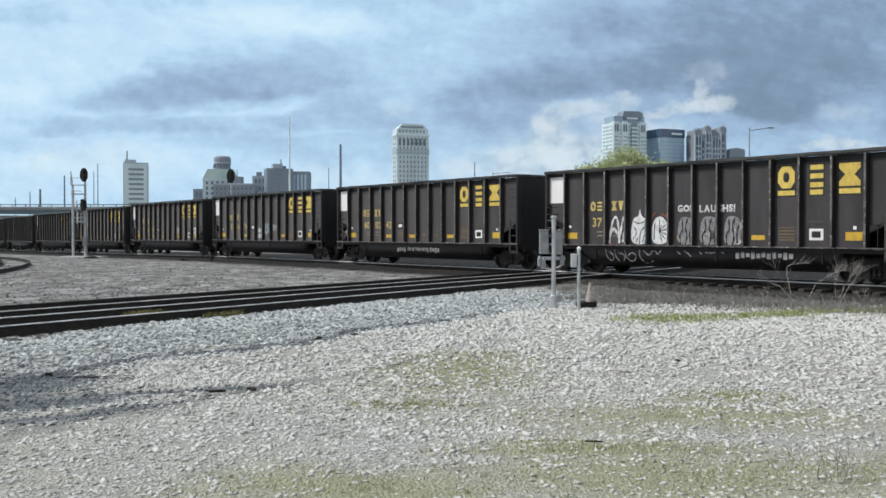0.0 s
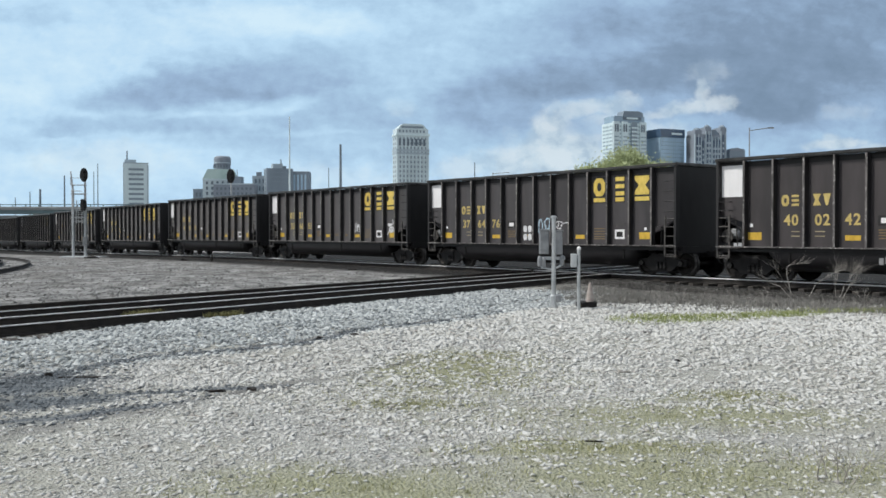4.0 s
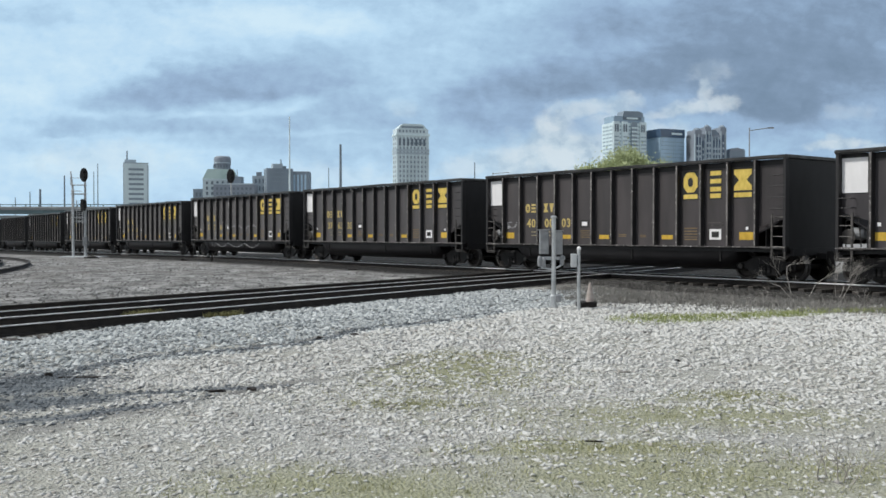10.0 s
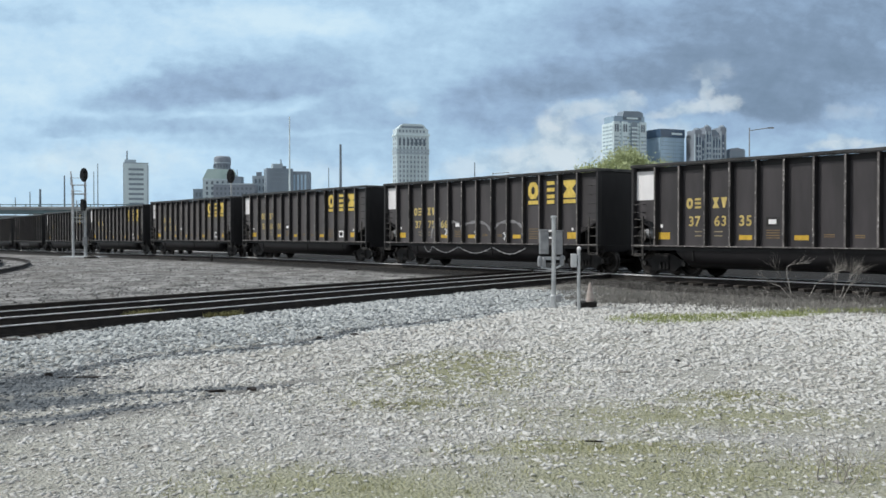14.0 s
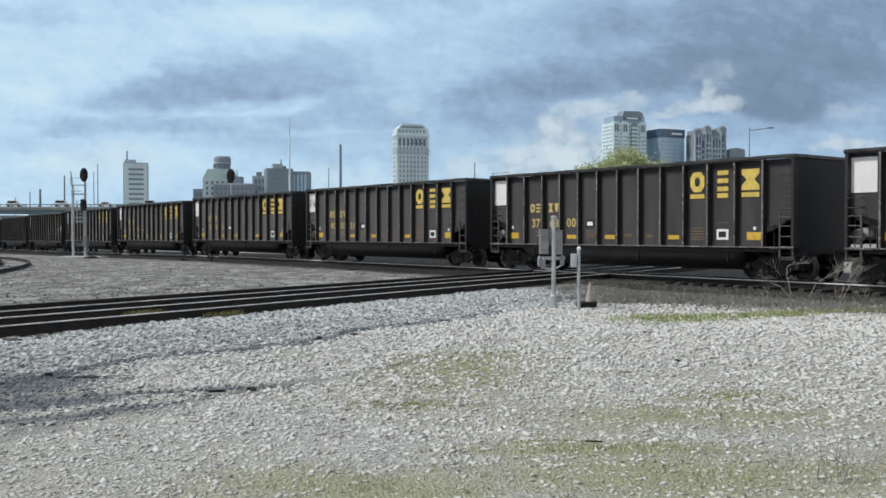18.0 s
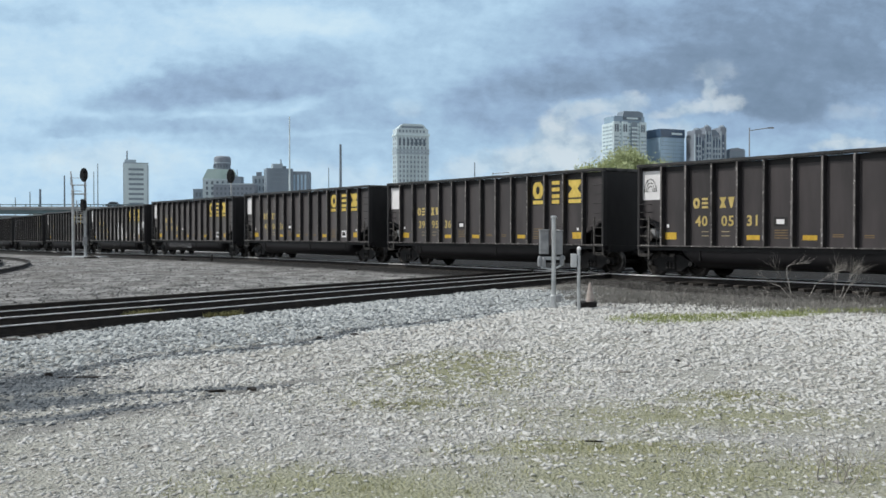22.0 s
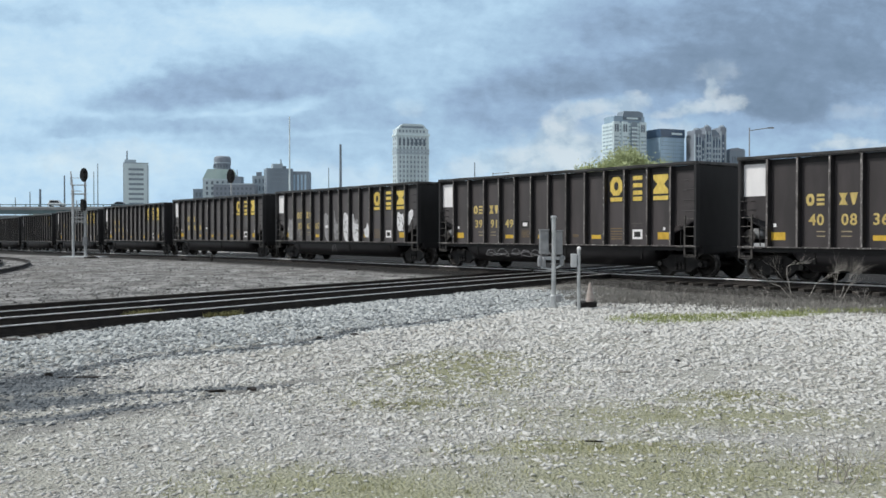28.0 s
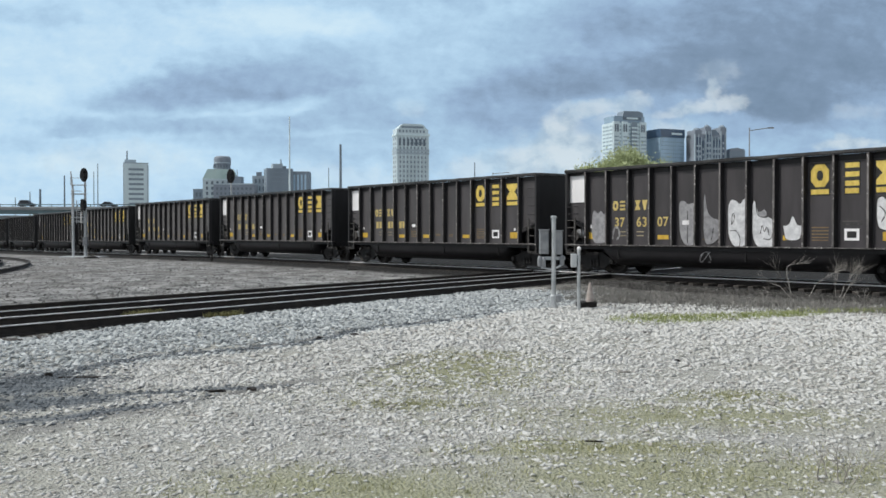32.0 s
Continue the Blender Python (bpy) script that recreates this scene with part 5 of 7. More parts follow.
    block(t, "side_face", -h - 0.5, -h, 0.3, 31.7, 20, 121, "glass_side", "darker flank of grey glass")
    block(t, "top_band", -h - 0.9, h + 0.5, -0.9, 32.4, 121, 131.5, "glass_night", "dark band round the top")
    block(t, "sign_panel", -2, 14, -1.3, -0.9, 124.5, 127, "tower_white")
    for i in range(12):
        block(t, "mullion", -h + i * 2 * h / 11 - 0.12, -h + i * 2 * h / 11 + 0.12, -0.35, 0, 20, 121, "glass_pale")
    for i in range(20):
        block(t, "floor_line", -h, h, -0.25, 0, 24 + i * 4.8, 24.5 + i * 4.8, "glass_mid")
    # stone tower with gables
    t, h = tower("high_rise", "grey stone tower with twin gables and dark window shafts", 301.5, 350, 124, "tower_stone", 1, 0, turn=12)
    for a, b, z in ((-h, -h + 9, 129), (-h + 14, -h + 22, 133), (h - 8, h + 0.4, 133)):
        block(t, "gable", a, b, -1.6, 20, 96, z, "tower_stone")
        bm = bmesh.new()
        lathe(bm, [((b - a) / 2, z), ((b - a) / 2 - 0.6, z + 1.4), ((b - a) / 3.6, z + 2.6), (0.8, z + 3.2)], ((a + b) / 2, (b - a) / 2 - 1.4, 0), 10, "z")
        part("pinnacle", bm, M["tower_grey"], t, "rounded dark cap")
    bm = bmesh.new()
    prism(bm, [(-h + 22, 124), (h - 8, 124), (h - 11, 130), (-h + 25, 130)], "y", 2, 20)
    part("roof", bm, M["tower_grey"], t)
    for a, z in ((-h + 2, 120), (-h + 5.6, 120), (-h + 10, 116), (-h + 16, 124), (-h + 19, 124), (-h + 24.5, 117), (-h + 28, 117), (-h + 31.5, 117), (h - 5, 124)):
        block(t, "window_shaft", a, a + 1.9, -2.1, -0.1, 30, z, "glass_night")
        for k in range(9):
            block(t, "spandrel", a, a + 1.9, -2.3, -2.1, z - 12 - 6.5 * k, z - 9.4 - 6.5 * k, "tower_mid")
    for a, z in ((-h - 0.2, 124), (-h + 4.3, 124), (-h + 8, 120), (-h + 12.6, 119), (-h + 14.1, 128), (-h + 18.1, 128), (-h + 21, 128), (-h + 22.9, 121), (-h + 26.7, 121), (-h + 30.2, 121), (-h + 33.7, 121), (h - 7.6, 128), (h - 1.2, 128)):
        block(t, "pilaster", a, a + 1.1, -2.5, 0, 30, z, "tower_mid")
    t, h = tower("low_block", "dark grey low city block with a curved roof", 350.5, 376, 104, "tower_grey", 5, 4, win=(0.6, 0.4), y=FAR + 5)
    bm = bmesh.new()
    prism(bm, [(-h, 104), (h, 104), (h - 1, 106), (0, 108), (-h + 1, 107)], "y", 0, 20)
    part("roof", bm, M["tower_stone"], t)


build_town()


M["mast_grey"] = plain("mast_grey", (0.13, 0.17, 0.21), (0.21, 0.26, 0.30), 0.6, 0, 0.5)


def pole(name, label, x, y, h, r, mat="galv", arm=0.0):
    z = ground_z(x, y)
    ob = thing(name, pose(x, y, z), label, "pole", "poles")
    bm = bmesh.new()
    tube(bm, (0, 0, 0), (0, 0, h - z), r, r * 0.6, 8)
    part("shaft", bm, M[mat], ob)
    if arm:
        bm = bmesh.new()
        tube(bm, (0, 0, h - z - 0.4), (arm, 0, h - z), r * 0.5, n=6)
        box(bm, arm - 0.1, arm + arm * 0.25, -0.15, 0.15, h - z - 0.1, h - z + 0.08)
        part("lamp_arm", bm, M[mat], ob)


DECK_Z = 8.9


def build_distance():
    s = lambda px, d: (px - 784) * d / 1710.0
    h = lambda py, d: CAM_Z + (413 - py) * d / 1710.0
    for px, py, d, r in ((513, 207, 260, 0.28), (603, 256, 220, 0.40), (115, 311, 300, 0.35), (174, 290, 320, 0.22), (167, 305, 320, 0.2), (72, 335, 280, 0.5), (54, 340, 300, 0.25), (582, 298, 320, 0.2), (28, 350, 300, 0.2), (840, 288, 300, 0.25)):
        pole("light_mast", "slender blue-grey mast far beyond the tracks", s(px, d), d, h(py, d), r, "tower_white" if px == 513 else "mast_grey")
    pole("street_lamp", "grey street lamp with a long curved arm", s(1325, 130), 130, h(227, 130), 0.13, "grey_paint", 2.6)
    pole("street_lamp", "grey street lamp with a long curved arm", s(872, 330), 330, h(306, 330), 0.2, "grey_paint", 4.5)
    ob = thing("viaduct", pose(0, 262, 0), "long pale concrete highway viaduct on piers", "bridge")
    d = 262
    x0, x1 = -1250.0, 1150.0
    block(ob, "guard_rail", x0, x1, -0.1, 0.1, h(363.2, d), h(361.8, d), "teal_steel", "dark blue-green guard rail")
    for i in range(70):
        x = -225 + i * 3.5
        block(ob, "rail_post", x - 0.1, x + 0.1, -0.1, 0.1, h(366, d), h(363, d), "teal_steel")
    block(ob, "parapet", x0, x1, -0.2, 0.2, h(369, d), h(366, d), "concrete")
    block(ob, "deck", x0, x1, 0.2, 12, h(372, d), DECK_Z, "concrete")
    block(ob, "girder", x0, x1, 0.6, 11, h(378, d), h(372, d), "teal_steel", "dark blue-green steel girder")
    block(ob, "ramp", x0, x1, 14, 22, h(384, d), h(380, d), "concrete", "lower pale concrete ramp")
    for i in range(100):
        x = -1240 + i * 24.0
        block(ob, "pier", x - 0.8, x + 0.8, 4, 8, -3, h(378, d), "concrete")
        block(ob, "ramp_pier", x + 11.2, x + 12.8, 16, 20, -3, h(384, d), "concrete")


build_distance()


# traffic on the viaduct: when each vehicle passes over x = -106, its colour and whether it is a tall one
TRAFFIC = ((0.6, "dark", 0), (2.83, "dark", 1), (5.43, "dark", 0), (6.27, "dark", 0), (6.98, "dark", 1), (7.58, "dark", 0), (8.4, "dark", 0), (8.68, "pale", 0), (9.05, "dark", 0), (11.55, "dark", 1), (11.9, "dark", 0),
           (16.25, "dark", 0), (17.2, "pale", 1), (17.62, "pale", 0), (17.95, "pale", 1), (18.4, "pale", 1), (19.02, "pale", 0), (19.42, "pale", 1), (20.3, "pale", 1), (21.55, "dark", 0),
           (24.67, "dark", 0), (27.5, "dark", 0), (28.0, "pale", 1), (29.2, "dark", 1), (29.6, "dark", 1), (31.6, "dark", 0), (32.25, "dark", 1))
for tone, a in (("dark", (0.035, 0.045, 0.06)), ("pale", (0.62, 0.66, 0.68))):
    M["paint_" + tone] = plain("paint_" + tone, tuple(c * 0.9 for c in a), tuple(c * 1.1 for c in a), 0.3, 0.0, 1.0, bump=0.0)
M["car_glass"] = plain("car_glass", (0.02, 0.025, 0.03), (0.035, 0.04, 0.05), 0.1, 0.0, 1.0, bump=0.0)


def build_vehicle(tone, tall):
    """A car or a tall van, nose towards +x, wheels on z = 0."""
    said = "%s %s driving along the viaduct" % (("white" if tone == "pale" else "dark blue-grey"), ("sport utility vehicle" if tall else "saloon car"))
    ob = thing("passing_car", Matrix(), said, "car", "traffic on the viaduct")
    top = 1.85 if tall else 1.5
    waist = 1.05 if tall else 0.92
    bm = bmesh.new()
    prism(bm, [(-2.3, 0.32), (2.25, 0.32), (2.3, 0.62), (2.15, waist - 0.18), (1.25, waist), (-2.15, waist), (-2.32, 0.7)], "y", -0.9, 0.9)
    bevelled(bm, 0.05)
    part("body", bm, M["paint_" + tone], ob)
    back = -2.05 if tall else -1.75
    bm = bmesh.new()
    prism(bm, [(back, waist - 0.02), (1.2, waist - 0.02), (0.55, top), (-0.4, top + 0.04), (back + (0.25 if tall else 0.75), top)], "y", -0.76, 0.76)
    bevelled(bm, 0.06)
    part("cabin", bm, M["paint_" + tone], ob)
    for sgn in (-1, 1):
        bm = bmesh.new()
        prism(bm, [(back + 0.35, waist + 0.06), (0.95, waist + 0.06), (0.5, top - 0.12), (back + (0.45 if tall else 0.85), top - 0.12)], "y", *sorted((sgn * 0.755, sgn * 0.775)))
        part("side_window", bm, M["car_glass"], ob)
        for x in (-1.4, 1.4):
            bm = bmesh.new()
            lathe(bm, [(0.2, -0.1), (0.33, -0.1), (0.33, 0.1), (0.2, 0.1)], (x, sgn * 0.82, 0.33), 14, "y")
            part("wheel", bm, M["ink"], ob)
    return ob


MAKES = {}
VEHICLES = []


def vehicle_pose(k, t):
    return pose(-106.0 + 32.6 * (t - TRAFFIC[k][0]), 265.5 + 3.4 * (k % 2), DECK_Z)


for k, (_, tone, tall) in enumerate(TRAFFIC):
    if (tone, tall) in MAKES:
        VEHICLES.append(copy_thing(MAKES[tone, tall], vehicle_pose(k, 0.0)))
    else:
        MAKES[tone, tall] = build_vehicle(tone, tall)
        VEHICLES.append(MAKES[tone, tall])
for k, ob in enumerate(VEHICLES):
    ob.matrix_world = vehicle_pose(k, 0.0)



# ---- sky: a far bank of broken cloud that drifts ----
def cloud_material():
    m, nt, ln, p = nodes_of("cloud_sky")
    nt.remove(p)
    out = nt["Material Output"]
    tc = nt.new("ShaderNodeTexCoord").outputs["Object"]
    sep = nt.new("ShaderNodeSeparateXYZ")
    ln.new(tc, sep.inputs["Vector"])
    az = mth(nt, ln, "DIVIDE", sep.outputs["X"], sep.outputs["Y"])
    ele = mth(nt, ln, "DIVIDE", sep.outputs["Z"], sep.outputs["Y"])
    comb = nt.new("ShaderNodeCombineXYZ")
    ln.new(az, comb.inputs["X"])
    ln.new(ele, comb.inputs["Y"])
    cl = comb.outputs["Vector"]

    def warped(scale, detail, amount):
        w = nt.new("ShaderNodeTexNoise")
        w.inputs["Scale"].default_value, w.inputs["Detail"].default_value = scale, detail
        w.inputs["Roughness"].default_value = 0.58
        ln.new(cl, w.inputs["Vector"])
        off = nt.new("ShaderNodeVectorMath")
        off.operation = "MULTIPLY_ADD"
        ln.new(w.outputs["Color"], off.inputs[0])
        off.inputs[1].default_value, off.inputs[2].default_value = (amount, amount * 0.6, 0), (-amount / 2, -amount * 0.3, 0)
        add = nt.new("ShaderNodeVectorMath")
        ln.new(cl, add.inputs[0])
        ln.new(off.outputs["Vector"], add.inputs[1])
        return add.outputs["Vector"]
    soft_at, crisp_at = warped(9.0, 7.0, 0.055), warped(26.0, 8.0, 0.022)

    def stretched(sx, sy, seed, vec):
        mp = nt.new("ShaderNodeMapping")
        mp.inputs["Location"].default_value, mp.inputs["Scale"].default_value = (seed, seed * 0.7, 0.3), (sx, sy, 1)
        ln.new(vec, mp.inputs["Vector"])
        return mp.outputs["Vector"]
    edge = mth(nt, ln, "SUBTRACT", noise_tex(nt, ln, stretched(1, 1.9, 1.3, cl), 16.0, 9.0, 0.60), 0.5)
    rag = mth(nt, ln, "SUBTRACT", noise_tex(nt, ln, stretched(1, 1.2, 4.1, cl), 46.0, 9.0, 0.60), 0.5)
    wisp = mth(nt, ln, "SUBTRACT", noise_tex(nt, ln, stretched(1, 2.6, 7.7, soft_at), 20.0, 9.0, 0.58), 0.5)
    fold = mth(nt, ln, "SUBTRACT", noise_tex(nt, ln, stretched(1, 1.7, 2.9, soft_at), 7.0, 5.0, 0.5), 0.5)

    def mass(vec, noise_out, u, v, ru, up, down, turn, soft, ragged):
        """How deep inside one cloud mass: an uneven oval with its own rise and a flatter base."""
        mp = nt.new("ShaderNodeMapping")
        mp.vector_type = "TEXTURE"
        mp.inputs["Location"].default_value, mp.inputs["Scale"].default_value = (u, v, 0), (ru, up, 1)
        mp.inputs["Rotation"].default_value = (0, 0, -radians(turn))
        ln.new(vec, mp.inputs["Vector"])
        sp = nt.new("ShaderNodeSeparateXYZ")
        ln.new(mp.outputs["Vector"], sp.inputs["Vector"])
        b = sp.outputs["Y"]
        k = up / down
        b = mth(nt, ln, "MINIMUM" if k > 1 else "MAXIMUM", b, mth(nt, ln, "MULTIPLY", b, k)) if k > 1.01 else b
        r = mth(nt, ln, "SQRT", mth(nt, ln, "ADD", mth(nt, ln, "MULTIPLY", sp.outputs["X"], sp.outputs["X"]), mth(nt, ln, "MULTIPLY", b, b)))
        d = mth(nt, ln, "SUBTRACT", mth(nt, ln, "ADD", mth(nt, ln, "MULTIPLY", noise_out, 2.4 * ragged), 1.0), r)
        n = nt.new("ShaderNodeMapRange")
        n.interpolation_type = "SMOOTHSTEP"
        n.inputs["From Min"].default_value, n.inputs["From Max"].default_value = -0.2 * soft, 0.15 + 0.9 * soft
        ln.new(d, n.inputs["Value"])
        return n.outputs["Result"]
    f = mth(nt, ln, "ADD", 0.50, mth(nt, ln, "MULTIPLY", az, -0.42))
    # veils and grey undersides: place, spread, rise, fall, turn, softness, lightness, weight, raggedness
    veils = [
        (-0.3531, 0.1771, 0.1754, 0.0643, 0.0526, 0, 0.9, 0.74, 0.9, 0.3),
        (-0.1543, 0.221, 0.152, 0.0304, 0.0257, 4, 0.8, 0.86, 0.95, 0.45),
        (-0.4232, 0.2251, 0.0643, 0.0152, 0.0129, 4, 0.6, 0.5, 0.7, 0.5),
        (-0.4232, 0.142, 0.0526, 0.0409, 0.0234, 0, 0.7, 0.8, 0.8, 0.6),
        (-0.3414, 0.0719, 0.152, 0.0322, 0.0409, 0, 0.9, 0.8, 0.9, 0.4),
        (-0.1309, 0.0544, 0.1929, 0.0292, 0.0351, 0, 0.9, 0.7, 0.9, 0.4),
        (-0.0491, 0.1713, 0.1169, 0.0526, 0.0409, -8, 0.9, 0.56, 0.8, 0.4),
        (-0.1076, 0.1216, 0.1111, 0.0281, 0.0175, 2, 0.35, 0.45, 0.8, 0.45),
        (-0.2011, 0.0953, 0.0877, 0.0152, 0.0094, 0, 0.7, 0.50, 0.7, 0.6)]
    veils += [
        (-0.318, 0.1333, 0.0994, 0.0263, 0.0117, 4, 0.6, 0.44, 0.8, 0.5),
        (-0.2215, 0.1432, 0.1403, 0.0421, 0.0152, -3, 0.55, 0.33, 0.95, 0.45),
        (-0.1368, 0.1596, 0.0877, 0.0292, 0.0175, -10, 0.7, 0.44, 0.8, 0.5),
        (-0.3238, 0.1128, 0.1169, 0.0117, 0.0105, 2, 0.6, 0.44, 0.8, 0.5),
        (-0.3911, 0.1046, 0.0351, 0.0094, 0.0064, 0, 0.5, 0.46, 0.8, 0.6),
        (-0.4408, 0.0953, 0.0409, 0.0234, 0.0175, 0, 0.8, 0.56, 0.6, 0.5),
        (-0.2128, 0.1233, 0.1111, 0.0041, 0.0035, -4, 0.8, 0.72, 0.55, 0.8),
        (-0.166, 0.1292, 0.0526, 0.0088, 0.0082, -10, 0.8, 0.72, 0.55, 0.8),
        (-0.1309, 0.1023, 0.0994, 0.0041, 0.0035, 0, 0.8, 0.66, 0.4, 0.9)]
    veils += [
        (-0.0374, 0.1327, 0.0234, 0.0129, 0.0129, 0, 0.6, 0.66, 0.7, 0.8),
        (-0.2595, 0.1841, 0.0351, 0.007, 0.0058, 20, 0.8, 0.55, 0.6, 0.7),
        (0.0386, 0.2151, 0.1403, 0.0468, 0.0468, -12, 0.9, 0.63, 0.85, 0.4),
        (0.1321, 0.1713, 0.152, 0.0292, 0.0351, -8, 0.9, 0.4, 0.7, 0.4),
        (0.2023, 0.2239, 0.1929, 0.0292, 0.0292, -6, 0.9, 0.28, 0.7, 0.4),
        (0.3601, 0.183, 0.1987, 0.0877, 0.0701, 0, 0.9, 0.17, 0.9, 0.35),
        (0.1613, 0.1537, 0.1929, 0.0351, 0.0187, -7, 0.5, 0.22, 0.78, 0.4),
        (0.2899, 0.1771, 0.1052, 0.0351, 0.0322, -10, 0.7, 0.19, 0.8, 0.4),
        (0.0503, 0.1216, 0.0818, 0.0292, 0.0269, 2, 0.4, 0.37, 0.85, 0.4)]
    veils += [
        (-0.0082, 0.0953, 0.0994, 0.0175, 0.0117, 0, 0.6, 0.5, 0.7, 0.5),
        (0.3484, 0.1304, 0.076, 0.0351, 0.0199, 4, 0.35, 0.12, 0.9, 0.4),
        (0.4185, 0.1654, 0.0877, 0.0234, 0.0175, -6, 0.6, 0.16, 0.7, 0.4),
        (0.401, 0.2122, 0.1286, 0.0152, 0.0129, -6, 0.6, 0.24, 0.6, 0.5),
        (0.4302, 0.1157, 0.0643, 0.0269, 0.0234, -10, 0.5, 0.4, 0.75, 0.5),
        (0.3718, 0.0883, 0.1403, 0.0175, 0.0234, -3, 0.6, 0.5, 0.85, 0.4),
        (0.2315, 0.1041, 0.0701, 0.021, 0.0351, 0, 0.6, 0.52, 0.85, 0.4),
        (0.1029, 0.0661, 0.152, 0.0351, 0.0351, 0, 0.7, 0.66, 0.9, 0.4)]
    for u, v, ru, up, down, turn, soft, level, weight, ragged in veils:
        k = mth(nt, ln, "MULTIPLY", mass(soft_at, edge, u, v, ru, up, down, turn, soft, ragged), weight)
        f = mth(nt, ln, "ADD", f, mth(nt, ln, "MULTIPLY", k, mth(nt, ln, "SUBTRACT", level, f)))
    f = mth(nt, ln, "ADD", f, mth(nt, ln, "ADD", mth(nt, ln, "MULTIPLY", wisp, 0.22), mth(nt, ln, "MULTIPLY", fold, 0.12)))
    puff = mth(nt, ln, "SUBTRACT", noise_tex(nt, ln, stretched(1, 1.5, 3.4, crisp_at), 13.0, 9.0, 0.6), noise_tex(nt, ln, stretched(1, 1.5, 3.408, crisp_at), 13.0, 9.0, 0.6))
    f = mth(nt, ln, "ADD", f, mth(nt, ln, "ADD", mth(nt, ln, "MULTIPLY", rag, 0.09), mth(nt, ln, "ADD", mth(nt, ln, "MULTIPLY", puff, 0.50), 0.06)))
    col = ramp(nt, ln, f, [(0.08, (0.178, 0.262, 0.372)), (0.28, (0.242, 0.344, 0.488)), (0.44, (0.335, 0.482, 0.68)), (0.58, (0.425, 0.62, 0.82)), (0.72, (0.530, 0.755, 0.955)), (0.9, (0.665, 0.865, 1.0))])
    # heaped white heads lit from the side and above
    heads = [
        (0.1263, 0.0807, 0.076, 0.0386, 0.0351, -8, 0.55, 0.82),
        (0.1175, 0.1081, 0.0281, 0.0269, 0.0292, -20, 0.6, 0.78),
        (0.097, 0.0883, 0.0351, 0.021, 0.0234, -18, 0.6, 0.75),
        (0.1409, 0.1257, 0.0386, 0.0117, 0.0094, -8, 0.7, 0.62),
        (0.1818, 0.1304, 0.0281, 0.0117, 0.0117, -14, 0.7, 0.6),
        (0.1917, 0.1374, 0.0105, 0.0105, 0.0129, 0, 0.7, 0.5),
        (0.0561, 0.0719, 0.0818, 0.0164, 0.0175, -4, 0.6, 0.5),
        (0.1701, 0.1099, 0.0351, 0.0199, 0.0468, 0, 0.6, 0.6)]
    heads += [
        (0.097, 0.0748, 0.0701, 0.0281, 0.0292, -6, 0.55, 0.72),
        (0.2636, 0.1292, 0.0491, 0.0117, 0.0076, -8, 0.7, 0.72),
        (0.2701, 0.1467, 0.0099, 0.0199, 0.021, 4, 0.7, 0.62),
        (0.2946, 0.1339, 0.0175, 0.0105, 0.0117, -12, 0.7, 0.62),
        (0.2315, 0.1233, 0.0327, 0.0058, 0.007, -6, 0.7, 0.5),
        (0.2759, 0.1654, 0.0257, 0.0164, 0.0234, 0, 0.9, 0.22),
        (0.4115, 0.0929, 0.0386, 0.007, 0.0082, -5, 0.7, 0.7),
        (0.4045, 0.0976, 0.0105, 0.0082, 0.0082, 0, 0.7, 0.55),
        (0.4448, 0.0906, 0.0281, 0.0058, 0.0082, -3, 0.7, 0.55),
        (0.2315, 0.1058, 0.0409, 0.0129, 0.0292, 0, 0.7, 0.45),
        (-0.0374, 0.1304, 0.0175, 0.0117, 0.0117, 0, 0.8, 0.25),
        (0.4185, 0.1245, 0.0409, 0.0117, 0.0082, -8, 0.8, 0.22),
        (-0.1076, 0.0544, 0.0935, 0.0234, 0.0292, 0, 0.9, 0.25),
        (-0.3531, 0.0777, 0.0818, 0.0234, 0.0351, 0, 0.9, 0.25)]
    white = None
    for u, v, ru, up, down, turn, ragged, weight in heads:
        k = mth(nt, ln, "MULTIPLY", mass(crisp_at, rag, u, v, ru, up, down, turn, 0.55, ragged), weight)
        white = k if white is None else mth(nt, ln, "MAXIMUM", white, k)
    for u, v, ru, up, down, turn, ragged, weight in (
        (0.1526, 0.1105, 0.0304, 0.0117, 0.0117, -4, 0.6, 0.7),
        (0.0678, 0.0941, 0.0351, 0.0058, 0.0058, 0, 0.6, 0.4)):
        k = mth(nt, ln, "MULTIPLY", mass(crisp_at, rag, u, v, ru, up, down, turn, 0.6, ragged), weight)
        white = mth(nt, ln, "MULTIPLY", white, mth(nt, ln, "SUBTRACT", 1.0, k))
    here = noise_tex(nt, ln, stretched(1, 1.15, 0.4, crisp_at), 24.0, 8.0, 0.56)
    there = noise_tex(nt, ln, stretched(1, 1.15, 0.414, crisp_at), 24.0, 8.0, 0.56)
    lit = mth(nt, ln, "ADD", mth(nt, ln, "MULTIPLY", mth(nt, ln, "SUBTRACT", here, there), 1.6), mth(nt, ln, "ADD", mth(nt, ln, "MULTIPLY", here, 0.7), 0.15))
    shade = ramp(nt, ln, lit, [(0.24, (0.44, 0.56, 0.67)), (0.46, (0.60, 0.715, 0.795)), (0.66, (0.71, 0.80, 0.855))])
    col = mixc(nt, ln, white, col, shade)
    em = nt.new("ShaderNodeEmission")
    ln.new(col, em.inputs["Color"])
    ln.new(em.outputs["Emission"], out.inputs["Surface"])
    return m


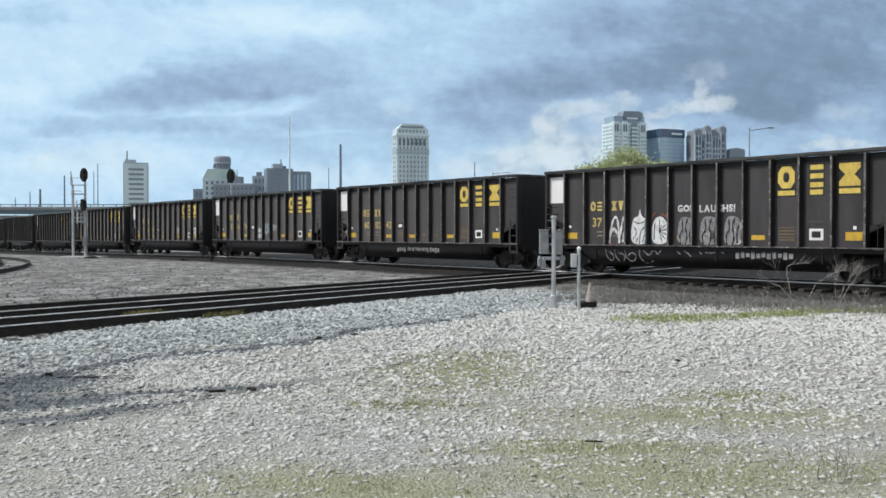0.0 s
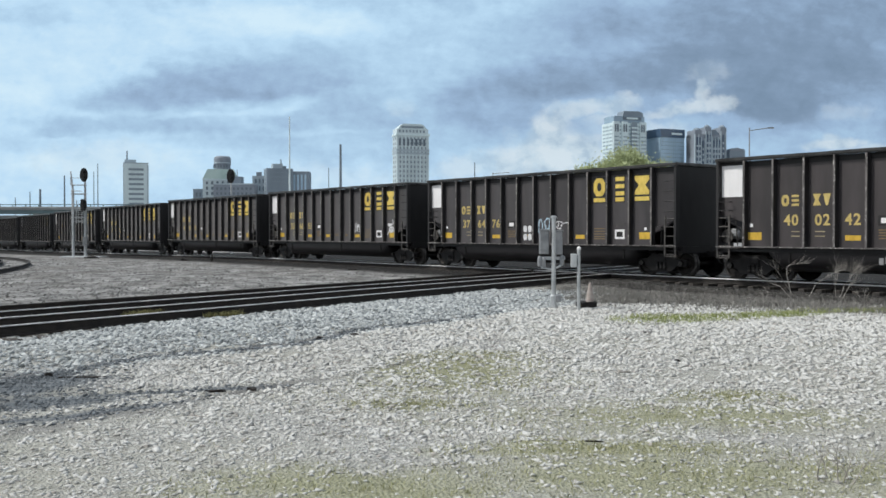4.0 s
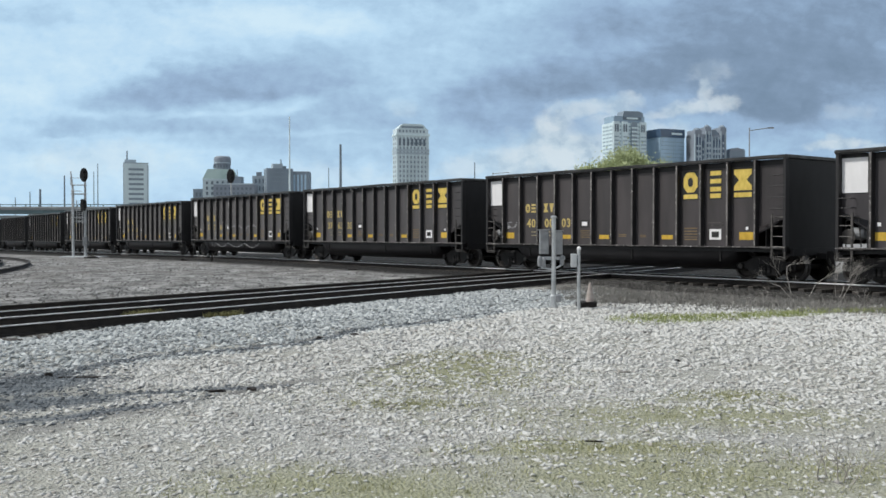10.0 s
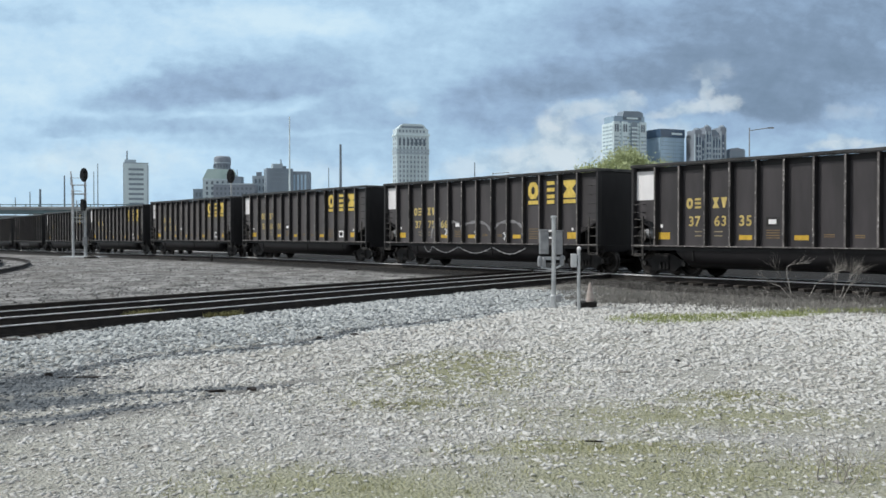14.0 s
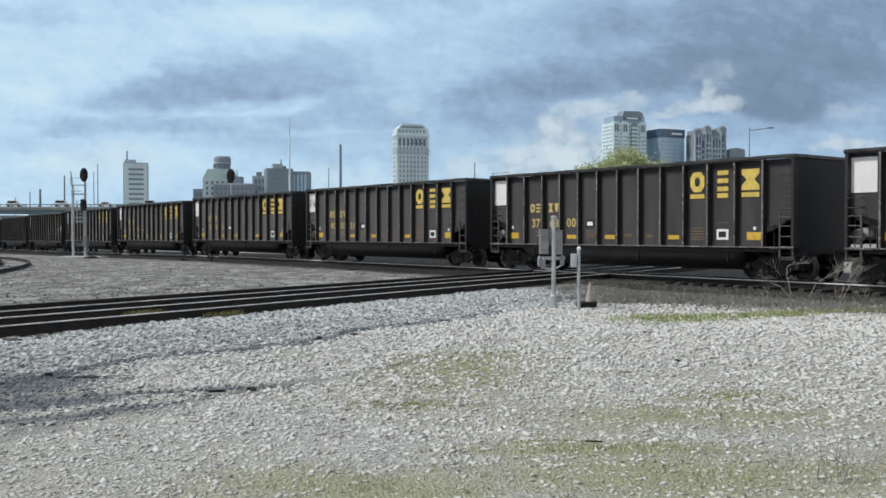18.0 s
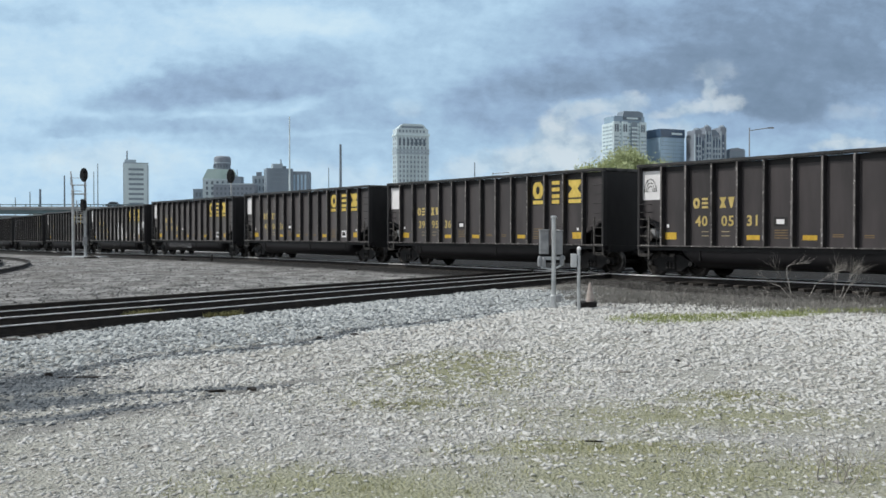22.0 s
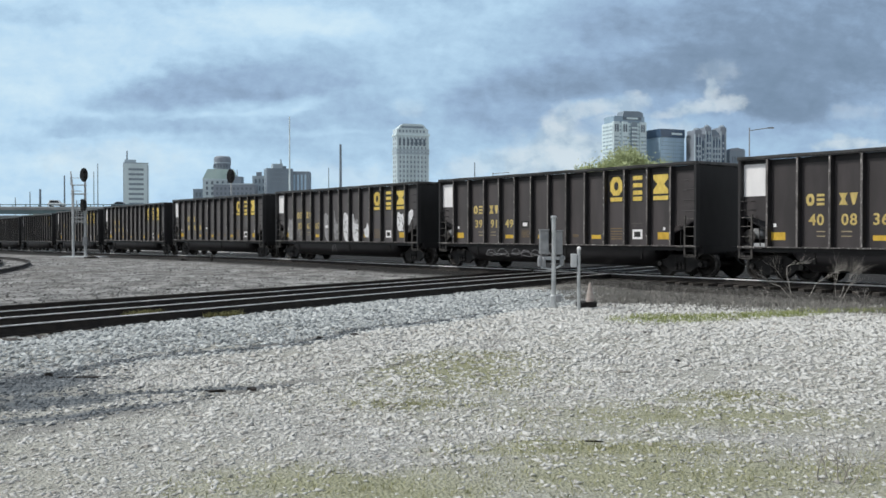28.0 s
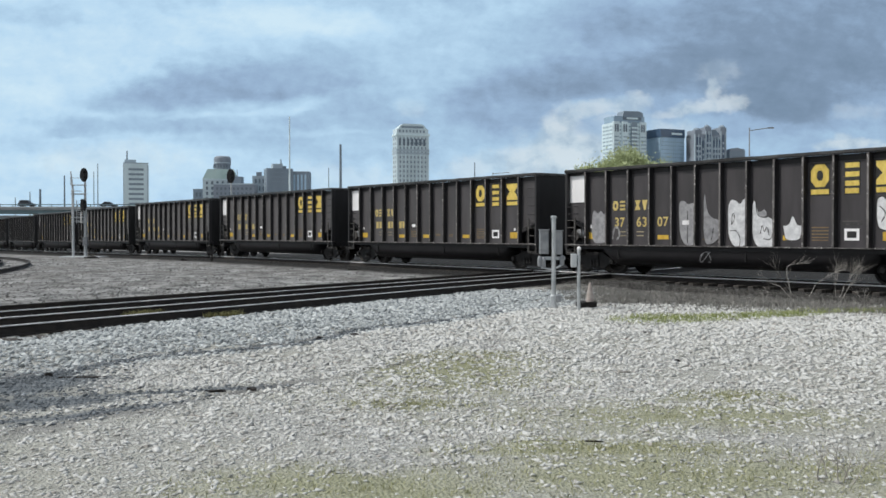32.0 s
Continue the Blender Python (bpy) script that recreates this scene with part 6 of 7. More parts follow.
def build_sky():
    na, ne = 48, 16
    vs, fs = [], []
    for j in range(ne + 1):
        e = radians(-1.5 + 34 * j / ne)
        for i in range(na + 1):
            a = radians(-62 + 124 * i / na)
            vs.append((3300 * math.sin(a) * math.cos(e), 3300 * math.cos(a) * math.cos(e), 3300 * math.sin(e)))
    for j in range(ne):
        for i in range(na):
            a = j * (na + 1) + i
            fs.append((a, a + 1, a + na + 2, a + na + 1))
    ob = new("backdrop", raw_mesh("backdrop", np.array(vs), np.array(fs), cloud_material()))
    return tagged(ob, "grey and white broken clouds over a pale blue sky", "sky", kind="structure")


SKY = build_sky()


# ---- trees and brush ----
M["bark"] = plain("bark", (0.06, 0.05, 0.04), (0.14, 0.12, 0.10), 0.9, 0, 6.0)
M["dry_twig"] = plain("dry_twig", (0.22, 0.205, 0.185), (0.44, 0.415, 0.385), 0.9, 0, 8.0)


def island_material(name, stops, rough=0.9, clumped=0.35):
    """Colour that differs from piece to piece of a joined mesh."""
    m, nt, ln, p = nodes_of(name)
    geo = nt.new("ShaderNodeNewGeometry")
    grain = noise_tex(nt, ln, geo.outputs["Position"], 45.0, 4.0)
    own = mth(nt, ln, "ADD", mth(nt, ln, "MULTIPLY", geo.outputs["Random Per Island"], 0.8), mth(nt, ln, "MULTIPLY", grain, 0.2))
    # neighbours share dust and damp
    clump = ramp(nt, ln, noise_tex(nt, ln, geo.outputs["Position"], 5.5, 3.0, 0.6), [(0.36, (0, 0, 0)), (0.64, (1, 1, 1))])
    f = mth(nt, ln, "ADD", mth(nt, ln, "MULTIPLY", own, 1.0 - clumped), mth(nt, ln, "MULTIPLY", clump, clumped))
    broad = noise_tex(nt, ln, geo.outputs["Position"], 1.5, 4.0, 0.65)
    f = mth(nt, ln, "ADD", f, mth(nt, ln, "MULTIPLY", mth(nt, ln, "SUBTRACT", broad, 0.5), 1.4 * clumped))
    ln.new(ramp(nt, ln, f, stops), p.inputs["Base Color"])
    p.inputs["Roughness"].default_value, p.inputs["Specular IOR Level"].default_value = rough, 0.2
    return m


M["leaf"] = island_material("leaf", [(0.1, (0.34, 0.39, 0.20)), (0.5, (0.42, 0.475, 0.26)), (0.9, (0.49, 0.54, 0.32))], 0.6, 0.1)
M["blade_green"] = island_material("blade_green", [(0.1, (0.25, 0.255, 0.13)), (0.5, (0.38, 0.385, 0.22)), (0.9, (0.53, 0.52, 0.34))])
M["blade_lush"] = island_material("blade_lush", [(0.1, (0.22, 0.26, 0.09)), (0.5, (0.33, 0.38, 0.15)), (0.9, (0.48, 0.50, 0.26))])
M["blade_yellow"] = island_material("blade_yellow", [(0.1, (0.14, 0.13, 0.06)), (0.9, (0.38, 0.36, 0.17))])
M["blade_dead"] = island_material("blade_dead", [(0.1, (0.06, 0.057, 0.053)), (0.5, (0.15, 0.143, 0.133)), (0.9, (0.33, 0.32, 0.30))])
M["blade_dry"] = island_material("blade_dry", [(0.1, (0.13, 0.125, 0.115)), (0.5, (0.27, 0.26, 0.242)), (0.9, (0.48, 0.47, 0.435))])
M["stone_white"] = island_material("stone_white", [(0.05, (0.12, 0.132, 0.137)), (0.3, (0.31, 0.332, 0.336)), (0.65, (0.465, 0.49, 0.49)), (0.97, (0.71, 0.73, 0.73))])
M["stone_black"] = island_material("stone_black", [(0.05, (0.018, 0.0175, 0.017)), (0.6, (0.055, 0.053, 0.051)), (0.97, (0.15, 0.146, 0.14))])
M["stone_dark"] = island_material("stone_dark", [(0.05, (0.054, 0.062, 0.068)), (0.6, (0.155, 0.172, 0.186)), (0.97, (0.38, 0.405, 0.42))])
M["stone_dirty"] = island_material("stone_dirty", [(0.05, (0.085, 0.083, 0.081)), (0.4, (0.145, 0.142, 0.138)), (0.75, (0.225, 0.222, 0.216)), (0.97, (0.36, 0.357, 0.35))])
M["stone"] = island_material("stone", [(0.03, (0.27, 0.268, 0.255)), (0.14, (0.42, 0.395, 0.36)), (0.3, (0.47, 0.47, 0.45)), (0.65, (0.575, 0.575, 0.555)), (0.97, (0.64, 0.642, 0.625))], 0.9, 0.5)


def branch(bm, a, way, length, r, depth, rng, tips):
    a, way = Vector(a), Vector(way).normalized()
    for k in range(3):
        b = a + way * (length / 3)
        tube(bm, a, b, r, r * 0.82, 5, False)
        a, r = b, r * 0.82
        way = (way + Vector((rng.uniform(-.28, .28), rng.uniform(-.28, .28), rng.uniform(-.12, .2)))).normalized()
        if depth and k:
            for _ in range(2):
                side = (way + Vector((rng.uniform(-.9, .9), rng.uniform(-.9, .9), rng.uniform(-.2, .6)))).normalized()
                branch(bm, a, side, length * rng.uniform(.5, .75), r * 0.62, depth - 1, rng, tips)
    tips.append(a)


def build_shrub(x, y, way, length, seed, n=4, r=0.018, deep=1, jit=0.7):
    rng = random.Random(seed)
    ob = thing("dry_shrub", pose(x, y, ground_z(x, y)), "leafless grey-brown shrub in dry grass by the track", "shrub", "dry shrubs by the track")
    for i in range(n):
        bm = bmesh.new()
        w = Vector(way) + Vector((rng.uniform(-jit, jit), rng.uniform(-.3, .3), rng.uniform(-.3, .3) * jit))
        branch(bm, (rng.uniform(-.15, .15), rng.uniform(-.1, .1), -0.05), w, length * rng.uniform(.7, 1.1), r, deep, rng, [])
        part("stem", bm, M["dry_twig"], ob)


for q in ((4.0, 23.2, (0.2, 0, 1), 0.5, 8, 2, 0.01), (2.87, 7.0, (0.3, 0, 1), 0.26, 21, 6, 0.006, 1), (2.55, 8.4, (0.2, 0, 1), 0.16, 22, 5, 0.004, 1), (8.6, 25.6, (0, 0, 1), 0.4, 31, 4, 0.006, 1), (11.2, 25.4, (-0.2, 0, 1), 0.4, 32, 5, 0.006, 1)):
    build_shrub(*q)


def build_bare_bush(x, y, stems, seed):
    """A bush of a few bent grey stems that end in fine twigs; stems are (thickness, twigs, bends)."""
    rng = random.Random(seed)
    ob = thing("dry_shrub", pose(x, y, ground_z(x, y)), "leafless bush of bent grey stems with fine twigs", "shrub", "dry shrubs by the track")
    for r, twigs, bends in stems:
        bm = bmesh.new()
        pts = [Vector((a, rng.uniform(-0.1, 0.1), b)) for a, b in bends]
        fine = []
        for k, (a, b) in enumerate(zip(pts, pts[1:])):
            m = (a + b) / 2 + Vector((rng.uniform(-.04, .04), rng.uniform(-.05, .05), rng.uniform(-.03, .03)))
            tube(bm, a, m, r, r * 0.85, 6, False)
            tube(bm, m, b, r * 0.85, r * 0.7, 6, False)
            r *= 0.7
            fine += [m, b] if k else [b]
        for i in range(twigs * 2):
            o = fine[-1] if i % 3 else rng.choice(fine)
            way = (pts[-1] - pts[-2]).normalized() + Vector((rng.uniform(-.55, .55), rng.uniform(-.5, .5), rng.uniform(-.35, .5)))
            branch(bm, o, way, rng.uniform(0.16, 0.42), 0.0042, 1, rng, [])
        part("stem", bm, M["dry_twig"], ob)


build_bare_bush(9.6, 26.4, [(0.016, 4, ((0.0, -0.05), (-0.38, 0.36), (-0.72, 0.52))), (0.015, 4, ((-0.04, -0.05), (-0.14, 0.45), (-0.2, 0.9), (0.05, 0.97))),
                             (0.013, 7, ((0.34, -0.05), (0.55, 0.42), (1.1, 0.74))), (0.010, 4, ((0.1, -0.05), (-0.3, 0.5), (-0.55, 0.85)))], 3)
build_bare_bush(10.65, 26.2, [(0.012, 10, ((0.0, -0.05), (0.22, 0.4), (0.38, 0.64))), (0.013, 8, ((0.1, -0.05), (0.36, 0.42), (0.55, 0.66))), (0.010, 5, ((0.02, -0.05), (-0.05, 0.4), (0.05, 0.7)))], 9)


def build_tree(x, y, h, spread, seed, leaves=2600):
    rng = random.Random(seed)
    z = ground_z(x, y)
    ob = thing("tree", pose(x, y, z), "broad young tree with fresh yellow-green spring leaves", "tree", "trees beyond the tracks")
    bm = bmesh.new()
    tube(bm, (0, 0, -0.2), (0.1, 0, h * 0.4), 0.26, 0.17, 8)
    part("trunk", bm, M["bark"], ob)
    tips, bm = [], bmesh.new()
    for i in range(9):
        a = i * 2.4
        branch(bm, (0.1, 0, h * (0.25 + 0.02 * i)), (math.cos(a) * 0.7, math.sin(a) * 0.7, 0.8), h * 0.26, 0.09, 2, rng, tips)
    part("limbs", bm, M["bark"], ob)
    vs, fs = [], []
    clumps = []
    while len(clumps) < 130:
        d = Vector([rng.gauss(0, 1) for _ in range(3)]).normalized() * rng.uniform(0.45, 1.0)
        clumps.append((Vector((d.x * h * 0.36 * spread, d.y * h * 0.36 * spread, h * 0.62 + d.z * h * 0.36)), rng.uniform(0.05, 0.10) * h))
    for i in range(leaves):
        o, k = rng.choice(clumps)
        c = o + Vector([rng.gauss(0, k * 0.6) for _ in range(3)])
        q = Euler((rng.uniform(0, 6), rng.uniform(0, 6), rng.uniform(0, 6))).to_matrix()
        r = rng.uniform(0.06, 0.15)
        k = len(vs)
        for px, py in ((-1, 0), (0, -.5), (1, 0), (0, .5)):
            vs.append(c + q @ Vector((px * r, py * r, 0.1 * r * px)))
        fs.append((k, k + 1, k + 2, k + 3))
    part("crown", raw_mesh("crown", np.array([tuple(v) for v in vs]), np.array(fs), M["leaf"]), None, ob)


build_tree(17.4, 90, 9.6, 1.12, 2, 52000)
build_tree(14.6, 93, 8.3, 0.9, 7, 26000)


# ---- loose cover: ballast stones, grass and dry stalks ----
def blades(name, label, spots, count, h0, h1, mat, seed, width=0.008):
    """Blades of grass thrown round spots (x, y, rx, ry, turn)."""
    rng = np.random.default_rng(seed)
    k = rng.integers(0, len(spots), count)
    sp = np.array(spots)[k]
    r, a = rng.random(count) ** 0.75, rng.random(count) * 2 * np.pi
    u, v = r * np.cos(a) * sp[:, 2], r * np.sin(a) * sp[:, 3]
    ca, sa = np.cos(sp[:, 4]), np.sin(sp[:, 4])
    x, y = sp[:, 0] + u * ca - v * sa, sp[:, 1] + u * sa + v * ca
    z = np.array([ground_z(p, q) for p, q in zip(x, y)])
    h = h0 + (h1 - h0) * rng.random(count) ** 1.6
    t = rng.random(count) * 2 * np.pi
    w = width * (0.6 + 0.8 * rng.random(count))
    lean = h * (0.1 + 0.7 * rng.random(count))
    t2 = rng.random(count) * 2 * np.pi
    base = np.stack([x, y, z - 0.01], 1)
    sidev = np.stack([np.cos(t) * w, np.sin(t) * w, 0 * w], 1)
    mid = base + np.stack([np.cos(t2) * lean * 0.35, np.sin(t2) * lean * 0.35, h * 0.6], 1)
    tip = base + np.stack([np.cos(t2) * lean, np.sin(t2) * lean, h], 1)
    vs = np.stack([base - sidev, base + sidev, mid + sidev * 0.7, tip, mid - sidev * 0.7], 1).reshape(-1, 3)
    fs = (np.arange(count) * 5)[:, None] + np.arange(5)[None, :]
    ob = new(name, raw_mesh(name, vs, fs, M[mat]))
    tagged(ob, label, "grass", kind="stuff")


blades("dry_grass", "dry grey-brown grass and stalks along the track", [(5.6, 26.6, 3.6, 1.5, -0.75), (7.0, 25.2, 3.6, 1.8, -0.6), (8.2, 23.6, 4.4, 2.2, -0.35), (9.5, 24.6, 3.6, 1.5, -0.8), (11.0, 22.2, 5.0, 2.0, -0.25), (13.2, 19.6, 4.0, 1.6, -0.4), (4.6, 26.3, 1.2, 1.5, -0.6), (5.0, 28.6, 2.4, 1.5, -0.9), (6.3, 27.6, 2.6, 1.3, -0.9)], 60000, 0.015, 0.14, "blade_dry", 5, 0.007)
blades("trackside_weeds", "low dead weeds at the tie ends", [(TRACK_X + DIRX * s + DIRY * 2.2, TRACK_Y + DIRY * s - DIRX * 2.2, 1.5, 1.1, math.atan2(DIRY, DIRX)) for s in np.arange(6.0, 19.0, 1.5)], 26000, 0.02, 0.15, "blade_dead", 15, 0.008)
blades("green_grass", "strip of fresh green grass in gravel", [(4.6, 20.2, 1.3, 1.0, 0.3), (5.2, 20.5, 1.3, 0.9, 0.3), (6.6, 20.9, 1.6, 0.7, 0.35), (7.6, 21.3, 1.2, 0.6, 0.35), (9.4, 22.2, 1.6, 0.7, 0.3), (10.6, 22.4, 1.0, 0.6, 0.2)], 9500, 0.015, 0.12, "blade_lush", 6, 0.007)
blades("sparse_grass", "sparse pale green grass growing through gravel", [(0.35, 13.6, 1.2, 1.2, 0), (0.3, 12.6, 1.3, 1.6, 0), (0.35, 14.3, 1.0, 0.5, 0), (0.4, 13.0, 1.3, 1.8, 0), (3.2, 10.6, 0.7, 0.5, 0), (-0.3, 10.2, 0.8, 0.3, 0), (1.3, 8.0, 1.5, 0.35, 0), (0.2, 11.3, 1.7, 1.0, 0), (2.2, 9.4, 2.0, 0.9, 0), (1.9, 7.1, 2.2, 0.8, 0), (-0.6, 6.8, 1.6, 0.8, 0), (3.2, 7.3, 1.6, 0.9, 0), (0.5, 9.0, 3.0, 3.0, 0)], 19000, 0.012, 0.055, "blade_green", 7, 0.004)
blades("rail_weeds", "yellowed weeds caught between the rails", [(-4.5, 19.9, 0.6, 0.05, 0.99), (-6.2, 20.1, 0.6, 0.05, 0.99)], 1100, 0.04, 0.16, "blade_yellow", 8, 0.012)


def scatter(name, label, mat, x, y, size, rng, lift=0.12):
    """Small angular stones, one at each place, joined as loose cover."""
    n = len(x)
    z = np.array([ground_z(p, q) for p, q in zip(x, y)])
    octa = np.array([(1, 0, 0), (0, 1, 0), (-1, 0, 0), (0, -1, 0), (0, 0, 1), (0, 0, -1)], float)
    v = octa[None] + (rng.random((n, 6, 3)) - 0.5) * 0.75
    v *= (size[:, None] * np.stack([1.0 + 0.8 * rng.random(n), 0.75 + 0.5 * rng.random(n), 0.3 + 0.35 * rng.random(n)], 1))[:, None, :]
    a, b = rng.random(n) * 6.283, (rng.random(n) - 0.5) * 1.0
    cb, sb = np.cos(b)[:, None], np.sin(b)[:, None]
    vx, vz = v[..., 0] * cb - v[..., 2] * sb, v[..., 0] * sb + v[..., 2] * cb
    ca, sa = np.cos(a)[:, None], np.sin(a)[:, None]
    out = np.stack([vx * ca - v[..., 1] * sa + x[:, None], vx * sa + v[..., 1] * ca + y[:, None], vz + (z + size * lift)[:, None]], 2)
    tris = np.array([(0, 1, 4), (1, 2, 4), (2, 3, 4), (3, 0, 4), (1, 0, 5), (2, 1, 5), (3, 2, 5), (0, 3, 5)])
    fs = ((np.arange(n) * 6)[:, None, None] + tris[None]).reshape(-1, 3)
    tagged(new(name, raw_mesh(name, out.reshape(-1, 3), fs, M[mat])), label, "gravel", kind="stuff")


def oily(x, y, wav):
    """How oily the ground is at each place."""
    out = 0.0
    for cx, cy, rx, ry, turn in OILY:
        ca, sa = math.cos(turn), math.sin(turn)
        u, v = (x - cx) * ca + (y - cy) * sa, (y - cy) * ca - (x - cx) * sa + 0.25 * wav * min(1.0, ry * 2)
        out = out + np.exp(-(u / (rx * 1.1)) ** 2 - (v / (ry * 1.2)) ** 2)
    return out


def build_stones():
    rng = np.random.default_rng(11)
    n = 185000
    y = np.sqrt(rng.random(n) * (29.0 ** 2 - 3.6 ** 2) + 3.6 ** 2)
    x = (rng.random(n) - 0.5) * (1.02 * y + 0.8)
    e = (x + 7.29) * -0.836 + (y - 15.9) * 0.549
    keep = (e < 5.5) & ((y < 24.5) | (e > -4.3)) & (np.abs(e) > 0.12) & (np.abs(e - 1.505) > 0.12) & (np.abs(e - 2.85) > 0.12) & ((e < 0.3) | (e > 4.3))
    wav = 0.35 * np.sin(x * 1.3 + 0.7 * y) + 0.2 * np.sin(x * 3.1 - y) + 0.12 * np.sin(x * 7.0 + 2 * y)
    green = sum(np.exp(-((x - cx) / rx) ** 2 - ((y - cy) / ry) ** 2) for cx, cy, rx, ry in ((0.35, 13.0, 1.1, 1.7), (1.3, 8.0, 1.3, 0.3), (2.2, 9.4, 1.6, 0.6), (1.9, 7.1, 2.0, 0.6), (-0.6, 6.8, 1.3, 0.5)))
    dark = oily(x, y, wav)
    dry = np.exp(-(((x - 9) * 0.95 - (y - 23.5) * -0.3) / 6) ** 2 - (((x - 9) * 0.3 + (y - 23.5) * 0.95) / 2.0) ** 2)
    # stones thinned over the ruts and over the painted toe shadow
    rut_and_toe_shade = sum(k * np.exp(-((e - e0 + wav * 0.5) / w) ** 2) for e0, w, k in ((-3.85, 0.30, 1.0), (-6.9, 0.25, 0.9), (-5.2, 0.14, 0.7))) * np.clip((3.5 - x) / 3.0, 0, 1)
    thin = 0.25 + 0.25 * np.sin(x * 0.9 + 1.3 * np.sin(y * 0.6)) * np.sin(y * 0.8 + np.sin(x * 0.7))
    # bare spots of a hand's to an arm's width between the heaped stones
    spots = np.zeros(n)
    for _ in range(14):
        a, k = rng.random() * 6.283, 6.283 / (0.35 + 0.9 * rng.random())
        spots += np.sin(k * (np.cos(a) * x + np.sin(a) * y) + 6.283 * rng.random())
    thin = thin + np.clip(spots / 7.0, 0, 0.45)
    field = np.where(e < -4.2, thin, np.clip(spots / 9.0, 0, 0.4))
    keep &= rng.random(n) > np.maximum.reduce([0.82 * green, 1.3 * dark, 0.95 * dry, rut_and_toe_shade, field])
    x, y, e = x[keep], y[keep], e[keep]
    bed = e + 0.4 * wav[keep] > -4.2
    size = (0.013 + 0.024 * rng.random(len(x)) ** 2.0) * np.clip(0.32 + 0.06 * y, 0.62, 1.45)
    scatter("ballast_stones", "loose clean white limestone ballast beside the rails", "stone_white", x[bed], y[bed], size[bed] * 1.25, rng)
    scatter("gravel_stones", "loose pale grey crushed gravel stones", "stone", x[~bed], y[~bed], size[~bed] * 1.2, rng, 0.08)
    n = 9000
    x, y = -6.8 + 6.2 * rng.random(n), 8.0 + 5.2 * rng.random(n)
    wav = 0.35 * np.sin(x * 1.3 + 0.7 * y) + 0.2 * np.sin(x * 3.1 - y)
    dark = oily(x, y, wav)
    keep = rng.random(n) < 1.2 * dark
    # dark stones drawn as the shadow line where the ballast shoulder ends
    q, k = -5 + 17 * rng.random(5200), rng.normal(0, 0.09, 5200)
    tx, ty = -7.29 + 0.549 * q + 0.836 * 3.9, 15.9 + 0.836 * q - 0.549 * 3.9
    k -= 0.5 * (0.35 * np.sin(tx * 1.3 + 0.7 * ty) + 0.2 * np.sin(tx * 3.1 - ty))
    x, y = np.concatenate([x[keep], tx - 0.836 * k]), np.concatenate([y[keep], ty + 0.549 * k])
    scatter("dark_gravel", "dark blue-grey gravel: oily patches and a shadow line at the shoulder toe", "stone_dark", x, y, 0.012 + 0.02 * rng.random(len(x)) ** 2, rng)
    # coarser, dirtier stones out to the train and over the yard beyond
    n = 36000
    x, y = -6 + 24 * rng.random(n), 24 + 12 * rng.random(n)
    lat = (x - TRACK_X) * -DIRY + (y - TRACK_Y) * DIRX
    e = (x + 7.29) * -0.836 + (y - 15.9) * 0.549
    keep = (lat < -2.2) & (np.abs(x) < 0.52 * y) & (e < -3.6)
    x, y = x[keep], y[keep]
    scatter("trackside_stones", "dirty grey gravel between the posts and the train", "stone_dirty", x, y, 0.018 + 0.03 * rng.random(len(x)) ** 2, rng)
    n = 15000
    s, lat = 5.6 + 13.4 * rng.random(n), 0.2 - 2.7 * rng.random(n)
    scatter("oily_ballast", "dark oily ballast along the tie ends", "stone_black", TRACK_X + DIRX * s - DIRY * lat, TRACK_Y + DIRY * s + DIRX * lat, 0.018 + 0.03 * rng.random(n) ** 2, rng)
    n = 15000
    y = 22 + 56 * rng.random(n) ** 1.2
    x = -0.5 * y + 0.62 * y * rng.random(n)
    e = (x + 7.29) * -0.836 + (y - 15.9) * 0.549
    lat = (x - TRACK_X) * -DIRY + (y - TRACK_Y) * DIRX
    keep = (e > 4.2) & (lat < -2.4)
    x, y = x[keep], y[keep]
    scatter("yard_stones", "mixed dirty stones over the rail yard", "stone_dirty", x, y, 0.016 + 0.042 * rng.random(len(x)) ** 2.4, rng)


build_stones()


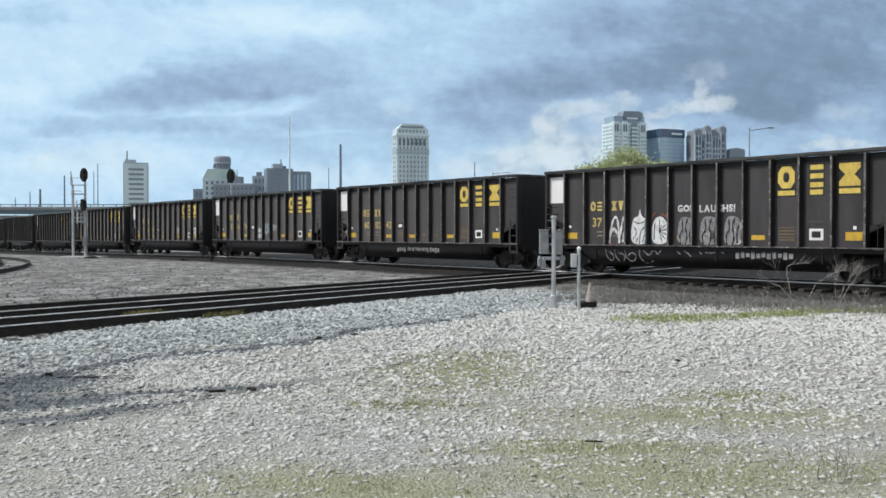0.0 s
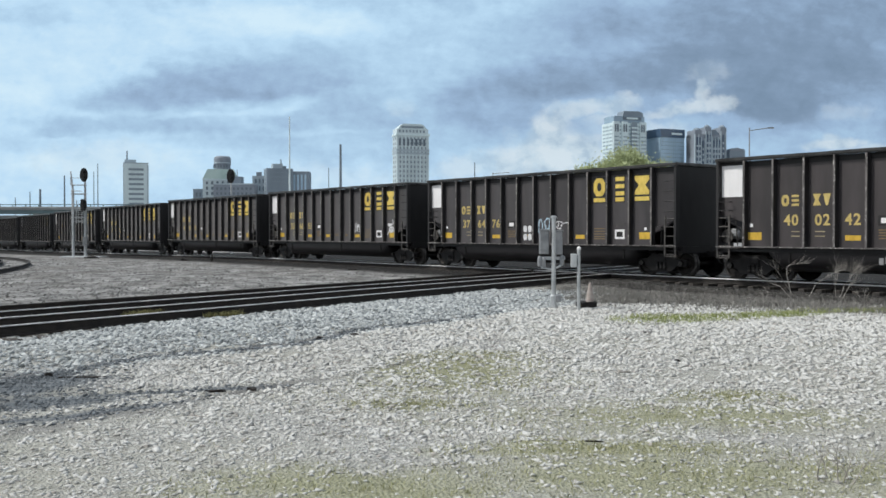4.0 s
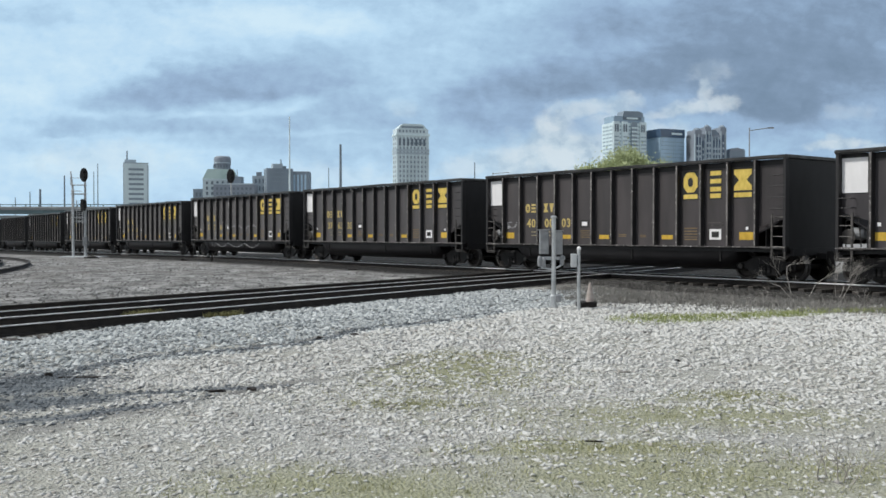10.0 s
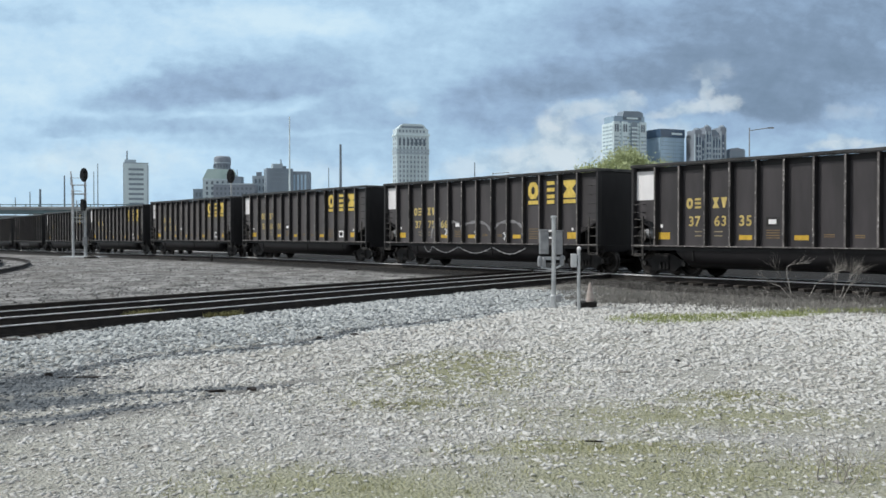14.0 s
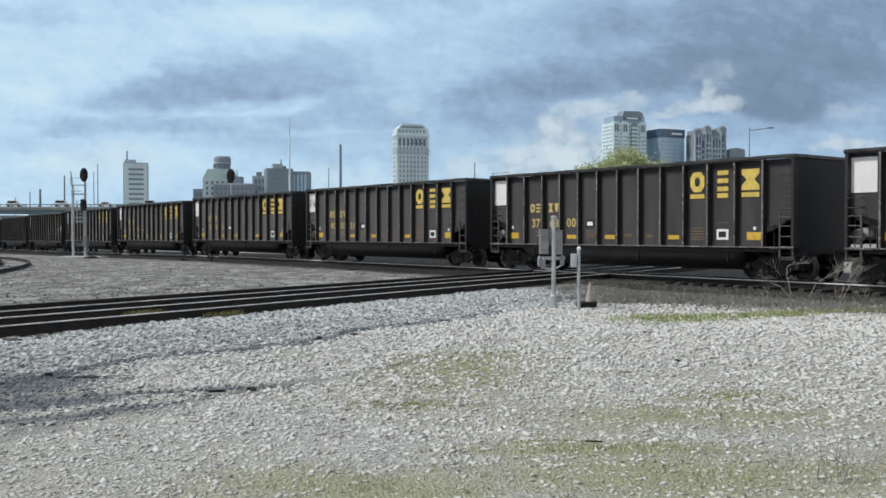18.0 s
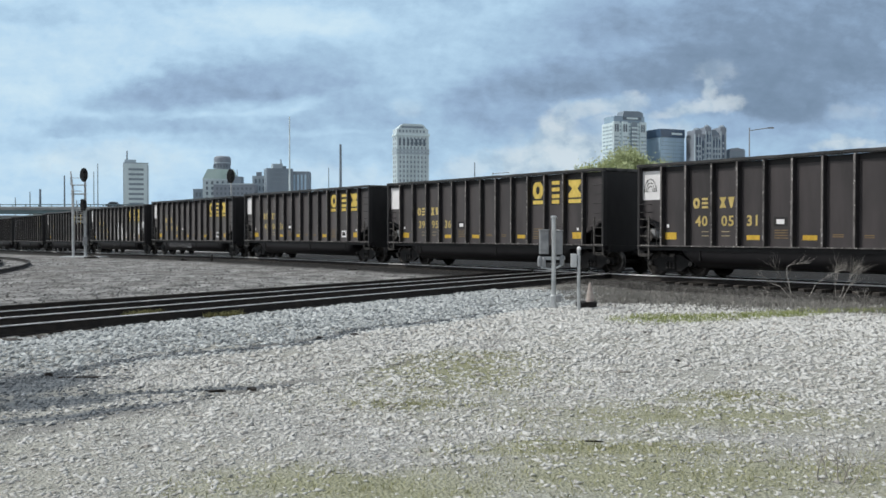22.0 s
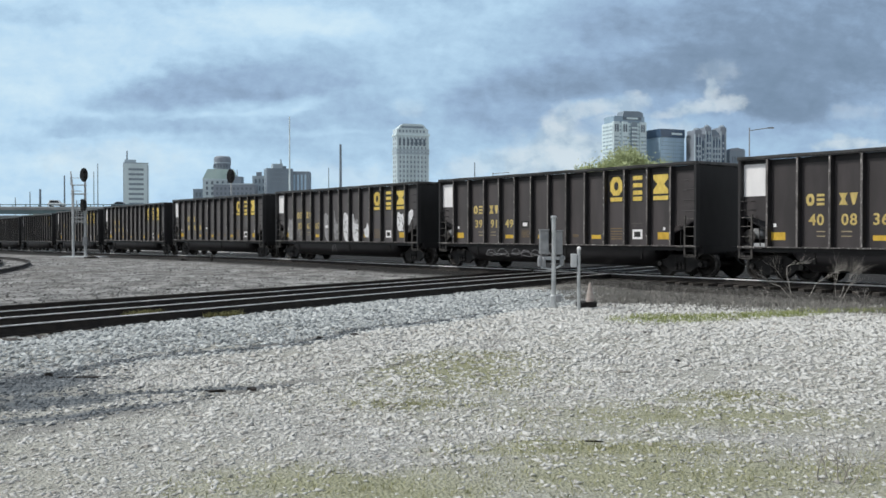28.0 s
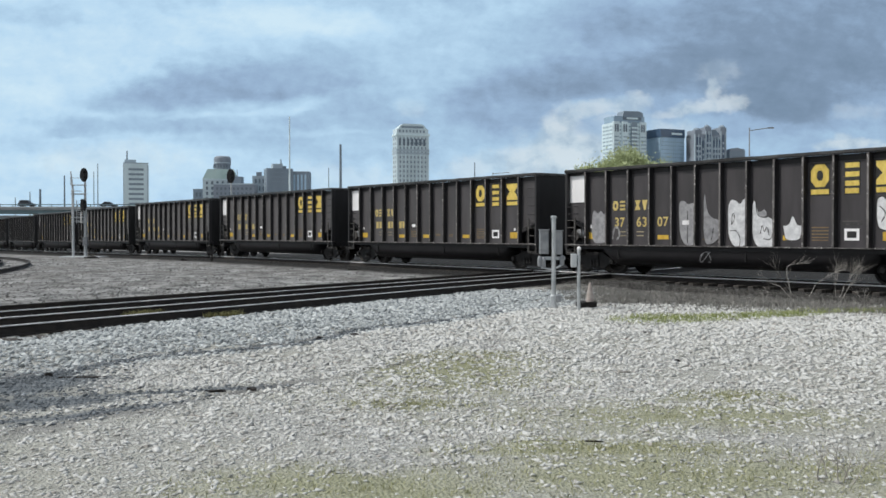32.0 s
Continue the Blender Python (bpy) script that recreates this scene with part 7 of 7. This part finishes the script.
def build_debris():
    """Broken tie ends, clods and scrap lying about in the gravel."""
    rng = random.Random(4)
    for x, y, l, w, h in ((-2.1, 16.4, 0.10, 0.06, 0.05), (-1.55, 16.9, 0.14, 0.06, 0.05), (-0.7, 15.9, 0.2, 0.03, 0.02), (-4.5, 12.0, 0.55, 0.03, 0.02), (-4.95, 12.1, 0.09, 0.06, 0.04), (1.3, 8.3, 0.16, 0.025, 0.015), (-2.6, 11.0, 0.22, 0.05, 0.03), (-2.2, 11.1, 0.1, 0.06, 0.04), (3.3, 13.6, 0.07, 0.05, 0.03),
                          (-25.5, 70.0, 0.9, 0.25, 0.16), (-16.2, 60.5, 0.35, 0.2, 0.12), (-14.0, 58.5, 0.12, 0.12, 0.4), (-4.2, 45.0, 0.45, 0.2, 0.1)):
        bm = bmesh.new()
        box(bm, -l / 2, l / 2, -w / 2, w / 2, -0.02, h)
        bmesh.ops.subdivide_edges(bm, edges=bm.edges[:], cuts=2, use_grid_fill=True)
        for v in bm.verts:
            v.co += Vector((rng.uniform(-1, 1) * l * 0.1, rng.uniform(-1, 1) * w * 0.2, rng.uniform(-1, 1) * h * 0.25))
            v.co.z *= 1 - 0.5 * abs(v.co.x) / l
        ob = new("timber_scrap", mesh_of("timber_scrap", bm, M["rail_web"]))
        ob.matrix_world = pose(x, y, ground_z(x, y), 0, 0, rng.uniform(-25, 25))
        tagged(ob, "dark broken scrap of timber lying on gravel", "debris", "scraps on the gravel")


build_debris()


# ---- what moves ----
def motions():
    walk(SKY, [(0.0, pose(0, 0, 0, 0, 0, 0.33)), (14.0, pose(0, 0, 0, 0, 0, 0)), (32.0, pose(0, 0, 0, 0, 0, -0.36))])
    times = [2.0 * i for i in range(17)]
    for k, ob in enumerate(VEHICLES):
        walk(ob, [(t, vehicle_pose(k, t)) for t in times])
    spin = math.degrees(SPEED / 0.457)
    for n, car in CARS.items():
        walk(car, [(t, car_pose(n, t)) for t in times])
    for n in range(-6, 10):
        for bog in CARS[n].children:
            for w in bog.children:
                if w.name.startswith("wheelset"):
                    x, y, z = w.location
                    walk(w, [(0.1 * i, pose(x, y, z, 0, (37 * n + spin * 0.1 * i) % 360, 0)) for i in range(321)])


motions()
